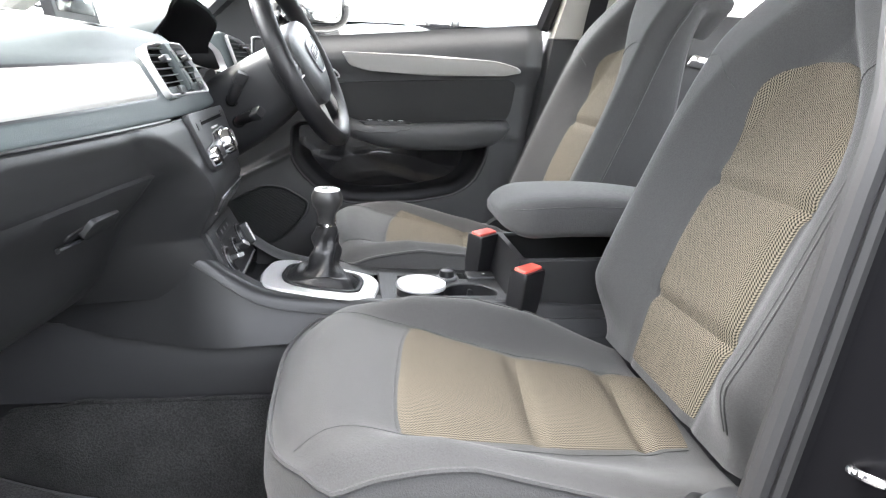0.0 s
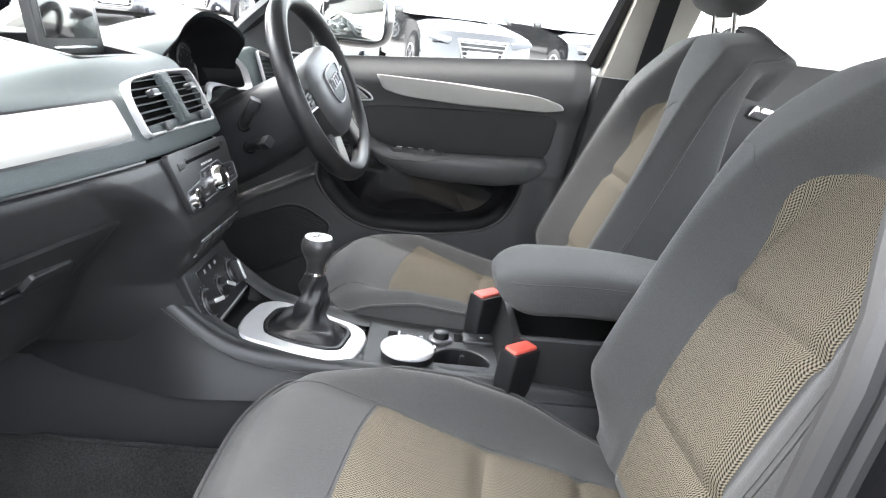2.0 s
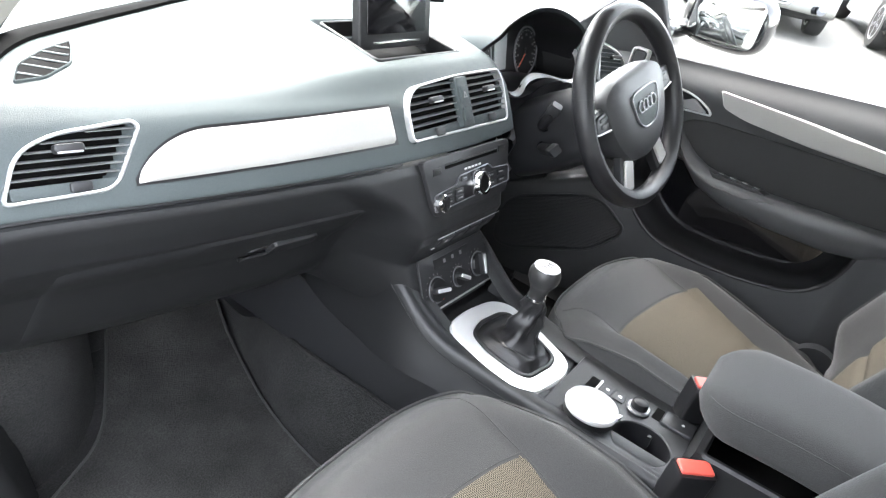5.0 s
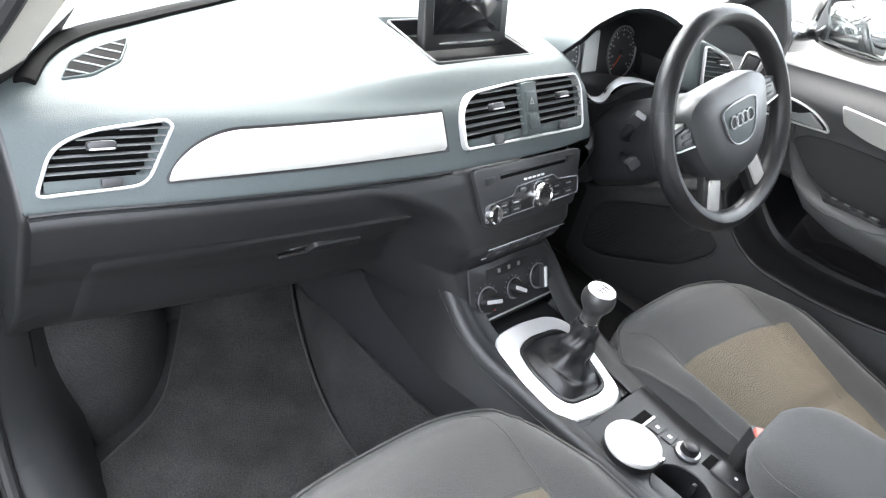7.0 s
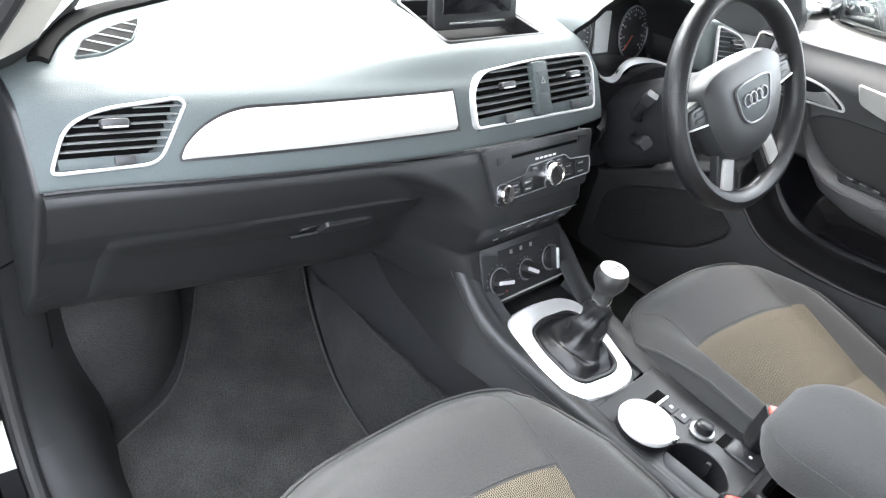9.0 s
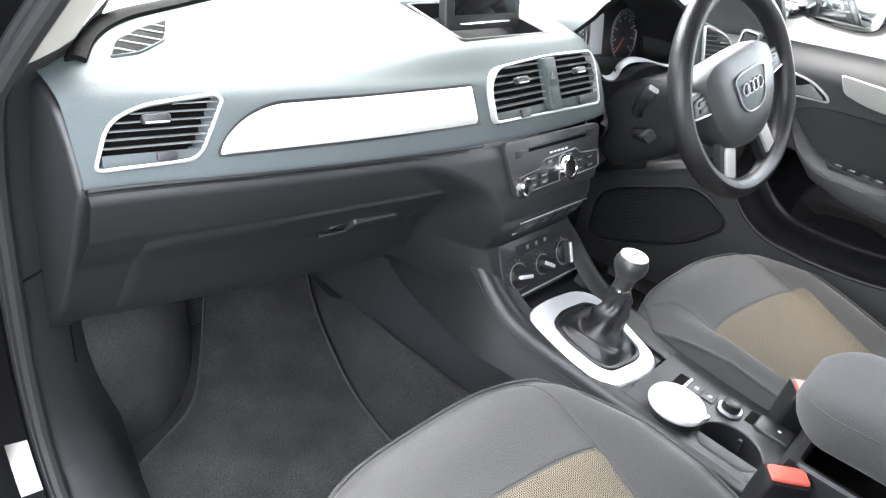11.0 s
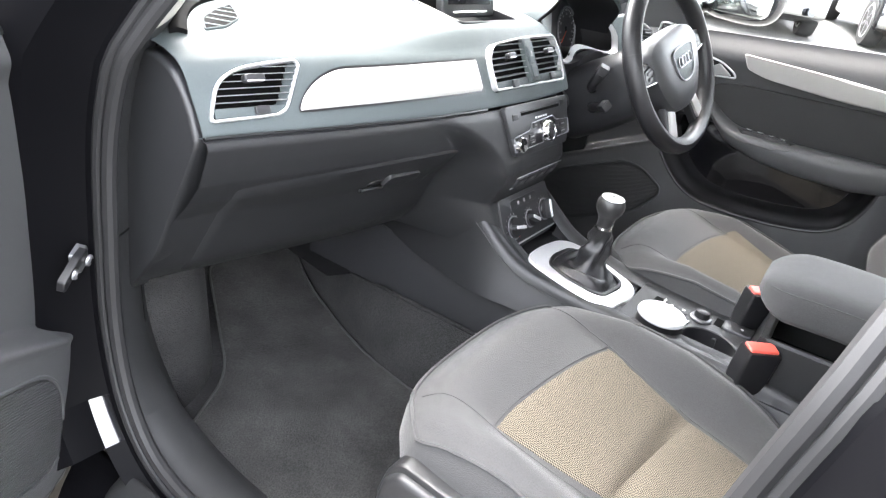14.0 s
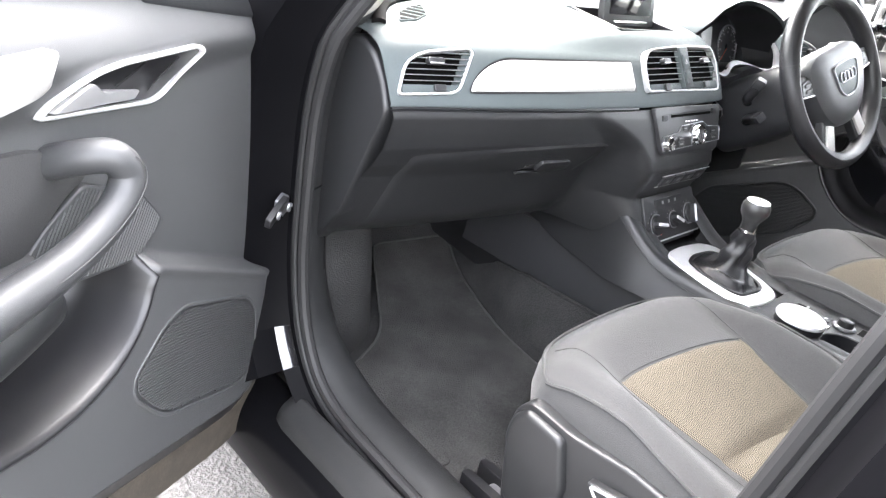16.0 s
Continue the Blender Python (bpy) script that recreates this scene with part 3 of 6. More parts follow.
# glove box lid, a slanted right edge and a recessed latch
def lid(u, v):
    left = -0.634 - 0.002 * v
    right = -0.196 - 0.07 * v
    x = left + (right - left) * u
    top = curve(x, [(-0.64, 0.838), (-0.625, 0.848), (-0.60, 0.8525), (-0.53, 0.858), (-0.44, 0.8635), (-0.33, 0.8675), (-0.19, 0.866)])
    z = top + (0.66 - top) * v
    b = 0.004 if 0 < u < 1 and 0 < v < 1 else -0.004
    return V(x, y0(x) + lowy(z) - b, z)


part("shadow_gap", tube([V(-0.690 + 0.53 * i / 40, y0(-0.690 + 0.53 * i / 40) - 0.0165, 0.9238) for i in range(41)], 0.0028, 6), BLACK, dash)
part("glovebox_lid", sheet(lid, 40, 14), HARD, dash, "dark plastic glove box lid")
latch = axes((-0.325, -0.0140, 0.802), (0.99, -0.10, 0), (0, -0.60, 0.80))
# no hollow is cut: a flat plate carries the recess's shade as black
lt = part("glovebox_latch", plate(rounded([(-0.060, 0.000), (-0.030, 0.002), (-0.030, 0.018), (-0.058, 0.010)], 0.003), latch, 0.004, 0.0006), BLACK, dash, "flat black plate coloured as the shade of the latch recess")
part("latch_paddle", plate(rounded([(-0.034, 0.004), (-0.008, -0.007), (0.058, -0.004), (0.050, 0.022), (0.040, 0.0255), (-0.028, 0.0275)], [0.004, 0.004, 0.012, 0.008, 0.003, 0.006]), latch @ Matrix.Translation((0, 0, 0.007)), 0.012, 0.0018), HARD, lt, "plastic latch paddle")
part("latch_sill", tube([latch @ V(x, y, 0.0015) for x, y in ((-0.072, -0.006), (-0.036, -0.0075), (-0.005, -0.0095), (0.030, -0.0095))], 0.0035, 8), HARD, lt)
# silver trim strip let into the face
def strip(u, v):
    x = -0.552 + 0.384 * u
    zb = 0.949 + 0.006 * u
    zt = zb + 0.002 + 0.045 * (1 - (1 - min(1.0, u / 0.24)) ** 1.9) ** 0.72
    return face(x, zb + (zt - zb) * v, 0.005 if 0 < u < 1 and 0 < v < 1 else 0.0005)


def strip_gap(u, v):
    p, c = strip(u, v), strip(0.5, 0.5)
    q = p + V(0.0022 * (1 if u > 0.5 else -1) * (u in (0.0, 1.0)), 0, 0.0022 * (1 if v > 0.5 else -1) * (v in (0.0, 1.0)))
    return face(q.x, q.z, 0.0012)


part("strip_gap", sheet(strip_gap, 60, 8), BLACK, dash)
part("trim_strip", sheet(strip, 60, 8), SILVER, dash, "pale brushed silver trim strip", sharp=60)


def vent(parent, outline, m, slats, tab, split=None):
    """An air vent: bright frame, dark well, tilted slats with a slider, a small thumb wheel."""
    inner = shrink(outline, 0.0037)
    v = part("vent_frame", hoop(outline, inner, m, 0.0055, -0.014, lip=0.0012), MATT, parent, "satin silver vent frame")
    # the shade behind the slats is put into the well's colour
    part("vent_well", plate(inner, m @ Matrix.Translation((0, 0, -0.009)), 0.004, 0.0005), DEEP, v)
    xs, ys = [p.x for p in inner], [p.y for p in inner]
    lo, hi = min(ys), max(ys)
    foot = lo + (hi - lo) * 0.25
    for i in range(slats):
        y = foot + (hi - foot) * (i + 0.35) / slats
        h = (hi - foot) / slats
        ends = []
        for yy in (y - h * 0.16, y + h * 0.10):
            cross = []
            for a, b in zip(inner, inner[1:] + inner[:1]):
                if (a.y - yy) * (b.y - yy) < 0:
                    cross.append(a.x + (b.x - a.x) * (yy - a.y) / (b.y - a.y))
            if len(cross) > 1:
                ends.append((min(cross), max(cross)))
        if len(ends) < 2:
            continue
        xa, xb = max(e[0] for e in ends), min(e[1] for e in ends)
        spans = [(xa, xb)] if not split else [(xa, split[0]), (split[1], xb)]
        for p, q in spans:
            if q - p < 0.01:
                continue
            ring = lambda x: [m @ V(x, y - h * 0.16, 0.0032), m @ V(x, y - h * 0.06, 0.0042), m @ V(x, y + h * 0.22, -0.006), m @ V(x, y + h * 0.10, -0.007)]
            part("slat", loft([ring(p), ring(q)]), SLAT, v)
    for x0, x1 in ([(min(xs), max(xs))] if not split else [(min(xs), split[0]), (split[1], max(xs))]):
        pts = rounded([(max(x0, min(xs) + 0.004), lo + 0.001), (x1 - 0.004, lo + 0.001), (x1 - 0.004, foot - 0.004), (max(x0, min(xs) + 0.004), foot - 0.004)], 0.002)
        part("vent_foot", plate(pts, m @ Matrix.Translation((0, 0, 0.0025)), 0.006, 0.001), DASH, v)
        c = (x0 + x1) / 2
        part("thumb_wheel", box(m @ Matrix.Translation((c, (lo + foot) / 2 - 0.001, 0.0055)), 0.022, (foot - lo) * 0.62, 0.004, 0.0015), PANEL, v)
        sl = part("slider", box(m @ Matrix.Translation((c + tab, (foot + hi) / 2 + 0.004, 0.006)), 0.030, 0.010, 0.010, 0.003), PANEL, v)
        part("slider_lip", box(m @ Matrix.Translation((c + tab, (foot + hi) / 2, 0.0145)), 0.025, 0.002, 0.002, 0.0006), MATT, sl)
    return v


# frames set in the face near the door, in the middle, and beyond the wheel
vent(dash, LV, lvm, 6, -0.006)
cv = vent(dash, CV, cvm, 6, 0.0, split=(-0.014, 0.022))
hz = part("hazard_panel", plate(rrect(0.036, 0.082, 0.004), cvm @ Matrix.Translation((0.004, 0.001, 0.0095)), 0.012, 0.002), DASH, cv)
part("hazard_button", plate(rrect(0.024, 0.030, 0.003), cvm @ Matrix.Translation((0.004, 0.012, 0.0115)), 0.004, 0.001), DASH, hz)
part("hazard_triangle", hoop(rounded([(-0.006, -0.005), (0.006, -0.005), (0, 0.006)], 0.001), rounded([(-0.0035, -0.0035), (0.0035, -0.0035), (0, 0.003)], 0.0005), cvm @ Matrix.Translation((0.004, 0.012, 0.0119)), 0.0003, -0.0003, lip=0.0001), GREYPRINT, hz)
part("button", plate(rrect(0.024, 0.024, 0.003), cvm @ Matrix.Translation((0.004, -0.020, 0.0115)), 0.004, 0.001), DASH, hz)

# demister grille on top
def on_pad(bm):
    """Lay a flat piece onto the curved pad."""
    for v_ in bm.verts:
        x, y = v_.co.x, v_.co.y
        dy = y - y0(x)
        for _ in range(3):
            dy = y - y0(x) * (1 - soft(dy, 0.1, 0.5))
        v_.co.z += curve(dy, sorted((q.x, q.y) for q in TOPS[:80])) - 0.012 * soft(-x, 0.6, 0.69) * soft(dy, 0.0, 0.1)
        v_.co.z += 0.017 * soft(x, -0.42, -0.12) * (1 - soft(x, 0.16, 0.22)) * soft(dy, 0.03, 0.07) * (1 - 0.6 * soft(dy, 0.2, 0.5))
    return bm


gr = part("demister_frame", on_pad(hoop(DGO, shrink(DGO, 0.0018), dg, 0.0030, -0.002, lip=0.0008)), DASH, dash)
# shallow plate blackened as if the grille were deep and unlit
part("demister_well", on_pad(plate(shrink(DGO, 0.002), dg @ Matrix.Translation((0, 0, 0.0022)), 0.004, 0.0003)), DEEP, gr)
for x, y, w in ((-0.0407, -0.0052, 0.023), (-0.0200, -0.0057, 0.034), (0.0, -0.006, 0.036), (0.0200, -0.0025, 0.027), (0.0396, -0.0008, 0.015)):
    part("demister_slat", on_pad(box(dg @ Matrix.Translation((x, y, 0.0016)) @ pose(0, 0, 0, 0, 0, -69), w, 0.0023, 0.0012, 0.0005)), DASH, gr)
# black edge where the pad meets the windscreen
PE = spline([(-0.645, 0.106, 0), (-0.617, 0.142, 0), (-0.565, 0.182, 0), (-0.490, 0.214, 0), (-0.385, 0.258, 0), (-0.25, 0.300, 0), (-0.05, 0.335, 0), (0.20, 0.345, 0), (0.45, 0.31, 0)], 61)


def screen_edge(u, v):
    i = round(u * 60)
    t = (PE[min(60, i + 1)] - PE[max(0, i - 1)]).normalized()
    return PE[i] + V(-t.y, t.x, 0) * 0.022 * v + V(0, 0, 0.005 + 0.003 * math.sin(math.pi * v))


part("screen_edge", on_pad(sheet(screen_edge, 60, 4, thick=(0, 0, -0.006))), DEEP, dash, "black edge along the windscreen")
# raised lettering for the air bag, its shading imitated by a grey unlike the pad's
tc = bpy.data.curves.new("lettering", "FONT")
tc.body, tc.size, tc.extrude = "AIRBAG", 0.0105, 0.0009
tob = bpy.data.objects.new("lettering", tc)
tb = bmesh.new()
tb.from_mesh(bpy.data.meshes.new_from_object(tob))
bpy.data.objects.remove(tob)
tb.transform(axes((-0.481, 0.046, 0.0), (0.985, -0.10, 0.0), (0, 1, 0)))
for v_ in tb.verts:
    v_.co.z += 0.0004 + curve(v_.co.y - y0(v_.co.x), sorted(TOP[:9]))
part("raised_lettering", tb, SLAT, dash, "raised lettering moulded in the pad")

# pop-up screen in its tray
scr = thing("display_screen", (-0.02, 0.08, 1.04), "dark pop-up display screen standing in a dashboard tray", "screen")
tray = [(-0.122, -0.062), (0.108, -0.062), (0.10, 0.075), (-0.112, 0.075)]
tm = axes((-0.02, 0.082, 1.0560), (1, 0.02, 0.0), (0, 1, 0.13))
part("tray_rim", hoop(rounded(tray, 0.012), shrink(rounded(tray, 0.012), 0.005), tm, 0.003, -0.03), BLACK, scr)
# floor coloured near-black for the shade down in the tray
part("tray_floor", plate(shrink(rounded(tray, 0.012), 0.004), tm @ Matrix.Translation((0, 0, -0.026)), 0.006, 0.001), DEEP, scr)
sm = axes((-0.02, 0.090, 1.106), (1, 0.02, 0), (0, 0.22, 1))
part("screen_case", plate(rrect(0.196, 0.125, 0.01), sm, 0.014, 0.004), BLACK, scr)
part("screen_glass", plate(rrect(0.160, 0.090, 0.003), sm @ Matrix.Translation((0, 0.006, 0.0012)), 0.003, 0.0008), SCREEN, scr)
part("chrome_bar", box(sm @ Matrix.Translation((0, -0.052, 0)), 0.13, 0.003, 0.003, 0.001), CHROME, scr)

# middle stack: radio, switch row, heater panel
rm = axes((0.005, -0.1095, 0.887), (1, 0.0, 0.0), (0, 0.36, 0.93))
radio = part("radio", plate(rounded([(-0.143, 0.046), (-0.118, -0.048), (0.110, -0.052), (0.130, 0.042)][::-1], 0.014), rm @ Matrix.Translation((0, 0, 0.003)), 0.01, 0.002), PANEL, dash, "dark radio panel with chrome knob")
part("disc_slot", box(rm @ Matrix.Translation((0.0, 0.026, 0.003)), 0.165, 0.005, 0.0006, 0.0003), DEEP, radio)
part("slot_lip", box(rm @ Matrix.Translation((0.0, 0.0305, 0.003)), 0.165, 0.002, 0.0015, 0.0005), HARD, radio)
part("button", box(rm @ Matrix.Translation((-0.105, 0.024, 0.003)), 0.022, 0.011, 0.0014, 0.0006), HARD, radio)
part("button", box(rm @ Matrix.Translation((0.098, 0.029, 0.003)), 0.022, 0.011, 0.0014, 0.0006), HARD, radio)
for i in range(5):
    part("label_bar", box(rm @ Matrix.Translation((-0.022 + 0.011 * i, 0.0135, 0.003)), 0.008, 0.0032, 0.0004, 0.0001), WHITE, radio)
co = rounded([(-0.12, -0.040), (0.118, -0.034), (0.120, -0.004), (0.062, 0.000), (0.050, 0.010), (-0.045, 0.006), (-0.055, -0.006), (-0.118, -0.012)], 0.006)
part("control_frame", hoop(co, shrink(co, 0.0014), rm, 0.0055, 0.001, lip=0.0005), GREYMET, radio, "thin bright control frame")
part("control_field", plate(shrink(co, 0.002), rm @ Matrix.Translation((0, 0, 0.0040)), 0.002, 0.0004), BLACK, radio)
for x, y, w in ((-0.078, -0.019, 0.022), (-0.078, -0.030, 0.022), (-0.048, -0.019, 0.024), (-0.048, -0.030, 0.024), (0.056, -0.012, 0.024), (0.056, -0.026, 0.024), (0.090, -0.012, 0.026), (0.090, -0.026, 0.026), (-0.03, 0.0, 0.018), (0.0, 0.002, 0.018), (0.03, 0.003, 0.018)):
    b = part("button", box(rm @ Matrix.Translation((x, y, 0.0040)), w, 0.0095, 0.0014, 0.0005), PANEL, radio)
    part("label_bar", box(rm @ Matrix.Translation((x, y, 0.0054)), w * 0.55, 0.0026, 0.0003, 0.0001), GREYPRINT, b)
part("tuning_knob", lathe([(0.0, 0.003), (0.0225, 0.003), (0.0225, 0.007), (0.0205, 0.019), (0.0195, 0.021), (0.016, 0.0215), (0.015, 0.020), (0.0, 0.020)], rm @ Matrix.Translation((0.008, -0.016, 0))), CHROME, radio, "large chrome tuning knob")
part("volume_knob", lathe([(0.0, 0.003), (0.0155, 0.003), (0.0145, 0.013), (0.0125, 0.0155), (0.007, 0.015), (0.0, 0.0145)], rm @ Matrix.Translation((-0.104, -0.027, 0))), CHROME, radio, "small chrome volume knob")
bm_ = axes((0.008, -0.1245, 0.785), (1, 0, 0), (0, -0.40, 0.9))
for i in range(4):
    b = part("switch", box(bm_ @ Matrix.Translation((-0.066 + 0.044 * i, 0, -0.001)), 0.0425, 0.024, 0.0050, 0.001), PANEL, dash)
    part("switch_mark", box(bm_ @ Matrix.Translation((-0.066 + 0.044 * i, 0.0, 0.004)), 0.008, 0.007, 0.0003, 0.0001), GREYPRINT, b)
part("bright_line", box(bm_ @ Matrix.Translation((0, -0.0145, 0.0005)), 0.19, 0.0022, 0.0015, 0.0005), MATT, dash)
part("bright_line", box(bm_ @ Matrix.Translation((0, 0.0155, 0.0005)), 0.20, 0.0016, 0.0012, 0.0004), MATT, dash)

hm = axes((0.012, -0.127, 0.698), (1, 0.0, 0.0), (0, 0.46, 0.9))
heat = part("heater_panel", plate(rounded([(-0.112, -0.048), (0.108, -0.048), (0.098, 0.050), (-0.108, 0.050)], 0.006), hm @ Matrix.Translation((0, 0, 0.003)), 0.01, 0.0015), PANEL, dash, "dark heater panel with three turning knobs")
part("bright_line", box(hm @ Matrix.Translation((0, -0.047, 0.003)), 0.205, 0.003, 0.0016, 0.0006), MATT, heat)
part("switch_bar", box(hm @ Matrix.Translation((-0.012, 0.031, 0.003)), 0.11, 0.018, 0.0016, 0.0006), BLACK, heat)
for i in range(3):
    part("switch_mark", box(hm @ Matrix.Translation((-0.036 + 0.026 * i, 0.031, 0.0046)), 0.007, 0.007, 0.0003, 0.0001), GREYPRINT, heat)
for x, y, r in ((-0.072, -0.012, 0.025), (-0.002, -0.010, 0.020), (0.066, -0.006, 0.025)):
    q = hm @ Matrix.Translation((x, y, 0.003))
    kn = part("heater_knob", lathe([(0.0, 0.0), (r, 0.0), (r, 0.002), (r * 0.86, 0.003), (r * 0.84, 0.006), (r * 0.8, 0.008), (0.0, 0.008)], q), BLACK, heat)
    part("knob_ring", hoop(circle(r * 0.97), circle(r * 0.86), q, 0.0036, 0.001, lip=0.0005), GREYMET, kn)
    part("knob_grip", box(q @ Matrix.Translation((0, 0, 0.007)) @ pose(0, 0, 0, 0, 0, {-0.072: -12, -0.002: -28, 0.066: 84}[x]), r * 1.7, 0.010, 0.012, 0.003), PANEL if x < 0.05 else PANEL, kn)
    part("grip_inlay", box(q @ Matrix.Translation((0, 0, 0.0185)) @ pose(0, 0, 0, 0, 0, {-0.072: -12, -0.002: -28, 0.066: 84}[x]), r * 1.5, 0.0065, 0.002, 0.001), SATIN, kn)
    for a in range(-120, 121, 24):
        part("dial_mark", box(q @ pose(r * 1.12 * math.sin(radians(a)), r * 1.12 * math.cos(radians(a)), 0, 0, 0, -a), 0.0012, 0.003, 0.0004, 0.0001), GREYPRINT, kn)
part("dial_dot", lathe([(0, 0.0), (0.002, 0.0), (0.002, 0.0006), (0, 0.0006)], hm @ Matrix.Translation((-0.055, -0.034, 0.003)), 10), RED, heat)

# instrument hood and dials
HOOD = spline([(0.165, 0.0, 0.990), (0.168, 0.0, 1.048), (0.187, 0.0, 1.085), (0.224, 0.0, 1.108), (0.31, 0.0, 1.130), (0.42, 0.0, 1.124), (0.507, 0.0, 1.085), (0.545, 0.0, 1.02), (0.555, 0.0, 0.960)], 37)


def hood(u, v):
    p = HOOD[round(u * 36)]
    back = 0.0 - 0.035 * soft(p.x, 0.36, 0.54) + 0.28 * v
    sink = 0.095 * v ** 1.5
    c = V(0.367, 0, 1.0)
    return V(c.x + (p.x - c.x) * (1 + 0.03 * v), back + 0.03 * (1 - soft(p.z, 1.03, 1.09)) * (1 - v), p.z - sink * soft(p.z, 0.95, 1.1))


part("instrument_hood", sheet(hood, 36, 10, thick=(0, 0.02, -0.012)), DASH, dash, "grained hood over the instruments")
part("hood_lining", sheet(lambda u, v: hood(u, 0.42 * v) * 1.0 + (V(0.367, 0, 1.0) - V(hood(u, 0.42 * v).x, 0, hood(u, 0.42 * v).z)) * 0.07, 36, 4), BLACK, dash)
im = axes((0.385, 0.088, 1.012), (1, 0.0, 0.0), (0, 0.25, 0.97))
clu = part("instrument_panel", plate(rounded([(-0.172, -0.075), (0.172, -0.075), (0.168, 0.03), (0.11, 0.082), (-0.11, 0.082), (-0.168, 0.03)], 0.02), im, 0.02, 0.003), BLACK, dash, "black instrument panel with round dials")
for x in (-0.116, 0.094):
    q = im @ Matrix.Translation((x, -0.004, 0.001))
    dl = part("dial", lathe([(0, 0), (0.052, 0), (0.052, 0.001), (0, 0.001)], q, 36), PANEL, clu)
    part("dial_ring", hoop(circle(0.055, 36), circle(0.052, 36), q, 0.004, 0.0, lip=0.001), GREYMET, dl)
    for i in range(25):
        a = radians(225 - 270 * i / 24)
        long = i % 3 == 0
        part("dial_mark", box(q @ pose(0.046 * math.cos(a), 0.046 * math.sin(a), 0.001, 0, 0, math.degrees(a)), 0.006 if long else 0.003, 0.0012, 0.0004, 0.0001), WHITE, dl)
    for i in range(9):
        a = radians(225 - 270 * i / 8)
        part("numeral_bar", box(q @ pose(0.036 * math.cos(a), 0.036 * math.sin(a), 0.001, 0, 0, 0), 0.0075, 0.0045, 0.0004, 0.0001), GREYPRINT, dl)
    part("needle", box(q @ pose(-0.016, -0.016, 0.003, 0, 0, 45), 0.046, 0.002, 0.001, 0.0003), NEEDLE, dl)
    part("needle_hub", lathe([(0, 0.001), (0.008, 0.001), (0.007, 0.005), (0, 0.005)], q, 16), BLACK, dl)
part("info_display", plate(rrect(0.050, 0.080, 0.003), im @ Matrix.Translation((-0.022, 0.003, 0.0035)), 0.003, 0.001), material("pale_grey_display", (0.55, 0.57, 0.57), 0.25), clu)
# silver swept trim under the hood
TR = spline([(0.203, -0.018, 1.003), (0.235, -0.025, 0.975), (0.266, -0.028, 0.966), (0.288, -0.027, 0.971), (0.312, -0.02, 0.983), (0.36, -0.012, 0.988), (0.43, -0.014, 0.985), (0.485, -0.035, 0.977), (0.515, -0.048, 0.980), (0.530, -0.040, 0.998), (0.534, -0.03, 1.02), (0.534, -0.01, 1.04)], 61)
part("hood_trim", sheet(lambda u, v: TR[round(u * 60)] + (V(0.37, 0.0, 1.04) - TR[round(u * 60)]).normalized() * 0.007 * v + V(0, 0.010 * v, 0), 60, 3, thick=(0, 0.004, 0)), MATT, dash, "satin silver swept trim")
part("cluster_shroud", sheet(lambda u, v: TR[round(u * 60)] + V(0, 0.010 + 0.085 * v, 0.002 - 0.02 * v), 60, 3), BLACK, dash)
part("column_shroud_panel", sheet(lambda u, v: V(0.185 + 0.37 * u, -0.020 - 0.012 * math.sin(math.pi * u) + 0.085 * v, min(0.99, TR[round(u * 46)].z) - 0.004 - 0.27 * v), 40, 8, thick=(0, 0.02, 0)), BLACK, dash)
rvm = axes((0.635, -0.062, 1.020), (0.88, -0.42, 0.0), (0, 0.35, 0.94))
RV = rounded([(-0.036, -0.044), (0.054, -0.046), (0.052, -0.012), (0.024, 0.026), (-0.044, 0.044)], [0.01, 0.015, 0.03, 0.04, 0.012], 5)
part("vent_pod", plate([Vector((p.x * 1.35, p.y * 1.3)) for p in RV], rvm @ Matrix.Translation((0, 0, -0.003)), 0.14, 0.012), DASH, dash)
vent(dash, RV, rvm, 6, 0.0)

# bonnet and nose beyond the windscreen, closing the body
part("bonnet", sheet(lambda u, v: V((2 * u - 1) * (0.80 - 0.10 * v ** 3), 0.74 + 0.95 * v - 0.10 * v * (2 * u - 1) ** 2, 1.0 - 0.16 * v ** 2.2 - 0.05 * (2 * u - 1) ** 4), 16, 14, thick=(0, 0, -0.02)), PAINT, shell, "glossy black bonnet")
part("nose", sheet(lambda u, v: V((2 * u - 1) * 0.74, 1.66 + 0.10 * math.sin(math.pi * v) - 0.12 * (2 * u - 1) ** 2, 0.82 - 0.52 * v), 16, 10, thick=(0, -0.02, 0)), PAINT, shell)
for x in (-0.78, 0.78):
    for y in (1.02, -1.52):
        part("road_wheel", lathe([(0.20, -0.1), (0.33, -0.1), (0.345, -0.05), (0.345, 0.05), (0.33, 0.1), (0.20, 0.1), (0.05, 0.06)], Matrix.Translation((x, y, 0.345 + 0.053 * (x + 0.8))) @ pose(0, 0, 0, 0, 90, 0), 28), TYRE, shell)
part("rear_side", box(Matrix(((0, 0, -1, -0.82), (-1, 0, 0, -1.85), (0, 1, 0, 0.66), (0, 0, 0, 1))), 0.40, 0.66, 0.05, 0.01), PAINT, shell)

# striker loop on the centre pillar
fn_ = V(-0.43, 0.89, 0.15).normalized()
sk0 = V(-0.832, -0.676, 0.770)
fu = V(0.89, 0.43, 0.0).normalized()
part("striker", tube(spline([sk0 - fu * 0.014, sk0 - fu * 0.014 + fn_ * 0.018, sk0 + fu * 0.006 + fn_ * 0.018, sk0 + fu * 0.006], 16), 0.0035, 10), CHROME, shell, "chrome door striker loop")

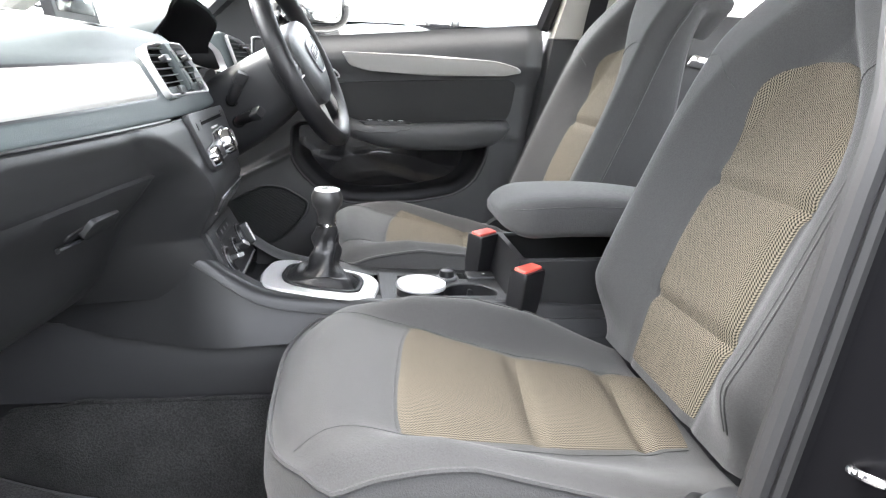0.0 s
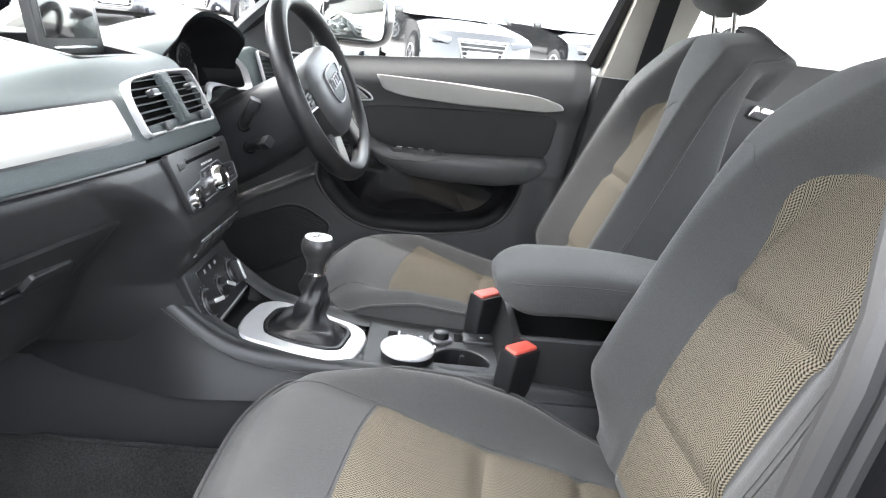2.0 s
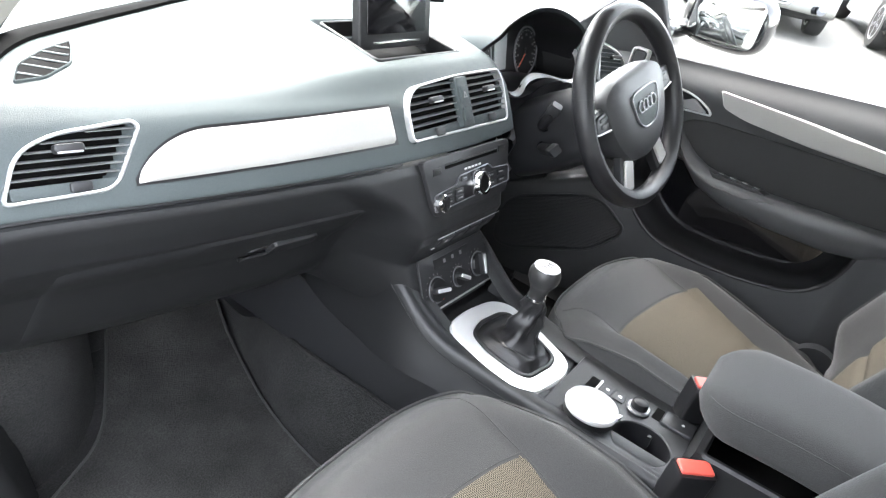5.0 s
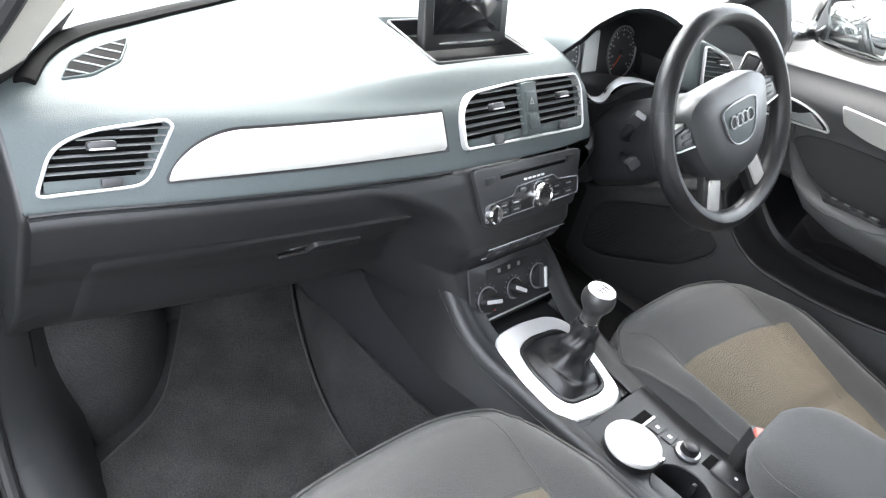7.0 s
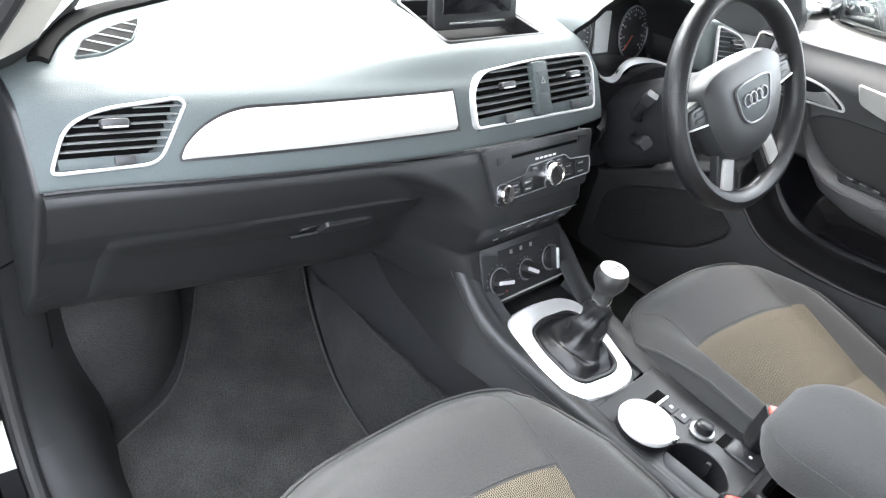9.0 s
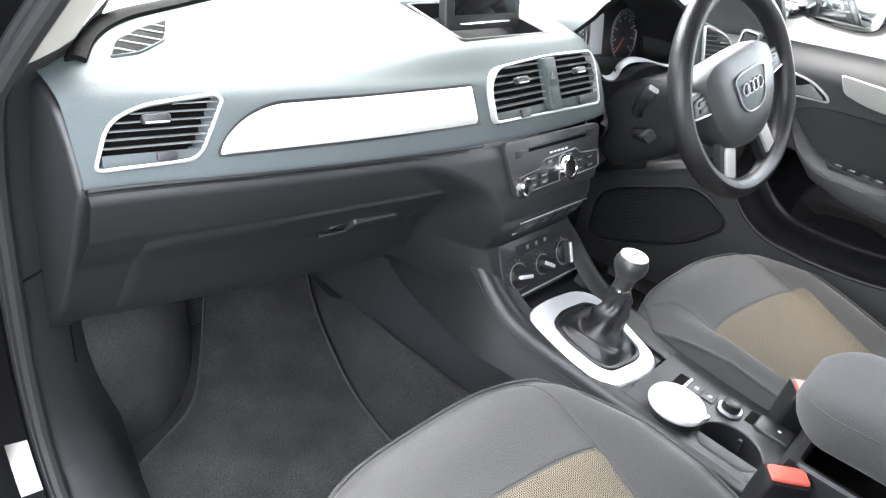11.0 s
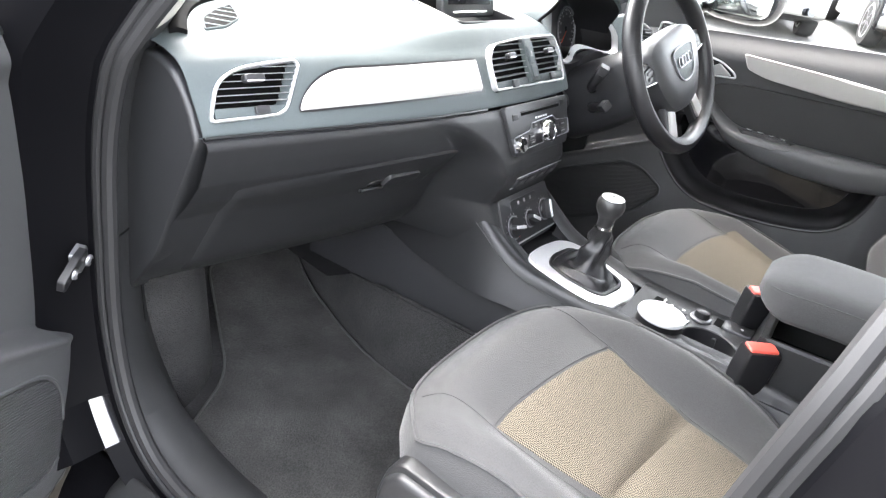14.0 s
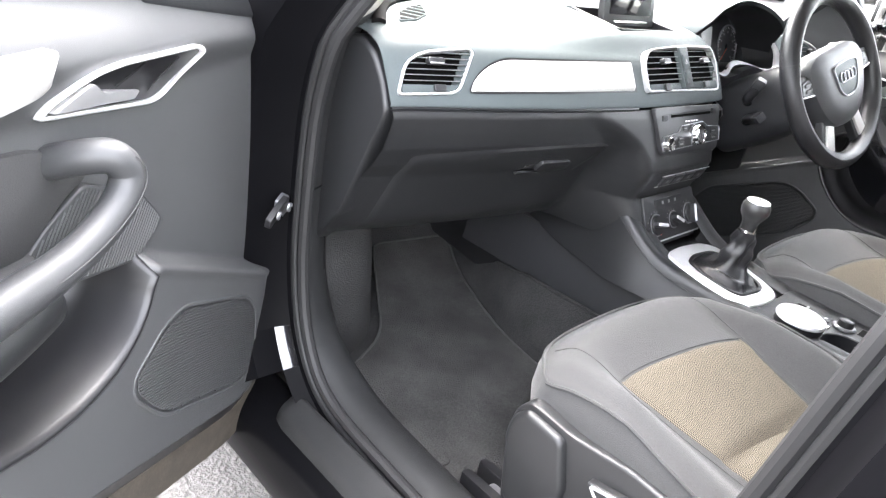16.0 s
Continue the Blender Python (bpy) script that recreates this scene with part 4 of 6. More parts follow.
# ---- steering wheel and column ----
HUB = material("grey_hub_plastic", (0.032, 0.033, 0.034), 0.45, grain=0.25, grain_size=0.0009, bump=0.25)
wheel = thing("steering_wheel", (0.34, -0.2, 1.0), "black leather steering wheel with silver spoke inlays and plain badge", "steering wheel")
WC = V(0.345, -0.232, 1.012)
wm = Matrix.Translation(WC) @ pose(0, 0, 0, 0, 0, -9) @ pose(0, 0, 0, 90 - 26, 0, 0) @ pose(0, 0, 0, 0, 0, 16)
R = 0.178


def rim_ring(a, k=1.0):
    c, s = math.cos(a), math.sin(a)
    th = 0.0175 + 0.0015 * abs(math.sin(2 * a))
    return [wm @ V((R + th * math.cos(b) * k) * c, (R + th * math.cos(b) * k) * s, th * 1.08 * math.sin(b) * k) for b in [2 * math.pi * j / 12 for j in range(12)]]


part("rim", loft([rim_ring(2 * math.pi * i / 72) for i in range(72)], loop=True), LEATHER, wheel, "black stitched leather rim")
for a in (22, 158, -62, -118):
    part("rim_seam", loft([rim_ring(radians(a - 0.35), 1.02), rim_ring(radians(a + 0.35), 1.02)], caps=False), THREAD, wheel)
boss = rounded([(-0.085, 0.045), (-0.055, 0.062), (0.055, 0.062), (0.085, 0.045), (0.078, -0.02), (0.048, -0.070), (0.0, -0.082), (-0.048, -0.070), (-0.078, -0.02)], 0.03, 5)


def dome(scale, z):
    return [wm @ V(p.x * scale * 1.42, p.y * scale * 1.22 - 0.006, z) for p in boss]


part("airbag_cover", loft([dome(0.92, -0.045), dome(1.0, -0.02), dome(1.0, 0.0), dome(0.96, 0.012), dome(0.85, 0.020), dome(0.6, 0.026), dome(0.2, 0.028)]), HUB, wheel, "domed dark airbag cover")
badge = rounded([(-0.054, 0.030), (-0.030, 0.036), (0.030, 0.036), (0.054, 0.030), (0.042, -0.022), (0.020, -0.040), (-0.020, -0.040), (-0.042, -0.022)], 0.014)
bd = part("badge_frame", hoop(badge, shrink(badge, 0.0028), wm, 0.031, 0.020, lip=0.001), GREYMET, wheel)
part("badge_field", plate(shrink(badge, 0.003), wm @ Matrix.Translation((0, 0, 0.029)), 0.006, 0.001), DASH, bd)
for i in range(4):
    part("badge_ring", hoop([p + Vector((-0.0240 + 0.016 * i, 0.004)) for p in circle(0.0118, 20)], [p + Vector((-0.0240 + 0.016 * i, 0.004)) for p in circle(0.0096, 20)], wm, 0.0325, 0.028, lip=0.0005), GREYMET, bd)


def spoke(pts, name="spoke", mat=HARD, z=0.004, d=0.016, label=""):
    return part(name, plate(rounded(pts, 0.006), wm @ Matrix.Translation((0, 0, z)), d, 0.004), mat, wheel, label)


for s in (-1, 1):
    f = lambda pts: [(s * x, y) for x, y in pts][::s]
    spoke(f([(0.06, 0.040), (0.175, 0.032), (0.178, -0.006), (0.07, -0.012)]))
    spoke(f([(0.102, 0.030), (0.148, 0.026), (0.156, -0.004), (0.104, -0.010)]), "button_pad", PANEL, 0.008, 0.01, "silver-edged button pad")
    for y in (0.006, 0.018):
        spoke(f([(0.112, y - 0.004), (0.140, y - 0.004), (0.140, y + 0.004), (0.112, y + 0.004)]), "button", HUB, 0.0105, 0.004)
    spoke(f([(0.104, -0.010), (0.156, -0.004), (0.156, -0.001), (0.104, -0.007)]), "pad_edge", MATT, 0.0108, 0.004)
    spoke(f([(0.022, -0.05), (0.070, -0.045), (0.104, -0.145), (0.054, -0.165)]), z=0.0)
    spoke(f([(0.044, -0.092), (0.072, -0.084), (0.092, -0.136), (0.062, -0.148)]), "spoke_inlay", SILVER, 0.005, 0.006, "bright silver spoke inlay")
def shroud(hw, up_, down, z):
    ring = []
    for j in range(32):
        a = 2 * math.pi * j / 32
        c, k = math.cos(a), math.sin(a)
        ring.append(wm0 @ V(hw * math.copysign(abs(c) ** 0.7, c), (up_ if k > 0 else down) * math.copysign(abs(k) ** 0.8, k), z))
    return ring


wm0 = Matrix.Translation(WC) @ pose(0, 0, 0, 0, 0, -9) @ pose(0, 0, 0, 90 - 26, 0, 0)
part("column", loft([shroud(0.060, 0.045, 0.070, -0.030), shroud(0.074, 0.052, 0.085, -0.045), shroud(0.078, 0.050, 0.105, -0.10), shroud(0.080, 0.044, 0.120, -0.17), shroud(0.082, 0.03, 0.13, -0.26)]), PANEL, wheel, "dark column shroud")
# two stalks out of round holes beside the wheel
for foot, knee, tip, w in (((0.300, -0.090, 0.922), (0.268, -0.096, 0.932), (0.262, -0.110, 0.962), 0.024), ((0.305, -0.100, 0.880), (0.270, -0.110, 0.888), (0.240, -0.142, 0.902), 0.022)):
    foot, knee, tip = V(*foot), V(*knee), V(*tip)
    part("stalk_socket", tube([foot + (foot - knee) * 0.3, foot + (knee - foot) * 0.45], 0.013, 16), DEEP, wheel)
    st = part("stalk", tube(spline([foot, knee, tip], 8), lambda f: 0.0085 + 0.003 * f, 12), BLACK, wheel, "black column stalk")
    d = (tip - knee).normalized()
    e = axes(tip - d * 0.004, d, (0, -0.7, 0.7))
    part("stalk_end", loft([[e @ V(x, p.x * k, p.y * k) for p in rrect(0.024, 0.020, 0.005)] for x, k in ((0.0, 0.82), (0.006, 1.0), (0.020, 1.0), (0.026, 0.85))]), PANEL, st)

# ---- centre console ----
con = thing("centre_console", (0, -0.35, 0.35), "dark plastic centre console with silver gear surround", "console")
# left edge, top height and right edge from the stack to the back
CON = [(0.45, 0.02, 0.60, 0.120), (0.25, -0.04, 0.650, 0.140), (0.06, -0.100, 0.708, 0.150), (-0.05, -0.114, 0.735, 0.150), (-0.10, -0.121, 0.716, 0.150), (-0.15, -0.122, 0.680, 0.148), (-0.20, -0.116, 0.652, 0.142), (-0.27, -0.108, 0.638, 0.130), (-0.37, -0.102, 0.630, 0.115), (-0.48, -0.100, 0.627, 0.105), (-0.60, -0.100, 0.627, 0.105), (-0.66, -0.100, 0.627, 0.105), (-0.95, -0.100, 0.60, 0.105)]
N = 53
ce = spline([(y, a, z) for y, a, z, b in CON], N)
cr = spline([(y, b, z) for y, a, z, b in CON], N)
hem = lambda y, s: curve(y, [(-0.95, 0.572), (-0.30, 0.573), (-0.10, 0.571), (0.04, 0.587), (0.12, 0.60), (0.45, 0.60)]) if s < 0 else curve(y, [(-0.5, 0.46), (0.2, 0.52)])
SHOULDER = spline([(-0.030, -0.007, 0), (-0.016, -0.001, 0), (-0.004, -0.001, 0), (0.006, -0.008, 0), (0.011, -0.022, 0)], 9)


def console_side(p, s, j):
    """A flat collar on top, a soft shoulder, then the side down to its hem."""
    if j < 9:
        return V(p.y + s * SHOULDER[j].x, p.x, p.z + SHOULDER[j].y)
    k = (j - 8) / 12
    z0 = p.z - 0.022
    return V(p.y + s * (0.011 + 0.022 * k ** 1.2), p.x, z0 + (hem(p.x, s) - z0) * k)


for s, e in ((-1, ce), (1, cr)):
    part("side_panel", sheet(lambda u, v: console_side(e[round(u * (N - 1))], s, round(v * 20)), N - 1, 20, thick=(-s * 0.02, 0, 0)), HARD, con, "dark plastic console side", sharp=50)
    part("edge_seam", tube([V(p.y + s * 0.0125, p.x, p.z - 0.022) for p in e[16:38]], 0.0009, 6), THREAD, con)
# recess under the heater panel, then the flat top
part("storage_bin", sheet(lambda u, v: V(-0.11 + 0.24 * u, 0.03 - 0.185 * v, 0.622 + 0.008 * v), 8, 8, thick=(0, 0, -0.02)), BLACK, con)
ft = [i for i in range(N) if -0.40 < ce[i].x < -0.15]


def top_skin(u, v):
    a, b = ce[ft[round(v * (len(ft) - 1))]], cr[ft[round(v * (len(ft) - 1))]]
    mid = 0.6305 + (a.x + 0.282) * 0.06 - 0.008
    k_ = soft(min(u, 1 - u), 0.0, 0.13)
    return V(a.y + (b.y - a.y) * u, a.x, (a.z - 0.006) * (1 - k_) + min(mid, a.z) * k_)


part("top_skin", sheet(top_skin, 24, len(ft) - 1), HARD, con)
part("bin_back", box(axes((0.015, 0.02, 0.60), (1, 0, 0), (0, 0, 1)), 0.24, 0.16, 0.01), BLACK, con)
gpo = rounded([(-0.090, 0.098), (-0.020, 0.105), (0.057, 0.094), (0.085, 0.066), (0.076, 0.0), (0.047, -0.092), (0.005, -0.106), (-0.100, -0.088), (-0.103, 0.0)], [0.03, 0.03, 0.03, 0.03, 0.03, 0.03, 0.03, 0.035, 0.03], 6)
gm_ = axes((0.0, -0.282, 0.634), (1, 0.0, 0.0), (0, 1, 0.13))
part("top_plate", plate([Vector((p.x * 1.06 + 0.004, p.y * 1.05)) for p in gpo], gm_ @ Matrix.Translation((0, 0, -0.003)), 0.03, 0.004), HARD, con)
inn = polar(rounded([(-0.060, 0.058), (-0.02, 0.069), (0.040, 0.062), (0.058, 0.044), (0.046, -0.019), (0.031, -0.066), (0.005, -0.074), (-0.060, -0.065), (-0.073, -0.045), (-0.073, 0.016)], 0.016, 6), (-0.01, 0))
out = polar(gpo, (-0.01, 0))
part("gear_surround", hoop(out, inn, gm_, 0.006, -0.004, lip=0.003), SATIN, con, "satin silver gear surround")
part("boot_frame", hoop([p * 1.02 for p in inn], shrink(inn, 0.006), gm_, 0.009, -0.004), BLACK, con)

KNOB = material("smooth_black_leather", (0.022, 0.022, 0.022), 0.36, grain=0.25, grain_size=0.0012, bump=0.25)
gear = thing("gear_lever", (0.0, -0.29, 0.63), "gear lever with black leather gaiter and chrome-capped knob", "gear lever")
KN = V(0.0, -0.292, 0.792)
KB = V(0.006, -0.288, 0.632)
ax = (KN - KB)


foot_ring = [gm_ @ V(p[0], p[1], 0.002) for p in polar(shrink(inn, 0.005), (-0.01, 0), 64)]


def gaiter(u, v):
    """Loose leather from the frame up to the neck, puffed out at its foot and creased."""
    a = 2 * math.pi * u
    f = foot_ring[round(u * 64) % 64]
    c = KB + ax * (0.64 * v)
    r = 0.0175 + 0.015 * (1 - v) ** 1.3
    neck = c + V(r * math.cos(a), r * math.sin(a), 0)
    k = (1 - v) ** 5.0
    p = neck * (1 - k) + f * k
    fold = math.sin(math.pi * v) ** 0.8
    w = 0.0042 * math.sin(2 * a + 5 * v) + 0.0030 * math.sin(5 * a - 9 * v + 1) + 0.0028 * math.sin(17 * v + 2.5 * math.sin(a + 1))
    puff = 0.018 * math.exp(-((v - 0.09) / 0.07) ** 2) * (0.6 + 0.4 * math.sin(2 * a + 1.0))
    d = V(math.cos(a), math.sin(a), 0)
    return p + d * (w * fold) + V(0, 0, puff + 0.4 * w * fold)


part("gaiter", sheet(gaiter, 64, 40), LEATHER, gear, "creased black leather gaiter", sharp=60)
zk = ax.normalized()
km = axes(KN - zk * 0.06, (1, 0, 0), zk.cross(V(1, 0, 0)))
part("neck", lathe([(0.0, 0.0), (0.0160, 0.0), (0.0172, 0.003), (0.0165, 0.0065), (0.0, 0.0065)], km, 24), CHROME, gear, "chrome collar")
part("knob", lathe([(0.0, 0.005), (0.0150, 0.005), (0.0150, 0.014), (0.0165, 0.024), (0.0210, 0.032), (0.0255, 0.040), (0.0272, 0.048), (0.0268, 0.055), (0.0245, 0.061), (0.0225, 0.0645), (0.0, 0.065)], km, 32), KNOB, gear, "black leather knob")
wedge = rounded([(-0.011, 0.006), (0.011, 0.006), (0.005, 0.030), (-0.002, 0.034)], 0.003)
wb = bmesh.new()
plate(wedge, Matrix(((1, 0, 0, 0), (0, 0, -1, 0), (0, 1, 0, 0), (0, 0, 0, 1))), 0.008, 0.001, wb)
for v_ in wb.verts:
    v_.co.y -= 0.0145 + 0.10 * max(0.0, v_.co.z - 0.012) + 0.0
wb.transform(km @ pose(0, 0, 0, 0, 0, 25))
part("neck_inlay", wb, CHROME, gear, "chrome neck inlay")
part("knob_cap", lathe([(0.0, 0.063), (0.0228, 0.063), (0.0218, 0.0668), (0.018, 0.0682), (0.0, 0.0685)], km, 28), SATIN, gear, "chrome shift-pattern cap")
for x, y, w, h in ((0, 0, 0.020, 0.0016), (-0.0085, 0, 0.0016, 0.016), (0, 0, 0.0016, 0.016), (0.0085, 0, 0.0016, 0.016), (-0.013, 0.005, 0.0016, 0.010)):
    part("shift_mark", box(km @ Matrix.Translation((x, y, 0.0683)), w, h, 0.0006, 0.0002), PANEL, gear)

# console between the seats: ash can lid, control knob, brake switch, cup holder, box with armrest
cupc = Vector((-0.047, -0.545))
dk = polar(rounded([(-0.100, -0.625), (0.105, -0.625), (0.105, -0.385), (-0.100, -0.385)], 0.004), cupc, 72)
rd_ = [cupc + p for p in circle(0.0465, 72)]
part("rear_deck", hoop(dk, rd_, Matrix.Translation((0, 0, 0.626)), 0.0, -0.012, lip=0.002), HARD, con)
cup = part("cup_holder", loft([[V(cupc.x + p.x * k_, cupc.y + p.y * k_, z) for p in circle(0.0465, 40)] for k_, z in ((1.0, 0.624), (0.98, 0.60), (0.93, 0.555), (0.5, 0.552), (0.02, 0.552))], caps=False), BLACK, con, "deep round black cup holder")
part("cup_grip", box(axes((-0.012, -0.550, 0.605), (0, 1, 0), (0, 0, 1)), 0.008, 0.026, 0.008, 0.002), HARD, cup)
ash = thing("ash_can", (-0.052, -0.457, 0.60), "round ash can with polished chrome lid in the console", "ash can")
am = axes((-0.052, -0.455, 0.612), (1, 0, 0), (0, 1, 0.02))
part("can", lathe([(0.0, -0.01), (0.040, -0.01), (0.0425, 0.012), (0.0425, 0.026), (0.0, 0.026)], am, 36), BLACK, ash)
part("lid", lathe([(0.0, 0.026), (0.0435, 0.026), (0.0445, 0.030), (0.043, 0.034), (0.038, 0.0365), (0.02, 0.0385), (0.0, 0.039)], am, 40), SATIN, ash, "polished chrome lid")
part("lid_tab", box(am @ Matrix.Translation((0.012, -0.044, 0.027)), 0.012, 0.006, 0.007, 0.002), CHROME, ash)
part("dial_base", lathe([(0.0, 0.0), (0.020, 0.0), (0.0205, 0.003), (0.018, 0.005), (0.0, 0.005)], axes((0.028, -0.512, 0.627), (1, 0, 0), (0, 1, 0)), 28), GREYMET, con)
part("control_knob", lathe([(0.0, 0.004), (0.014, 0.004), (0.0145, 0.008), (0.013, 0.016), (0.010, 0.018), (0.0, 0.0185)], axes((0.028, -0.512, 0.627), (1, 0, 0), (0, 1, 0)), 28), BLACK, con, "ribbed black control knob")
part("brake_switch", box(axes((0.045, -0.578, 0.625), (0, 1, 0), (-1, 0, 0)), 0.055, 0.040, 0.006, 0.003), PANEL, con, "parking brake switch")
part("switch_mark", lathe([(0, 0), (0.003, 0), (0.003, 0.0004), (0, 0.0004)], Matrix.Translation((0.045, -0.585, 0.6312)), 10), WHITE, con)
part("switch_well", box(axes((0.045, -0.545, 0.6255), (0, 1, 0), (-1, 0, 0)), 0.018, 0.034, 0.001, 0.0004), DEEP, con)
for y in (-0.455, -0.478):
    part("key_switch", box(axes((0.030, y, 0.625), (1, 0, 0), (0, 1, 0)), 0.026, 0.019, 0.0035, 0.001), PANEL, con)
    part("switch_mark", box(axes((0.030, y, 0.6284), (1, 0, 0), (0, 1, 0)), 0.006, 0.006, 0.0004, 0.0001), WHITE, con)
part("slot_edge", box(axes((0.022, -0.439, 0.6255), (1, 0, 0), (0, 1, 0)), 0.052, 0.004, 0.003, 0.001), MATT, con)
part("card_slot", box(axes((0.022, -0.428, 0.6255), (1, 0, 0), (0, 1, 0)), 0.05, 0.016, 0.001, 0.0005), DEEP, con)
# storage box: front lip, walls and dark well
bo = rounded([(-0.098, 0.0), (0.100, 0.0), (0.096, -0.30), (-0.094, -0.30)], 0.018)
bxm = axes((0.0, -0.618, 0.700), (1, 0, 0), (0, 1, -0.02))
part("storage_box", hoop(bo, shrink(bo, 0.014), bxm, 0.0, -0.10, lip=0.004), HARD, con, "dark open storage box")
# shade at the bottom of the box comes from this near-black colour
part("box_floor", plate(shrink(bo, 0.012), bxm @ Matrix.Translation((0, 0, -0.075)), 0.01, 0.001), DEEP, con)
part("box_front", sheet(lambda u, v: V(-0.098 + 0.198 * u, -0.606 - 0.012 * v, 0.626 + 0.074 * v), 4, 6, thick=(0, -0.01, 0)), HARD, con)
part("box_side", box(axes((-0.098, -0.78, 0.55), (0, -1, 0), (0, 0, 1)), 0.33, 0.14, 0.006, 0.003), HARD, con)

arm = thing("armrest", (0.03, -0.75, 0.74), "grey cloth padded armrest over the storage box", "armrest")


def armrest(u, v):
    a = 2 * math.pi * u
    L = -0.585 - 0.34 * v
    end = math.sin(math.pi * min(0.5, v * 2.6 + 0.02)) ** 0.55
    w = 0.106 * (0.35 + 0.65 * end)
    h = 0.040 * end + 0.004
    c, s = math.cos(a), math.sin(a)
    p = lambda t, e: math.copysign(abs(t) ** e, t)
    return V(-0.006 + w * p(c, 0.44), L, 0.760 - 0.005 * v + h * p(s, 0.50) * (0.95 if s > 0 else 0.75) + 0.012 * math.sin(math.pi * v) + 0.012 * (1 - end))


part("cushion", loft([[armrest(i / 40, j / 30) for i in range(40)] for j in range(31)]), CLOTH, arm, "soft grey cloth pad", sharp=60)
part("seam", tube([armrest(0.5 - 0.06, 0.05 + 0.9 * j / 24) + V(-0.0005, 0, 0.0005) for j in range(25)], 0.0009, 6), THREAD, arm)
part("hinge", box(axes((0.0, -0.93, 0.62), (1, 0, 0), (0, 1, 0)), 0.12, 0.06, 0.12, 0.01), HARD, arm)


# ---- seats ----
def seat(label, X, dy, dz, outer):
    s = thing("car_seat", (X, -0.5 + dy, 0.335 + dz), label, "car seat", group="front seats")
    # cushion: the top's height over its plan
    HW = 0.243

    def plan(u, v):
        """u across, v from the front to the back."""
        e = abs(2 * u - 1)
        front = -0.240 - 0.075 * e ** 4
        w = HW * (0.965 + 0.05 * soft(v, 0, 0.5) - 0.10 * soft(v, 0.75, 1.0))
        return X + (2 * u - 1) * w, front + (-0.765 - front) * v + dy

    slant = 0.073 if outer < 0 else 0.085
    V0, FOLDS, HALF = (0.293, (0.607, 0.868), (0.67, 0.53, 0.47)) if outer < 0 else (0.300, (0.64, 0.90), (0.76, 0.64, 0.54))

    def top(u, v, off=0.0):
        e = abs(2 * u - 1)
        x, y = plan(u, v)
        base = curve(v, [(0, 0.640), (0.30, 0.631), (0.36, 0.626), (0.65, 0.590), (1.0, 0.566)]) + 0.024 * math.exp(-((v - 0.14) / 0.11) ** 2) * (1 - 0.7 * e ** 3)
        bolster = (curve(v, [(0, 0.645), (0.30, 0.664), (0.5, 0.656), (0.7, 0.632), (0.85, 0.602), (1, 0.575)]) - base) * soft(e, curve(v, [(0.3, 0.64), (1, 0.48)]), 0.86) * soft(v, -0.12, 0.22)
        # the outer bolster falls away towards the door
        if (2 * u - 1) * outer > 0:
            bolster *= 1 - 0.42 * soft(v, 0.15, 0.55)
        roll = -0.014 * soft(e, 0.86, 1.0) - 0.034 * (1 - soft(v, 0.0, 0.14)) ** 2 * (1 - 0.75 * e ** 3)
        for f in FOLDS:
            puff_v = v - f - slant * (u - 0.5)
            base -= 0.008 * math.exp(-(puff_v / 0.022) ** 2) * (1 - soft(e, HALF[1] - 0.10, HALF[1] + 0.04))
        puff = 0.006 * math.cos(math.pi * min(1, e / 0.62) / 2) if e < 0.62 else 0
        return V(x, y, base + bolster + roll + puff + off + dz)

    bm = sheet(lambda u, v: top(u, v), 56, 60)
    part("cushion", bm, CLOTH, s, "grey cloth cushion with raised bolsters", sharp=70)
    edge = [(0, j / 40) for j in range(40, -1, -1)] + [(i / 48, 0) for i in range(1, 48)] + [(1, j / 40) for j in range(41)]
    rimp = [top(u, v) for u, v in edge]
    part("piping", tube([p + V(0, 0, 0.001) for p in rimp], 0.0032, 6), CLOTH, s, "sewn edge piping")
    cen = V(X, -0.5 + dy, 0)
    drop = [(0.0, 0.0), (0.006, -0.02), (0.008, -0.05), (0.002, -0.085), (-0.012, -0.11), (-0.03, -0.12)]

    def skirt(i, j):
        p, (o, dz) = rimp[i], drop[j]
        d = V(p.x - cen.x, (p.y - cen.y) if p.y > cen.y + 0.1 else 0, 0)
        d = d.normalized() if d.length else d
        return p + d * o + V(0, 0, dz)

    n = len(rimp)
    part("cushion_side", sheet(lambda u, v: skirt(round(u * (n - 1)), round(v * 5)), n - 1, 5), CLOTH, s, sharp=70)
    # beige woven panels let into the cushion: three quilted fields
    def field(v0, v1, fn, name, half, half2=None):
        half2 = half2 or half

        def f(u, v):
            uu = 0.5 + (u - 0.5) * (half + (half2 - half) * v)
            e = min(u, 1 - u) * 2
            b = 0.0024 * min(1, e * 16) * (min(1, v * 16) if v0 == V0 else 1) - 0.0004
            q = 0.003 * math.sin(math.pi * v) * min(1, e * 4)
            return fn(uu, v0 + (v1 - v0) * v + (slant * (u - 0.5) if fn is top else 0), b + q)
        return part(name, sheet(f, 30, 20, uv=lambda u, v: (u * half * 2 * HW, (v0 + (v1 - v0) * v) * 0.52)), BEIGE, s, "beige woven cloth panel", sharp=80)

    field(V0, FOLDS[0], top, "cushion_panel", HALF[0], HALF[1])
    field(FOLDS[0], FOLDS[1], top, "cushion_panel", HALF[1], HALF[2])
    field(FOLDS[1], 1.0, top, "cushion_panel", HALF[2], HALF[2] - 0.02)
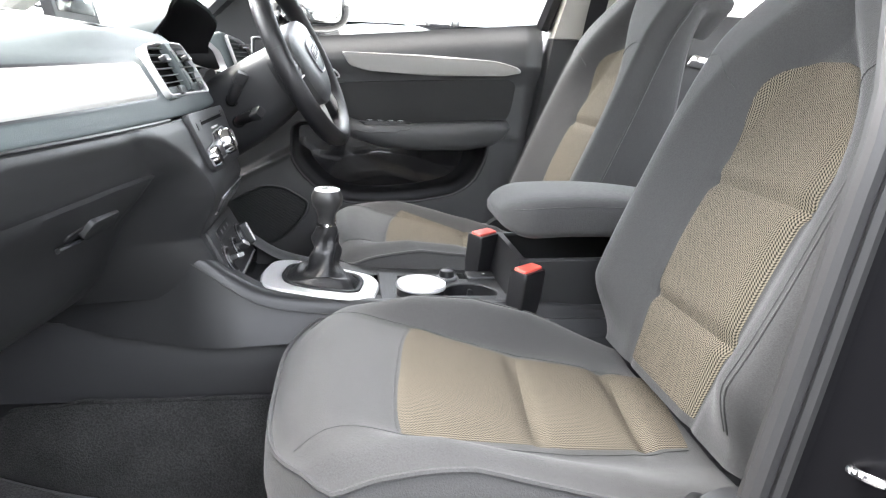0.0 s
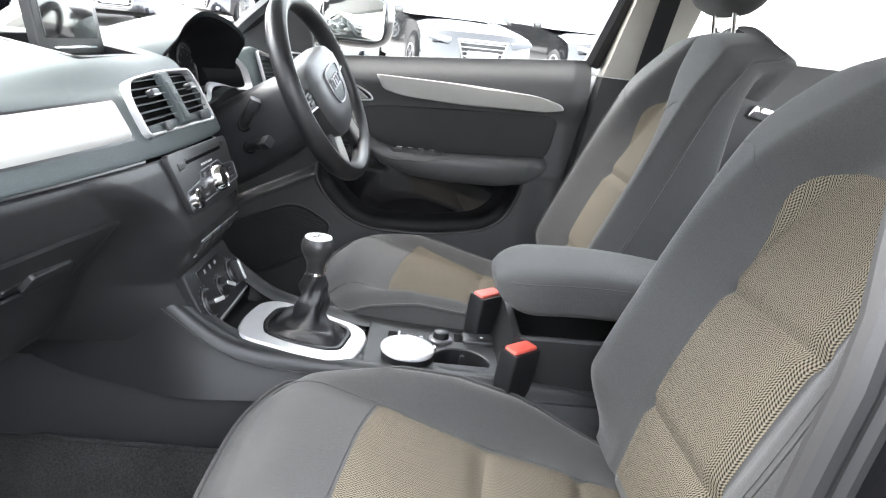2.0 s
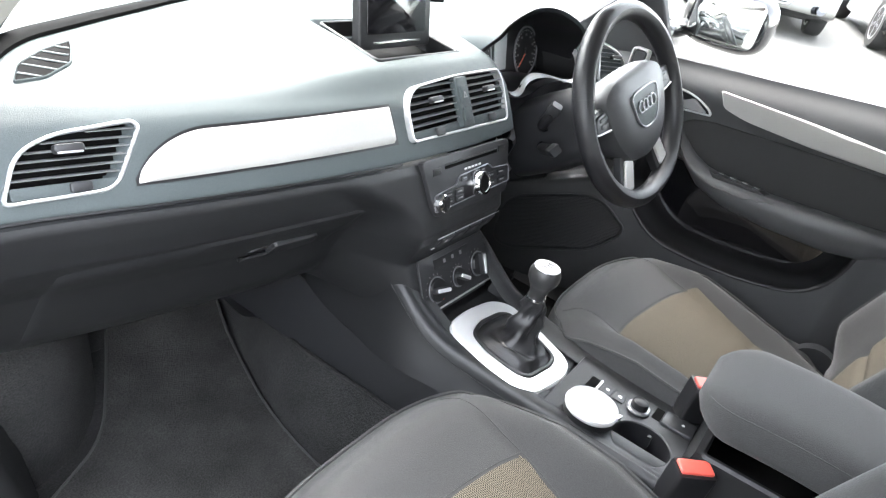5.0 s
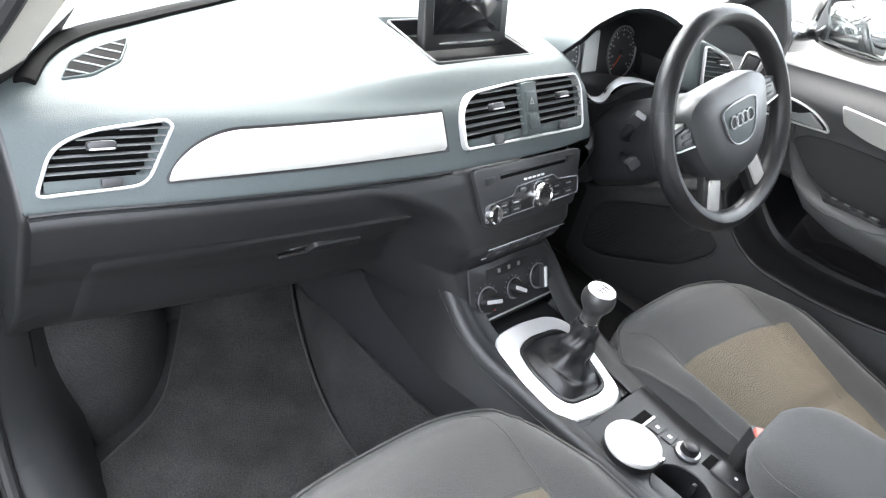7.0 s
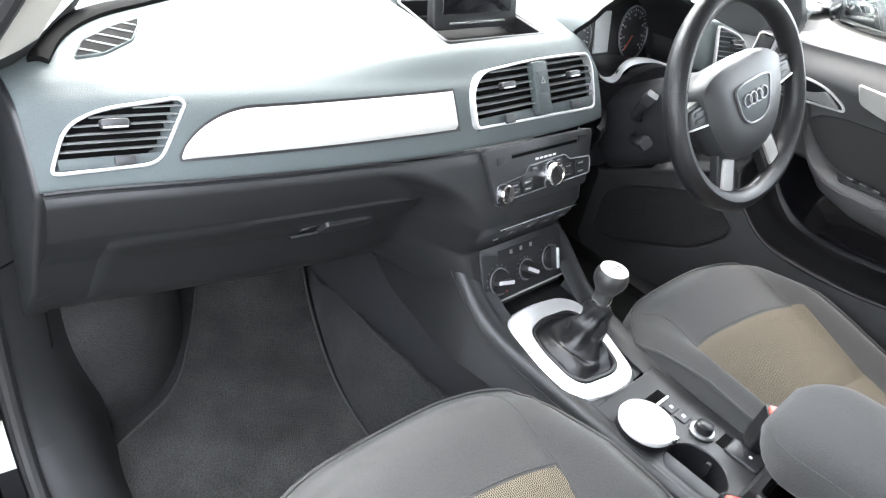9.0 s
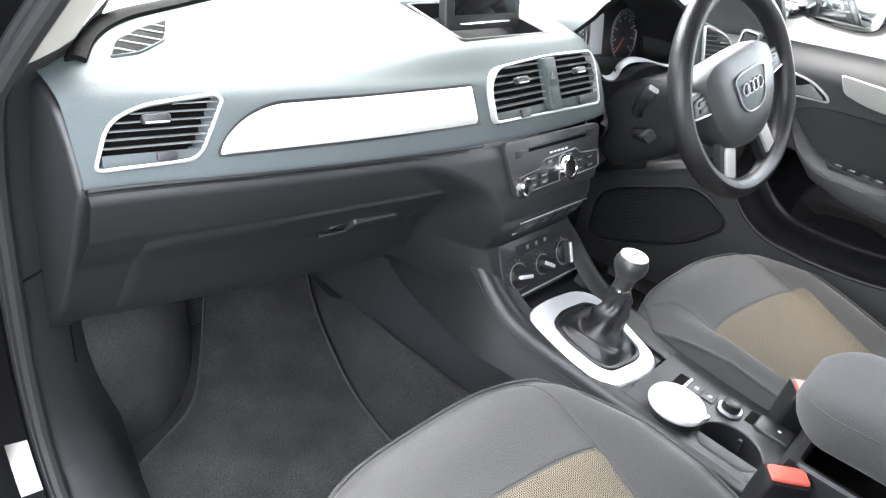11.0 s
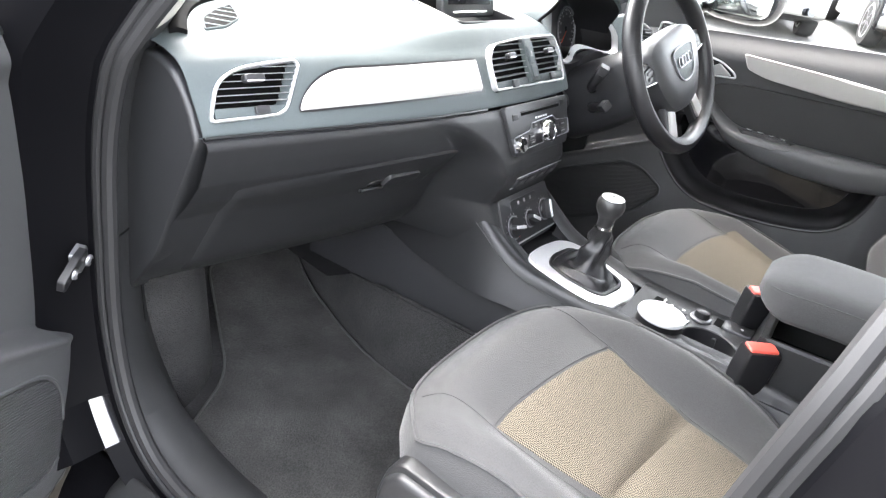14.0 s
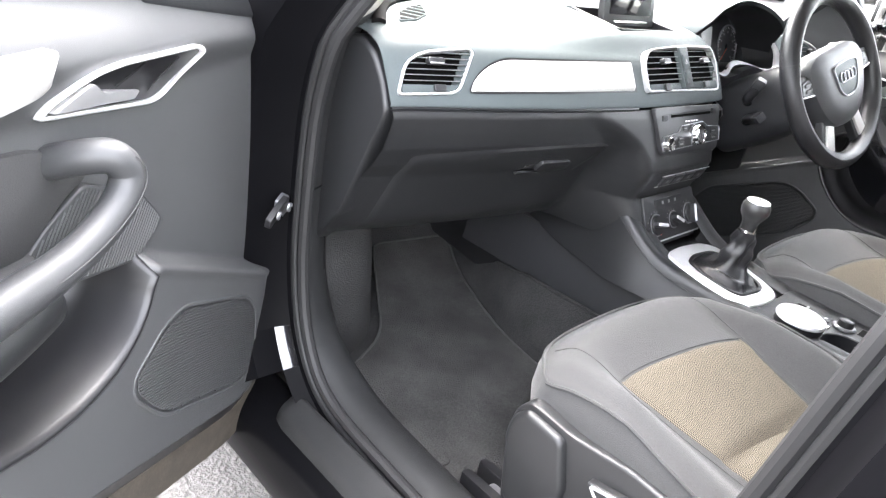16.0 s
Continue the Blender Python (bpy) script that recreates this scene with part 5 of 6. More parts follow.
    part("seam", tube([top(0.5 + HALF[0] * (i / 30 - 0.5), V0 - 0.006 + slant * (i / 30 - 0.5)) + V(0, 0, 0.0004) for i in range(31)], 0.0007, 6), THREAD, s)
    for u0 in (0.165, 0.835):
        part("seam", tube([top(0.5 + (u0 - 0.5) * curve(v / 30, [(0, 1.06), (0.15, 1.04), (0.33, 1.0), (0.65, 0.84), (1, 0.70)]), 0.03 + 0.93 * v / 30) + V(0, 0, 0.0006) for v in range(31)], 0.0007, 6), THREAD, s)
    # backrest in its own leaning frame
    lean_ = radians(22.5)
    O = V(X, -0.738 + dy, 0.600 + dz)
    up, out_ = V(0, -math.sin(lean_), math.cos(lean_)), V(0, math.cos(lean_), math.sin(lean_))
    H = 0.650 if outer < 0 else 0.674
    width = lambda t: 0.246 * curve(t, [(0, 0.86), (0.15, 0.97), (0.3, 1.0), (0.55, 0.99), (0.72, 0.94), (0.84, 0.85), (0.93, 0.72), (1.0, 0.52)])

    def wd(t):
        return sum(width(min(1, max(0, t + d))) for d in (-0.06, -0.03, 0, 0.03, 0.06)) / 5

    FOLD1, FOLD2, ARCH_T = 0.176, 0.450, 0.735

    def field_half(t):
        """Half width of the woven field, closing in an arch."""
        k = max(0.0, min(1.0, (t - 0.60) / (ARCH_T - 0.60)))
        return curve(t, [(0, 0.44), (0.45, 0.43), (0.6, 0.45)]) * math.sqrt(max(0.0, 1 - k ** 2.4))

    def front(u, t, off=0.0):
        e = abs(2 * u - 1)
        fh = sum(curve(t + d, [(0, 0.44), (0.52, 0.44), (0.63, 0.36), (0.735, 0.16), (0.83, -0.12), (0.95, -0.40)]) for d in (-0.05, -0.025, 0.0, 0.025, 0.05)) / 5
        rise = soft(e, fh - 0.02, fh + 0.36)
        k = 0.062 * rise * soft(t, 0.0, 0.15) * (1 - 0.45 * soft(t, 0.72, 1.0))
        roll = -0.040 * soft(e, 0.86, 1.0) - 0.060 * soft(t, 0.88, 1.0) ** 2
        roll -= 0.014 * soft(t, 0.6, 1.0) * e ** 2
        lum = 0.022 * math.sin(math.pi * min(1, t * 1.6)) * (1 - soft(e, 0.3, 0.7))
        inner = 1 - soft(e, fh - 0.02, fh + 0.06)
        fold = -0.009 * inner * sum(math.exp(-((t - f) / 0.016) ** 2) for f in (FOLD1, FOLD2)) - 0.006 * math.exp(-((e - fh) / 0.05) ** 2) * (1 - soft(t, 0.55, 0.66))
        return O + V((2 * u - 1) * wd(t), 0, 0) + up * (H * t - 0.03 * e ** 3 * soft(t, 0.7, 1)) + out_ * (k + roll + lum + fold + off - 0.005)

    part("backrest", sheet(lambda u, v: front(u, v), 64, 72), CLOTH, s, "grey cloth backrest with side bolsters", sharp=70)
    bedge = [(0, j / 44) for j in range(45)] + [(i / 44, 1) for i in range(1, 44)] + [(1, j / 44) for j in range(44, -1, -1)]
    bp = [front(u, t) for u, t in bedge]
    depth = [(0, 0.0), (-0.008, -0.025), (-0.004, -0.06), (0.03, -0.095), (0.10, -0.115), (0.45, -0.125)]

    def bside(i, j):
        k, d = depth[j]
        p, t = bp[i], bedge[i][1]
        return V(X + (p.x - X) * (1 - k), p.y, p.z) - up * (0.16 * k * soft(t, 0.82, 1.0)) + out_ * d * (1 - 0.70 * soft(t, 0.35, 0.92))

    part("backrest_side", sheet(lambda u, v: bside(round(u * (len(bp) - 1)), round(v * 5)), len(bp) - 1, 5), CLOTH, s, sharp=70)
    part("backrest_rear", sheet(lambda u, v: front(0.2 + 0.6 * u, 0.02 + 0.9 * v) * 1.0 - out_ * (0.150 - 0.095 * soft(v, 0.30, 1.0)), 20, 20), CLOTH, s)
    part("piping", tube([p + out_ * 0.001 for p in bp], 0.0026, 6), CLOTH, s)
    def back_field(t0, t1):
        def f(u, v):
            t = t0 + (t1 - t0) * v
            e = min(u, 1 - u) * 2
            rim_ = 0.0022 * min(1, e * 16) + 0.0004 + 0.0012 * soft(t, 0.60, 0.70)
            return front(0.5 + (u - 0.5) * max(0.02, field_half(t)), t, rim_)
        return part("back_panel", sheet(f, 30, 28, uv=lambda u, v: ((u - 0.5) * 2 * 0.246 * max(0.02, field_half(t0 + (t1 - t0) * v)), (t0 + (t1 - t0) * v) * H)), BEIGE, s, "beige woven cloth panel", sharp=80)

    back_field(0.02, FOLD1)
    back_field(FOLD1, FOLD2)
    back_field(FOLD2, ARCH_T - 0.004)
    for sg in (0, 1):
        u0 = 0.05 if sg == 0 else 0.95
        part("seam", tube([front(u0 + (0.5 - u0) * 0.42 * i / 16, 0.70 - 0.055 * i / 16 + 0.03 * math.sin(math.pi * i / 16)) + out_ * 0.0006 for i in range(17)], 0.0007, 6), THREAD, s)
    for du, r in ((0.0, 0.0012), (0.016, 0.0008)):
        su = (0.075 + du) if outer < 0 else (0.925 - du)
        part("stitched_seam", tube([front(su, 0.06 + 0.62 * i / 40) + out_ * 0.0006 for i in range(41)], r, 6), THREAD, s)
    # head restraint on two posts
    hc = O + up * (H + 0.088) + out_ * 0.028
    hm_ = axes(hc, (1, 0, 0), up)
    head = []
    for j in range(13):
        a = math.pi * j / 12
        sc = math.sin(a) ** 0.55
        head.append([hm_ @ V(math.copysign(abs(math.cos(b)) ** 0.6, math.cos(b)) * 0.135 * (0.25 + 0.75 * sc), -0.085 * math.cos(a) + 0.0, math.copysign(abs(math.sin(b)) ** 0.7, math.sin(b)) * 0.055 * (0.2 + 0.8 * sc)) for b in [2 * math.pi * i / 28 for i in range(28)]])
    part("head_restraint", loft(head), CLOTH, s, "grey cloth head restraint", sharp=70)
    for dx in (-0.05, 0.05):
        part("post", tube([O + V(dx, 0, 0) + up * (H - 0.06) - out_ * 0.030, hc + V(dx, 0, 0) - up * 0.05], 0.006, 10), CHROME, s, "chrome post")
        part("post_collar", lathe([(0, 0), (0.014, 0), (0.012, 0.008), (0, 0.008)], axes(O + V(dx, 0, 0) + up * (H - 0.018) - out_ * 0.020, (1, 0, 0), out_ * -1), 16), BLACK, s)
    # plastic base, recliner cover, runners
    high = [(-0.294, 0.575), (-0.314, 0.598), (-0.39, 0.592), (-0.48, 0.602), (-0.56, 0.596), (-0.70, 0.590), (-0.76, 0.55), (-0.76, 0.42), (-0.34, 0.40), (-0.304, 0.405), (-0.284, 0.53)]
    plain = [(-0.31, 0.50), (-0.72, 0.52), (-0.76, 0.48), (-0.74, 0.44), (-0.33, 0.43)]
    for sx in (-1, 1):
        vb = [(y + dy, z + dz) for y, z in (high if sx == outer else plain)]
        m = Matrix(((0, 0, sx, X + sx * (0.262 if sx == outer else 0.235)), (sx, 0, 0, 0), (0, 1, 0, 0), (0, 0, 0, 1)))
        b = part("base_cover", plate(rounded([(sx * y, z) for y, z in vb][::-sx], 0.012), m, 0.05, 0.006), HARD, s, "dark plastic seat base cover")
        if sx == outer:
            q = lambda pts: rounded([(sx * (y + dy), z + dz) for y, z in pts][::-sx], 0.010)
            part("recliner_cover", lathe([(0, -0.03), (0.05, -0.03), (0.05, 0.0), (0.043, 0.008), (0, 0.010)], m @ Matrix.Translation((sx * (-0.72 + dy), 0.56 + dz, 0.002)), 28), PANEL, b)
            part("height_lever", plate(q([(-0.432, 0.556), (-0.455, 0.530), (-0.62, 0.562), (-0.62, 0.592)]), m @ Matrix.Translation((0, 0, 0.014)), 0.016, 0.005), HARD, b, "dark plastic height lever")
            part("cover_ridge", plate(q([(-0.297, 0.568), (-0.318, 0.588), (-0.383, 0.582), (-0.405, 0.51), (-0.40, 0.425), (-0.315, 0.42), (-0.290, 0.53)]), m @ Matrix.Translation((0, 0, 0.012)), 0.014, 0.010), HARD, b)
            lo = q([(-0.438, 0.556), (-0.456, 0.538), (-0.515, 0.551), (-0.515, 0.572)])
            part("lever_inlay", hoop(lo, shrink(lo, 0.004), m, 0.0165, 0.010, lip=0.001), MATT, b)
        for rx in (0.237, 0.194):
            part("runner", box(axes((X + sx * rx, -0.52 + dy, 0.345), (0, 1, 0), (-1, 0, 0)), 0.62, 0.017, 0.032, 0.005), BLACK, s, "black steel seat runner")
        part("runner_slide", box(axes((X + sx * 0.2155, -0.54 + dy, 0.343), (0, 1, 0), (-1, 0, 0)), 0.58, 0.026, 0.018, 0.003), GREYMET, s)
    part("seat_pan", box(axes((X, -0.52 + dy, 0.46), (1, 0, 0), (0, 1, 0)), 0.46, 0.40, 0.10, 0.02), BLACK, s)
    return s


seat("grey cloth car seat with beige woven centre panels", -0.385, 0.0, 0.0, -1)
seat("driver's grey cloth car seat with beige woven panels", 0.340, -0.02, 0.010, 1)


def buckle(x, y, z, turn):
    b = thing("seat_belt_buckle", (x, y, z - 0.1), "black seat belt buckle with red press button", "seat belt buckle", group="front buckles")
    m = Matrix.Translation((x, y, z)) @ pose(0, 0, 0, 0, -6, turn)
    w = [(-0.020, -0.024), (0.020, -0.024)]
    part("case", loft([[m @ V(p.x * k, p.y * k, h) for p in rrect(0.036, 0.058, 0.006)] for k, h in ((0.70, -0.105), (0.88, -0.085), (1.0, -0.055), (1.0, -0.004), (0.95, 0.0))]), BLACK, b)
    part("button", plate(rrect(0.024, 0.050, 0.004), m @ Matrix.Translation((0, 0, 0.0045)), 0.006, 0.0025), RED, b, "red press button")
    part("stem", loft([[m @ V(p.x, p.y, h) for p in rrect(0.020, 0.034, 0.005)] for h in (-0.25, -0.10)]), BLACK, b)
    part("label_bar", box(m @ Matrix.Translation((-0.0172, 0, -0.045)) @ pose(0, 0, 0, 0, -90, 0), 0.007, 0.02, 0.0006, 0.0002), PANEL, b)
    return b


buckle(-0.118, -0.628, 0.690, 40)
buckle(0.082, -0.590, 0.702, 40)

# floor mat with sewn edge and round fixing
mo = rounded([(-0.285, 0.480), (-0.045, 0.455), (-0.135, 0.262), (-0.219, 0.028), (-0.250, -0.27), (-0.690, -0.27), (-0.685, -0.08), (-0.675, 0.03), (-0.655, 0.105), (-0.605, 0.135), (-0.490, 0.190), (-0.445, 0.230), (-0.368, 0.345)], [0.03, 0.04, 0.2, 0.1, 0.04, 0.04, 0.05, 0.03, 0.02, 0.02, 0.03, 0.03, 0.05])
fmat = thing("floor_mat", (-0.4, 0.0, 0.34), "worn grey carpet floor mat with stitched edge", "floor mat")
zf = lambda y: 0.342 + 0.012 * soft(y, 0.1, 0.35) + 0.055 * soft(y, 0.3, 0.52)
bm = bmesh.new()
ring_a = [bm.verts.new((p.x, p.y, zf(p.y))) for p in mo]
mf = bm.faces.new(ring_a)
bmesh.ops.triangulate(bm, faces=[mf])
bmesh.ops.subdivide_edges(bm, edges=bm.edges, cuts=4, use_grid_fill=True)
for v_ in bm.verts:
    v_.co.z = zf(v_.co.y) + 0.003 * noise.noise(v_.co * 7)
part("mat", bm, MAT, fmat, sharp=80)
part("stitched_edge", tube([V(p.x, p.y, zf(p.y) + 0.001) for p in mo], 0.0027, 6, closed=True), MATEDGE, fmat)
part("fixing", lathe([(0, 0), (0.022, 0), (0.021, 0.003), (0.015, 0.0045), (0, 0.0045)], Matrix.Translation((-0.615, -0.145, 0.344)), 24), MAT, fmat, "round grey mat fixing")


# ---- doors ----
def door(name, base, M, label, near):
    d = thing(name, base, label, "car door", group="front doors")

    def put(nm, bm, mat, parent=None, lab="", sharp=32):
        bm.transform(M)
        return part(nm, bm, mat, parent or d, lab, sharp)

    def lay(depth):
        """The plane at that depth into the cabin; outlines are (-along, height)."""
        return Matrix(((-1, 0, 0, 0), (0, 0, 1, depth), (0, 1, 0, 0), (0, 0, 0, 1)))

    flip = lambda pts: [(-a, z) for a, z in pts][::-1]
    # inner panel: its depth over (along, height)
    L = 1.055

    def lowz(a):
        if near:
            return curve(a, [(-0.022, 0.47), (0.03, 0.41), (0.085, 0.383), (0.143, 0.395), (0.342, 0.469), (0.507, 0.530), (1.055, 0.58)])
        return curve(a, [(0, 0.43), (0.06, 0.365), (0.11, 0.356), (0.28, 0.385), (0.45, 0.415), (1.055, 0.44)])

    def topz(a):
        return curve(a, [(0.0, 1.006), (0.1, 1.022), (0.35, 1.062), (1.055, 1.128)])

    POCKET = rounded([(0.372, 0.752), (0.410, 0.700), (0.462, 0.655), (0.52, 0.632), (0.62, 0.630), (0.72, 0.638), (0.83, 0.660), (0.885, 0.700), (0.915, 0.780), (0.912, 0.85), (0.376, 0.85)] if not near else [(0.370, 0.745), (0.398, 0.698), (0.444, 0.671), (0.50, 0.660), (0.57, 0.664), (0.64, 0.684), (0.97, 0.70), (0.97, 0.84), (0.374, 0.84)], 0.03, 3)

    def bulge(a, z, hole=True):
        belt = 0.030 * soft(z, 0.955, 1.02) * (1 - 0.95 * soft(z, topz(a) - 0.080, topz(a)) ** 2)
        edge_ = 0.020 * soft(a, -0.022, 0.03) * (1 - soft(a, 1.0, 1.055))
        # pocket let into the raised lower half
        inside = soft(inset(POCKET, Vector((a, z))), 0.0, 0.010) if hole and a > 0.34 and 0.62 < z < 0.86 else 0.0
        zl = curve(a, [(0, 0.590), (0.05, 0.605), (0.36, 0.762)] if near else [(0, 0.590), (0.05, 0.605), (0.36, 0.762), (0.50, 0.82)])
        low_ = (1 - soft(z - zl, -0.002, 0.016)) * 0.034 * soft(a, -0.02, 0.04) * (1 if near else 1 - soft(a, 0.91, 0.99)) - 0.16 * inside
        ridge = 0.004 * math.exp(-((z - zl + 0.004) / 0.008) ** 2) * (1 - inside)
        return 0.012 + edge_ + belt + low_ + ridge

    def skin(u, v):
        a = -0.022 + (L + 0.022) * u
        z = lowz(a) + (topz(a) - lowz(a)) * v
        return V(a, bulge(a, z), z)

    put("inner_panel", sheet(skin, 240, 180, thick=(0, -0.03, 0)), DOORP, lab="dark grey moulded door panel", sharp=60)
    # deep pocket with a rounded lip, let into the lower half; its black imitates the shade inside
    rim_ = polar(POCKET, (0.62, 0.755), 96)
    edge_of = [V(q.x, bulge(q.x, q.y, False), q.y) for q in rim_]
    rings_ = []
    for d_, dep in ((-0.006, -0.004), (-0.003, 0.0015), (0.001, 0.003), (0.004, 0.001), (0.007, -0.006), (0.011, -0.030), (0.017, -0.070), (0.026, -0.095)):
        sh = shrink(rim_, d_)
        rings_.append([V(q.x, max(e.y + dep, -0.058), q.y) for q, e in zip(sh, edge_of)])
    for k_ in (0.5, 0.02):
        rings_.append([V(0.62 + (q.x - 0.62) * k_, -0.060, 0.755 + (q.y - 0.755) * k_) for q in rim_])
    put("door_pocket", loft(rings_, caps=False), BLACK, lab="deep moulded door pocket", sharp=60)
    s_o = rounded(flip([(0.510, 1.034), (0.530, 1.000), (0.575, 0.988), (0.75, 0.980), (0.95, 0.987), (0.996, 0.997), (0.985, 1.010), (0.93, 1.025), (0.75, 1.034)]), [0.004, 0.01, 0.03, 0.05, 0.01, 0.01, 0.02, 0.03, 0.08][::-1], 4)
    sm_ = bmesh.new()
    plate(s_o, lay(0.062), 0.03, 0.006, sm_)
    for v_ in sm_.verts:
        v_.co.y += bulge(v_.co.x, v_.co.z) - 0.047
    put("trim_strip", sm_, SILVER, lab="pale brushed silver door strip")
    c_o = rounded(flip([(0.440, 0.920), (0.462, 0.944), (0.511, 0.956), (0.70, 0.967), (0.97, 0.980), (0.988, 0.965), (0.978, 0.89), (0.962, 0.862), (0.60, 0.845), (0.55, 0.852), (0.48, 0.885)] if not near else [(0.437, 0.897), (0.462, 0.921), (0.511, 0.942), (0.60, 0.952), (0.98, 0.952), (1.005, 0.935), (0.99, 0.88), (0.965, 0.845), (0.60, 0.835), (0.534, 0.843), (0.475, 0.885)]), 0.02, 4)
    put("cloth_panel", plate(c_o, lay(0.040), 0.03, 0.006), DOORC, lab="dark cloth door insert")
    # release handle in its bright frame
    h_o = rounded(flip([(0.508, 0.966), (0.500, 0.982), (0.464, 1.004), (0.42, 1.010), (0.262, 1.006), (0.242, 0.996), (0.284, 0.957), (0.321, 0.944)]), [0.01, 0.01, 0.03, 0.03, 0.012, 0.012, 0.03, 0.03][::-1], 4)
    def warp(bm, base):
        for v_ in bm.verts:
            v_.co.y += bulge(v_.co.x, v_.co.z) - base
        return bm

    hf = put("handle_frame", warp(hoop(h_o, shrink(h_o, 0.0044), lay(0.040), 0.008, -0.01, lip=0.0015), 0.040), SATIN, lab="bright handle frame")
    put("handle_well", warp(plate(shrink(h_o, 0.004), lay(0.0415), 0.01, 0.0005), 0.040), BLACK, hf)
    hl = rounded(flip([(0.494, 0.970), (0.460, 0.997), (0.436, 0.983), (0.40, 0.975), (0.357, 0.967), (0.362, 0.958), (0.439, 0.964)]), [0.006, 0.006, 0.01, 0.02, 0.004, 0.004, 0.02][::-1], 4)
    for a0, z0, a1, z1 in ((0.40, 0.978, 0.372, 1.000), (0.335, 0.960, 0.302, 0.996)):
        put("well_rib", warp(tube([V(a0, 0.0425, z0), V(a1, 0.0425, z1)], 0.0016, 6), 0.040), HARD, hf)
    put("release_handle", warp(plate(hl, lay(0.050), 0.012, 0.005), 0.040), MATT, hf, "satin silver release lever")
    if not near:
        put("lock_switch", plate(rrect(0.03, 0.045, 0.006), lay(0.062) @ Matrix.Translation((-0.300, 1.034, 0)), 0.02, 0.003), PANEL)
        put("switch_frame", hoop(rrect(0.042, 0.058, 0.010), rrect(0.034, 0.050, 0.008), lay(0.06) @ Matrix.Translation((-0.300, 1.034, 0)), 0.003, -0.02, lip=0.001), MATT)
    # pull bar running down into the armrest
    if near:
        bar = spline([(0.492, 0.028, 0.920), (0.485, 0.066, 0.934), (0.472, 0.088, 0.935), (0.463, 0.095, 0.916), (0.478, 0.096, 0.893), (0.515, 0.095, 0.873), (0.56, 0.094, 0.861), (0.62, 0.093, 0.856), (0.75, 0.090, 0.848), (0.9, 0.08, 0.842), (1.0, 0.04, 0.838)], 48)
        put("pull_bar", tube(bar, lambda f: 0.0168 + 0.003 * soft(f, 0.5, 0.8), 16, flat=1.0), HUB, lab="soft grey pull bar")
        put("bar_seam", tube([p + V(-0.006, 0.0172, 0.004) for i, p in enumerate(bar)][8:34], 0.0007, 6), THREAD)
        me_o = rounded(flip([(0.450, 0.890), (0.354, 0.848), (0.309, 0.797), (0.366, 0.766), (0.530, 0.800), (0.540, 0.840), (0.507, 0.864)]), 0.012)
        mf_ = put("grip_mesh_plate", plate(me_o, lay(0.041), 0.02, 0.003), MESH)
        inn_m = shrink(me_o, 0.004)
        for i in range(90):
            k0 = 0.30 + 0.0062 * i
            g_ = lambda p: -p[0] + 0.75 * (p[1] - 0.80)
            hits = []
            for p, q in zip(inn_m, inn_m[1:] + inn_m[:1]):
                fa, fb = g_(p) - k0 + 0.05, g_(q) - k0 + 0.05
                if fa * fb < 0:
                    hits.append(Vector(p) + (Vector(q) - Vector(p)) * fa / (fa - fb))
            if len(hits) == 2 and (hits[0] - hits[1]).length > 0.01:
                put("mesh_rib", tube([V(-h[0], 0.0412, h[1]) for h in hits], 0.0011, 6), DOORP, mf_)
    if near:
        ar = lambda u, v: V(0.53 + 0.45 * v, 0.028 + (0.072 * math.sin(math.pi * u) ** 0.7) * (math.sin(math.pi * min(0.98, 0.12 + 0.86 * v)) ** 0.45), 0.852 - 0.10 * u + 0.004 * math.sin(math.pi * v))
    else:
        # the armrest sweeps up along the front of the cloth: place, inner top, lip, foot and reach
        ARM = spline([(0.435, 0.965, 0.958), (0.455, 0.925, 0.912), (0.49, 0.886, 0.872), (0.54, 0.858, 0.850), (0.62, 0.848, 0.846), (0.72, 0.852, 0.849), (0.82, 0.858, 0.855), (0.90, 0.863, 0.860), (0.95, 0.866, 0.858), (0.978, 0.860, 0.850)], 61)
        FOOT = [(0.435, 0.950), (0.455, 0.895), (0.49, 0.848), (0.54, 0.808), (0.62, 0.786), (0.72, 0.780), (0.85, 0.783), (0.92, 0.795), (0.96, 0.815), (0.978, 0.838)]
        REACH = [(0.435, 0.040), (0.46, 0.056), (0.50, 0.072), (0.56, 0.084), (0.64, 0.092), (0.85, 0.092), (0.92, 0.084), (0.96, 0.062), (0.978, 0.040)]

        def ar(u, v):
            a, zt, zl_ = ARM[round(v * 60)]
            zb, r = curve(a, FOOT), curve(a, REACH)
            sec = spline([(0.026, zt, 0), (r * 0.62, zt + 0.002, 0), (r - 0.008, zl_, 0), (r, zl_ * 0.62 + zb * 0.38, 0), (r * 0.84, zb + 0.004, 0), (0.026, zb + 0.002, 0)], 21)
            return V(a, sec[round(u * 20)].x, sec[round(u * 20)].y)

    put("armrest", sheet(ar, 16 if near else 20, 40 if near else 60, thick=(0, -0.02, 0)), HARD if near else DOORP, lab="dark padded door armrest", sharp=70)
    sw = None
    if not near:
        put("armrest_seam", tube([ar(0.62 - 0.22 * k_ / 12, 0.55 - 0.22 * (1 - k_ / 12) ** 2) + V(0, 0.0006, 0.0004) for k_ in range(13)], 0.0012, 6), THREAD)
        sw = put("switch_plate", plate(rounded(flip([(0.545, 0.0), (0.70, 0.0), (0.69, 0.026), (0.57, 0.028)]), 0.006), Matrix(((-1, 0, 0, 0), (0, 1, 0, 0.050), (0, 0, 1, 0.8555), (0, 0, 0, 1))), 0.010, 0.001), BLACK)
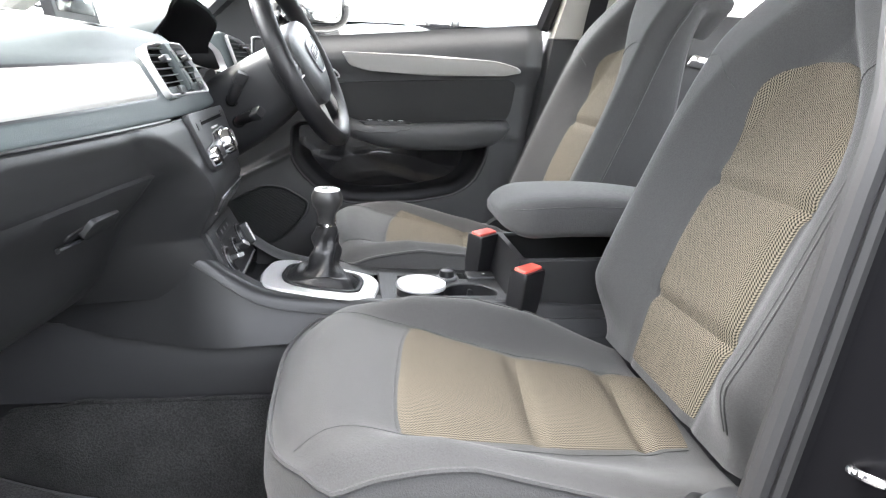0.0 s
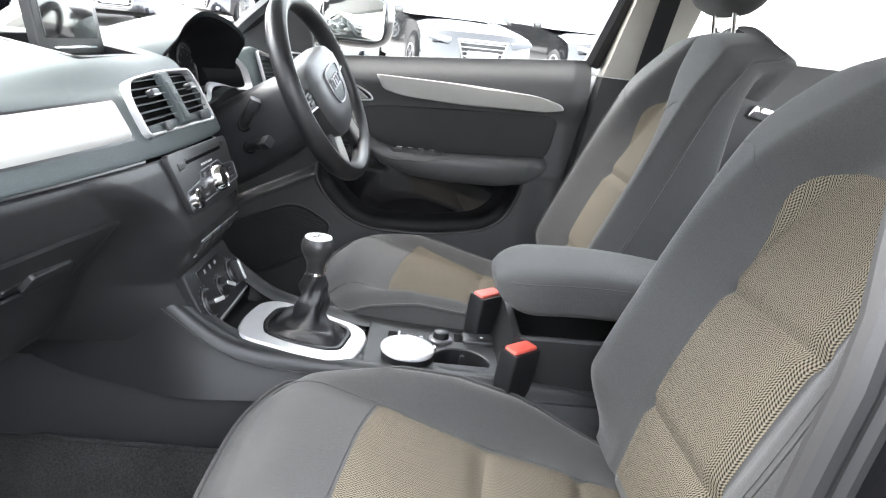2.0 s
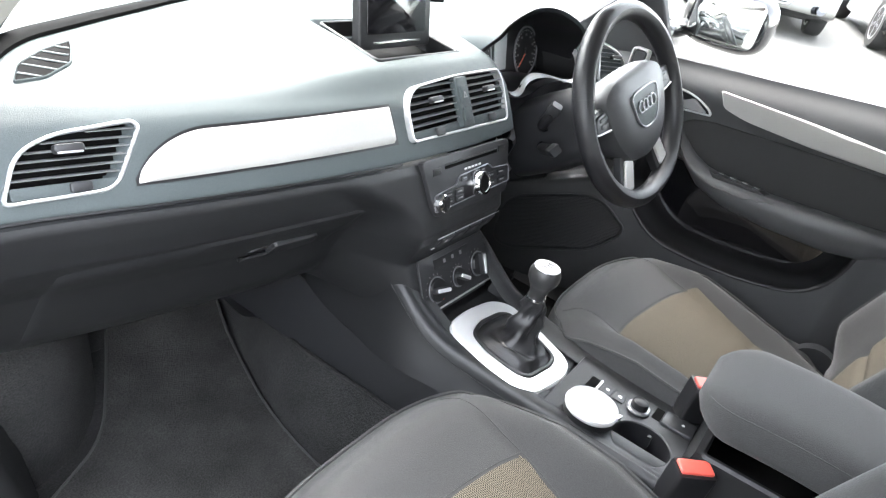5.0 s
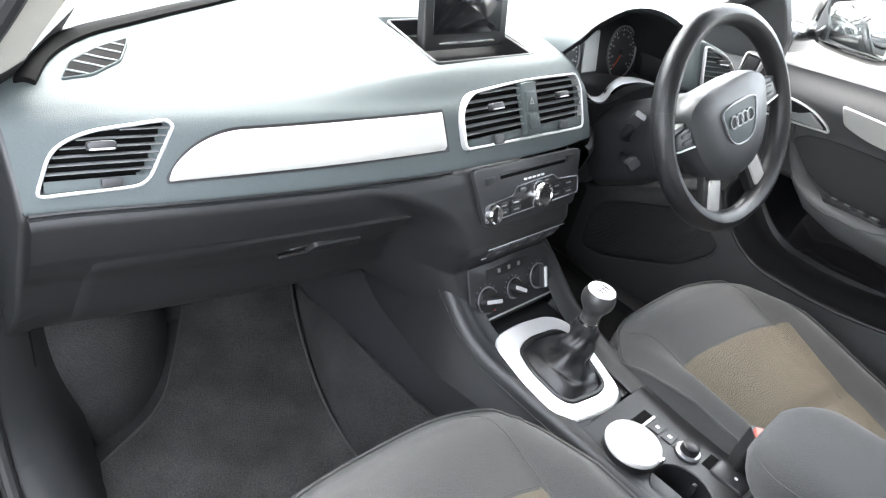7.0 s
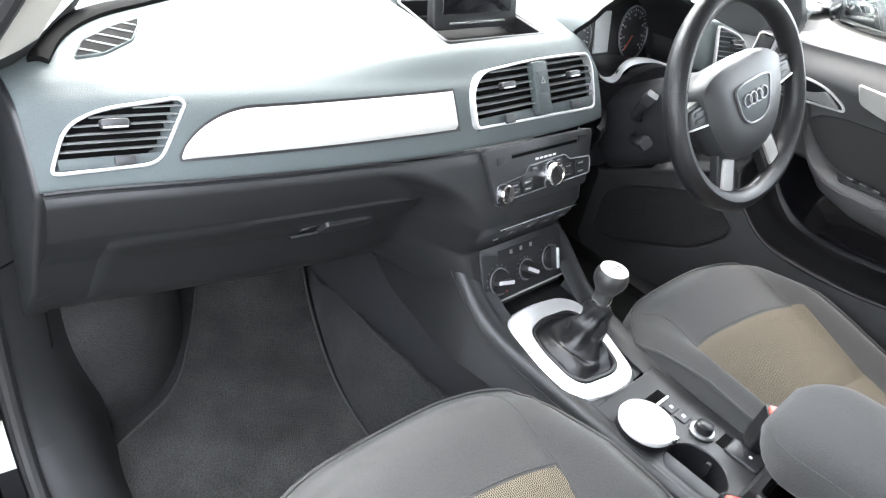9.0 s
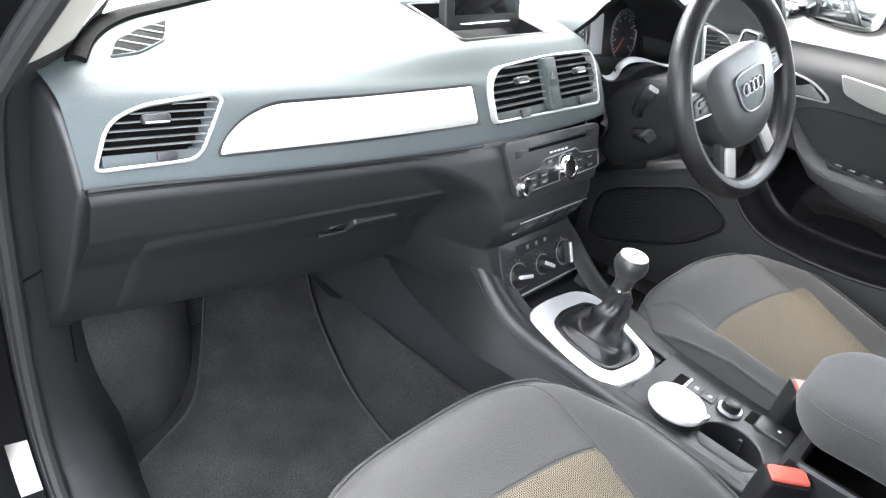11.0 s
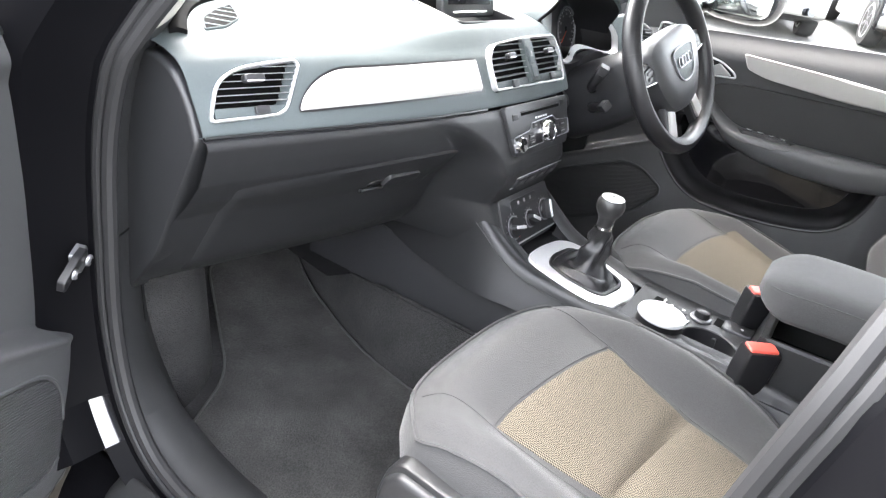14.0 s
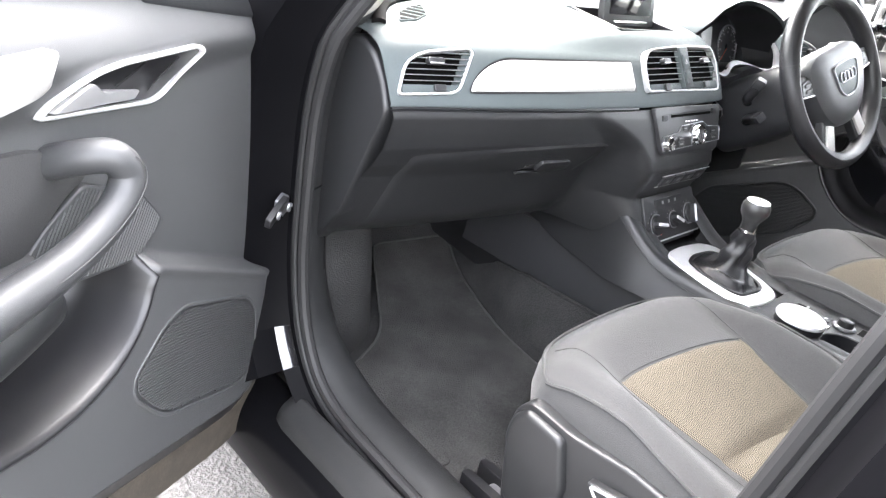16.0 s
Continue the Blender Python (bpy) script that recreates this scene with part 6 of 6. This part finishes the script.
        for i in range(4):
            put("window_switch", box(Matrix.Translation((0.585 + 0.028 * i, 0.064, 0.855)), 0.018, 0.014, 0.005, 0.002), PANEL, sw)
            put("switch_lip", box(Matrix.Translation((0.585 + 0.028 * i, 0.0705, 0.8595)), 0.012, 0.0015, 0.0012, 0.0004), MATT, sw)
    # loudspeaker with ribbed grille
    sp_o = rounded(flip([(0.303, 0.680), (0.109, 0.592), (0.067, 0.540), (0.070, 0.425), (0.140, 0.425), (0.361, 0.530), (0.420, 0.605), (0.422, 0.636), (0.354, 0.676)]), [0.03, 0.04, 0.03, 0.03, 0.04, 0.04, 0.02, 0.02, 0.03][::-1], 4)
    sp = put("speaker_ring", hoop(sp_o, shrink(sp_o, 0.006), lay(0.064), 0.0035, -0.03, lip=0.0015), DOORP)
    put("speaker_grille", plate(shrink(sp_o, 0.004), lay(0.0660), 0.03, 0.002), MESH if near else DOORP, sp, "ribbed speaker grille")
    inn_ = shrink(sp_o, 0.010)
    for i in range(74):
        z = 0.400 + 0.0042 * i
        f = lambda a: z + 0.42 * (a - 0.2) - 0.35 * (a - 0.2) ** 2
        xs = []
        for p, q in zip(inn_, inn_[1:] + inn_[:1]):
            fa, fb = p[1] - f(-p[0]), q[1] - f(-q[0])
            if fa * fb < 0:
                xs.append(-(p[0] + (q[0] - p[0]) * fa / (fa - fb)))
        if len(xs) >= 2 and max(xs) - min(xs) > 0.02:
            a0, a1 = min(xs), max(xs)
            put("grille_rib", tube([V(a0 + (a1 - a0) * k_ / 10, 0.0666, f(a0 + (a1 - a0) * k_ / 10)) for k_ in range(11)], 0.0013, 6), DOORP, sp)
    # outer skin, lower edge with dirt, glass and mirror base
    put("outer_skin", sheet(lambda u, v: V(1.08 * u, -0.085 - 0.045 * math.sin(math.pi * v), lowz(1.08 * u) - 0.055 + (topz(1.08 * u) - 0.04 - lowz(1.08 * u) + 0.055) * v), 20, 14, thick=(0, 0.02, 0)), PAINT, lab="glossy black painted door skin")
    if near:
        put("lower_seal", sheet(lambda u, v: V(0.03 + 1.02 * u, 0.0665 - 0.016 * v, lowz(0.03 + 1.02 * u) + 0.002 - 0.034 * v), 24, 5, thick=(0, -0.02, 0)), BLACK)
        put("lower_edge", sheet(lambda u, v: V(0.012 + 1.04 * u, 0.050 - 0.006 * v + 0.004 * soft(v, 0.0, 0.2), lowz(max(0.07, 0.012 + 1.04 * u)) - 0.032 - 0.068 * v + 0.004 * noise.noise(V(30 * u, 3 * v, 0))), 60, 8, thick=(0, -0.02, 0)), RUST, lab="dirty lower door edge")
    else:
        put("lower_seal", sheet(lambda u, v: V(0.03 + 1.02 * u, 0.045 - 0.045 * v, lowz(0.03 + 1.02 * u) + 0.004 - 0.030 * v - 0.006 * math.sin(math.pi * v)), 24, 5, thick=(0, 0, 0.02)), BLACK)
        put("lower_edge", sheet(lambda u, v: V(0.02 + 1.04 * u, 0.004 - 0.060 * v, lowz(0.02 + 1.04 * u) - 0.022 - 0.040 * v - 0.008 * math.sin(math.pi * v) + 0.003 * noise.noise(V(30 * u, 3 * v, 0))), 60, 6, thick=(0, 0, 0.02)), RUST, lab="dirty lower door edge")
    put("front_edge", sheet(lambda u, v: V(-0.024 - 0.006 * math.sin(math.pi * u), -0.09 + 0.125 * u, 0.34 + 0.66 * v), 8, 12, thick=(0.02, 0, 0)), DULL)
    put("belt_seal", tube([V(0.12 + 0.93 * i / 20, -0.010, curve(0.12 + 0.93 * i / 20, [(0, 0.994), (0.35, 1.050), (1.055, 1.115)])) for i in range(21)], 0.008, 6), RUBBER)
    gl = put("window", sheet(lambda u, v: V(0.16 + 0.89 * u, -0.012 + (0.16 if not near else 0.14) * v ** 1.2, 1.03 + 0.09 * u + (0.36 - 0.05 * u) * v ), 8, 8), GLASS)
    gl.visible_shadow = False
    if not near:
        fr_ = spline([(0.08, 0.0, 1.02), (0.22, 0.04, 1.16), (0.45, 0.10, 1.33), (0.8, 0.15, 1.44), (1.03, 0.155, 1.455)], 24)
        put("window_frame", tube(fr_, 0.022, 8), BLACK)
        put("window_frame", tube([V(1.06, 0.0, 1.12), V(1.10, 0.08, 1.28), V(1.13, 0.15, 1.45)], 0.024, 8), BLACK)
    put("mirror_pad", plate(rounded(flip([(0.065, 1.012), (0.345, 1.052), (0.338, 1.11), (0.305, 1.17), (0.275, 1.235), (0.225, 1.20), (0.15, 1.11)]), 0.012), lay(0.036), 0.03, 0.006), PANEL)
    # door mirror outside
    # folded in: its glass faces the side window
    mm = Matrix(((1, 0, 0, 0.42), (0, 1, 0, -0.145), (0, 0, 1, 1.165), (0, 0, 0, 1)))
    shell_ = []
    for j in range(11):
        t_ = math.pi * j / 10
        sc = math.sin(t_) ** 0.5
        shell_.append([mm @ V(math.copysign(abs(math.cos(b)) ** 0.6, math.cos(b)) * 0.112 * (0.3 + 0.7 * sc), -0.055 * math.cos(t_), math.copysign(abs(math.sin(b)) ** 0.7, math.sin(b)) * 0.078 * (0.3 + 0.7 * sc)) for b in [2 * math.pi * i / 24 for i in range(24)]])
    mi = put("mirror_housing", loft(shell_), PAINT, lab="glossy black door mirror, folded in")
    put("mirror_glass", plate(rrect(0.165, 0.110, 0.025), lay(-0.0865) @ Matrix.Translation((-0.425, 1.165, 0)), 0.006, 0.001), material("mirror_silver", (0.9, 0.9, 0.9), 0.02, 1.0, stain=0.0), mi)
    put("mirror_arm", box(Matrix.Translation((0.30, -0.075, 1.075)), 0.08, 0.15, 0.05, 0.012), PAINT, mi)
    return d


ca, sa = math.cos(radians(54)), math.sin(radians(54))
LM = Matrix(((-sa, ca, 0, -0.792), (-ca, -sa, 0, 0.2445), (0, 0, 1, 0), (0, 0, 0, 1)))
RM = Matrix(((0, -1, 0, 0.765), (-1, 0, 0, 0.20), (0, 0, 1, 0), (0, 0, 0, 1)))
door("open_car_door", (-0.76, 0.20, 0.33), LM, "open black car door with dark grey inner panel and speaker", True)
door("closed_car_door", (0.765, 0.20, 0.33), RM, "closed black car door with dark inner panel and silver strip", False)
# door check strap and lower hinge cover at the open door
hg = thing("door_hinge", (-0.785, 0.145, 0.72), "dark steel door check with bright bolts", "hinge")
hx = axes((-0.786, 0.138, 0.722), (0.80, 0.50, 0.34), (-0.2, -0.3, 0.9))
part("check_arm", plate(rounded([(-0.034, -0.010), (0.020, -0.007), (0.034, -0.002), (0.034, 0.006), (0.012, 0.009), (-0.030, 0.006)], 0.004), hx, 0.010, 0.002), BLACK, hg, "worn steel check arm")
part("bracket", plate(rrect(0.026, 0.034, 0.004), hx @ Matrix.Translation((0.030, -0.016, -0.004)), 0.014, 0.003), GREYMET, hg)
for dx, dy_, r in ((-0.008, 0.0, 0.0075), (0.030, -0.014, 0.0085)):
    bo_ = part("bolt", lathe([(0, 0), (r, 0), (r * 0.95, 0.003), (r * 0.6, 0.005), (0, 0.005)], hx @ Matrix.Translation((dx, dy_, 0.001)), 14), GREYMET, hg)
    part("bolt_socket", lathe([(0, 0), (r * 0.45, 0), (r * 0.45, 0.0006), (0, 0.0006)], hx @ Matrix.Translation((dx, dy_, 0.0061)), 8), DEEP, bo_)

# rear door on the near side, closed, black
rd = thing("rear_car_door", (-0.84, -1.2, 0.4), "closed glossy black rear car door with chrome handle", "car door")
part("outer_skin", sheet(lambda u, v: V(-0.815 - 0.035 * math.sin(math.pi * v), -0.80 - 0.85 * u + 0.06 * (1 - v), 0.34 + 0.74 * v), 16, 14, thick=(0.05, 0, 0)), PAINT, rd)
part("handle", tube(spline([(-0.862, -0.88, 0.905), (-0.885, -0.93, 0.91), (-0.885, -1.03, 0.915), (-0.862, -1.08, 0.915)], 14), 0.011, 8, flat=1.3), CHROME, rd, "chrome door handle")
part("latch_bracket", box(axes((-0.80, -0.79, 0.70), (1, 0, 0), (0, 0, 1)), 0.05, 0.07, 0.01, 0.004), BLACK, rd)
part("belt_trim", tube([V(-0.82, -0.80, 1.085), V(-0.82, -1.6, 1.14)], 0.010, 8), CHROME, rd)

# rear space on the far side: door card and bench
rr = thing("rear_door_card", (0.75, -1.4, 0.5), "dark rear door card with silver strip and handle", "door panel")
part("panel", sheet(lambda u, v: V(0.742 - 0.03 * math.sin(math.pi * v) ** 0.5, -1.03 - 0.8 * u, 0.42 + 0.755 * v), 12, 14, thick=(0.03, 0, 0)), HARD, rr)
part("trim_strip", plate(rounded([(1.355, 1.072), (1.40, 1.030), (1.70, 1.040), (1.70, 1.078), (1.40, 1.080)], 0.012), Matrix(((0, 0, -1, 0.706), (-1, 0, 0, 0), (0, 1, 0, 0), (0, 0, 0, 1))), 0.01, 0.003), SILVER, rr)
part("release_handle", plate(rounded([(1.265, 1.035), (1.345, 1.022), (1.345, 1.055), (1.285, 1.068)], 0.01), Matrix(((0, 0, -1, 0.704), (-1, 0, 0, 0), (0, 1, 0, 0), (0, 0, 0, 1))), 0.01, 0.003), CHROME, rr)
gq = part("window", sheet(lambda u, v: V(0.75 - 0.16 * v, -1.03 - 0.8 * u, 1.172 + 0.28 * v), 4, 4), GLASS, rr)
gq.visible_shadow = False
bench = thing("rear_bench", (0, -1.5, 0.35), "grey cloth rear bench seat", "bench seat")
part("cushion", loft([[V(x, y, z) for y, z in ((-1.15, 0.40), (-1.13, 0.55), (-1.16, 0.62), (-1.55, 0.58), (-1.6, 0.40))] for x in (-0.66, -0.2, 0.2, 0.66)]), CLOTH, bench)
part("backrest", loft([[V(x, y, z) for y, z in ((-1.52, 0.56), (-1.66, 1.05), (-1.72, 1.10), (-1.80, 1.05), (-1.68, 0.5))] for x in (-0.66, -0.2, 0.2, 0.66)]), CLOTH, bench)

# pedals beyond the console
for x, w in ((0.30, 0.05), (0.40, 0.06), (0.50, 0.045)):
    pd = thing("pedal", (x, 0.42, 0.5), "dark rubber-faced foot pedal", "pedal", group="pedals")
    part("pad", box(axes((x, 0.36, 0.46), (1, 0, 0), (0, 0.5, 0.85)), w, 0.075, 0.012, 0.004), RUBBER, pd)
    part("arm", tube([V(x, 0.37, 0.47), V(x, 0.45, 0.58), V(x, 0.55, 0.75)], 0.009, 8), BLACK, pd)
dm = thing("driver_floor_mat", (0.4, 0.0, 0.34), "grey carpet floor mat in the driver's footwell", "floor mat")
part("mat", plate(rounded([(0.22, 0.40), (0.62, 0.40), (0.66, -0.25), (0.24, -0.25)][::-1], 0.05), Matrix.Translation((0, 0, 0.346)), 0.006, 0.002), MAT, dm)
sk = thing("footwell_speaker_panel", (0.66, -0.05, 0.5), "dark footwell side panel", "panel")
part("panel", box(axes((0.70, 0.28, 0.52), (0, 1, 0), (0, 0, 1)), 0.5, 0.5, 0.02, 0.01), HARD, sk)
part("carpet_edge", tube([V(0.688, 0.03, 0.36), V(0.688, 0.30, 0.37), V(0.688, 0.52, 0.45)], 0.008, 8), CARPET, sk)


# ---- car park beyond the far window ----
def parked_car(place, heading, label, tall=1.0, paint=PAINT):
    """A plain saloon or estate: x is its right, y its front."""
    c = thing("parked_car", (0, 0, 0), label, "car", group="parked cars")
    W = 0.90
    prof = [(-2.2, 0.45), (-2.2, 0.85), (-2.05, 1.0), (-1.2, 1.05), (0.75, 0.98), (1.70, 0.90), (2.10, 0.82), (2.18, 0.70), (2.21, 0.32), (2.0, 0.22), (-2.0, 0.22)]
    rings = []
    for i in range(9):
        x = -1 + 2 * i / 8
        k = 1 - 0.06 * abs(x) ** 4
        kz = 1 - 0.05 * abs(x) ** 3
        rings.append([V(x * W * (1 if 0.3 < z < 0.9 else 0.93), y * k - 0.14 * (abs(x) ** 3) * (1 if y > 1.5 else 0), z * kz * tall) for y, z in prof])
    part("body", loft(rings), paint, c, sharp=40)
    cab = [(-1.95, 1.0), (-1.5, 1.36), (-1.0, 1.44), (0.0, 1.43), (0.35, 1.36), (1.05, 0.97)]
    part("cabin", loft([[V(x * (0.80 - 0.22 * (z - 1) / 0.44), y, (z * tall)) for y, z in cab] for x in (-1, -0.5, 0, 0.5, 1)]), TINTED, c, "dark glazed cabin")
    part("roof", loft([[V(x * 0.60, y, z * tall) for y, z in ((-1.5, 1.37), (-1.0, 1.455), (0.0, 1.445), (0.30, 1.385), (0.25, 1.36), (-1.4, 1.35))] for x in (-1, -0.5, 0, 0.5, 1)]), paint, c)
    for x in (-0.80, 0.80):
        for y in (-1.35, 1.38):
            w = part("wheel", lathe([(0.20, -0.1), (0.31, -0.1), (0.325, -0.05), (0.325, 0.05), (0.31, 0.1), (0.20, 0.1)], Matrix.Translation((x, y, 0.325)) @ pose(0, 0, 0, 0, 90, 0), 24), TYRE, c)
            part("wheel_disc", lathe([(0, -0.03), (0.22, -0.03), (0.22, 0.03), (0, 0.03)], Matrix.Translation((x, y, 0.325)) @ pose(0, 0, 0, 0, 90, 0), 20), BLACK, w)
            for i in range(5):
                a = 2 * math.pi * i / 5
                part("rim_spoke", box(Matrix.Translation((x + math.copysign(0.085, x) - 0.015, y, 0.325)) @ pose(0, 0, 0, 0, 90, 0) @ pose(0.11 * math.cos(a), 0.11 * math.sin(a), 0, 0, 0, math.degrees(a)), 0.20, 0.05, 0.03, 0.006), ALLOY, w)
            part("rim", hoop(circle(0.225, 24), circle(0.195, 24), Matrix.Translation((x, y, 0.325)) @ pose(0, 0, 0, 0, 90, 0), 0.103, -0.103, lip=0.004), ALLOY, w)
    fm = axes((0, 2.20, 0.0), (-1, 0, 0), (0, 0, 1))
    go = rounded([(-0.30, 0.36 * tall), (0.30, 0.36 * tall), (0.42, 0.72 * tall), (-0.42, 0.72 * tall)], 0.05)
    gr_ = part("grille_frame", hoop(go, shrink(go, 0.03), fm, 0.03, -0.05, lip=0.008), CHROME, c)
    part("grille_mesh", plate(shrink(go, 0.02), fm @ Matrix.Translation((0, 0, 0.012)), 0.05, 0.004), BLACK, gr_)
    for i in range(5):
        part("grille_bar", box(fm @ Matrix.Translation((0, (0.41 + 0.065 * i) * tall, 0.012)), 0.60 + 0.03 * i, 0.012, 0.012, 0.003), MATT, gr_)
    part("number_plate", box(fm @ Matrix.Translation((0, 0.50 * tall, 0.03)), 0.50, 0.11, 0.012, 0.003), PLATE, c, "white number plate")
    for x in (-1, 1):
        part("headlamp", plate(rounded([(x * 0.50, 0.62 * tall), (x * 0.84, 0.68 * tall), (x * 0.80, 0.76 * tall), (x * 0.48, 0.72 * tall)][::x], 0.03), fm @ Matrix.Translation((0, 0, -0.05)) , 0.06, 0.01), LAMP, c)
        part("fog_lamp", lathe([(0, 0), (0.05, 0), (0.05, 0.05), (0, 0.06)], fm @ Matrix.Translation((x * 0.68, 0.38 * tall, -0.06)), 14), LAMP, c)
        part("mirror", box(Matrix.Translation((x * 0.96, 0.62, 0.95 * tall)), 0.18, 0.10, 0.12, 0.03), paint, c)
    c.matrix_world = Matrix.Translation(place) @ pose(0, 0, 0, 0, 0, heading)
    return c


TINTED = material("dark_car_glass", (0.20, 0.21, 0.22), 0.05, 0.6, stain=0.05)
SLOPE = 0.053


def stand(x, y, heading):
    """A place on the sloping car park."""
    return Matrix.Translation((x, y, SLOPE * (x + 0.8))) @ pose(0, 0, 0, 0, -math.degrees(math.atan(SLOPE)), 0) @ pose(0, 0, 0, 0, 0, heading)


saloon = parked_car((0, 0, 0), 0, "black parked saloon car with chrome grille")
saloon.matrix_world = stand(11.84, -0.53, 107)
for x, y, h in ((10.85, 1.76, 107), (13.46, -3.07, 107), (15.5, 7.0, 118), (21.0, 5.0, 60)):
    copy_thing(saloon, stand(x, y, h))
# a trailer further off
tr = thing("trailer", (0, 0, 0), "dark flat-sided box trailer parked far off", "trailer")
part("box", box(Matrix.Translation((0, 0, 0.6)), 1.6, 3.0, 0.5, 0.03), BLACK, tr)
for x in (-0.8, 0.8):
    part("wheel", lathe([(0, -0.09), (0.3, -0.09), (0.3, 0.09), (0, 0.09)], Matrix.Translation((x, 0, 0.3)) @ pose(0, 0, 0, 0, 90, 0), 18), TYRE, tr)
tr.matrix_world = stand(26, -3.6, 10)
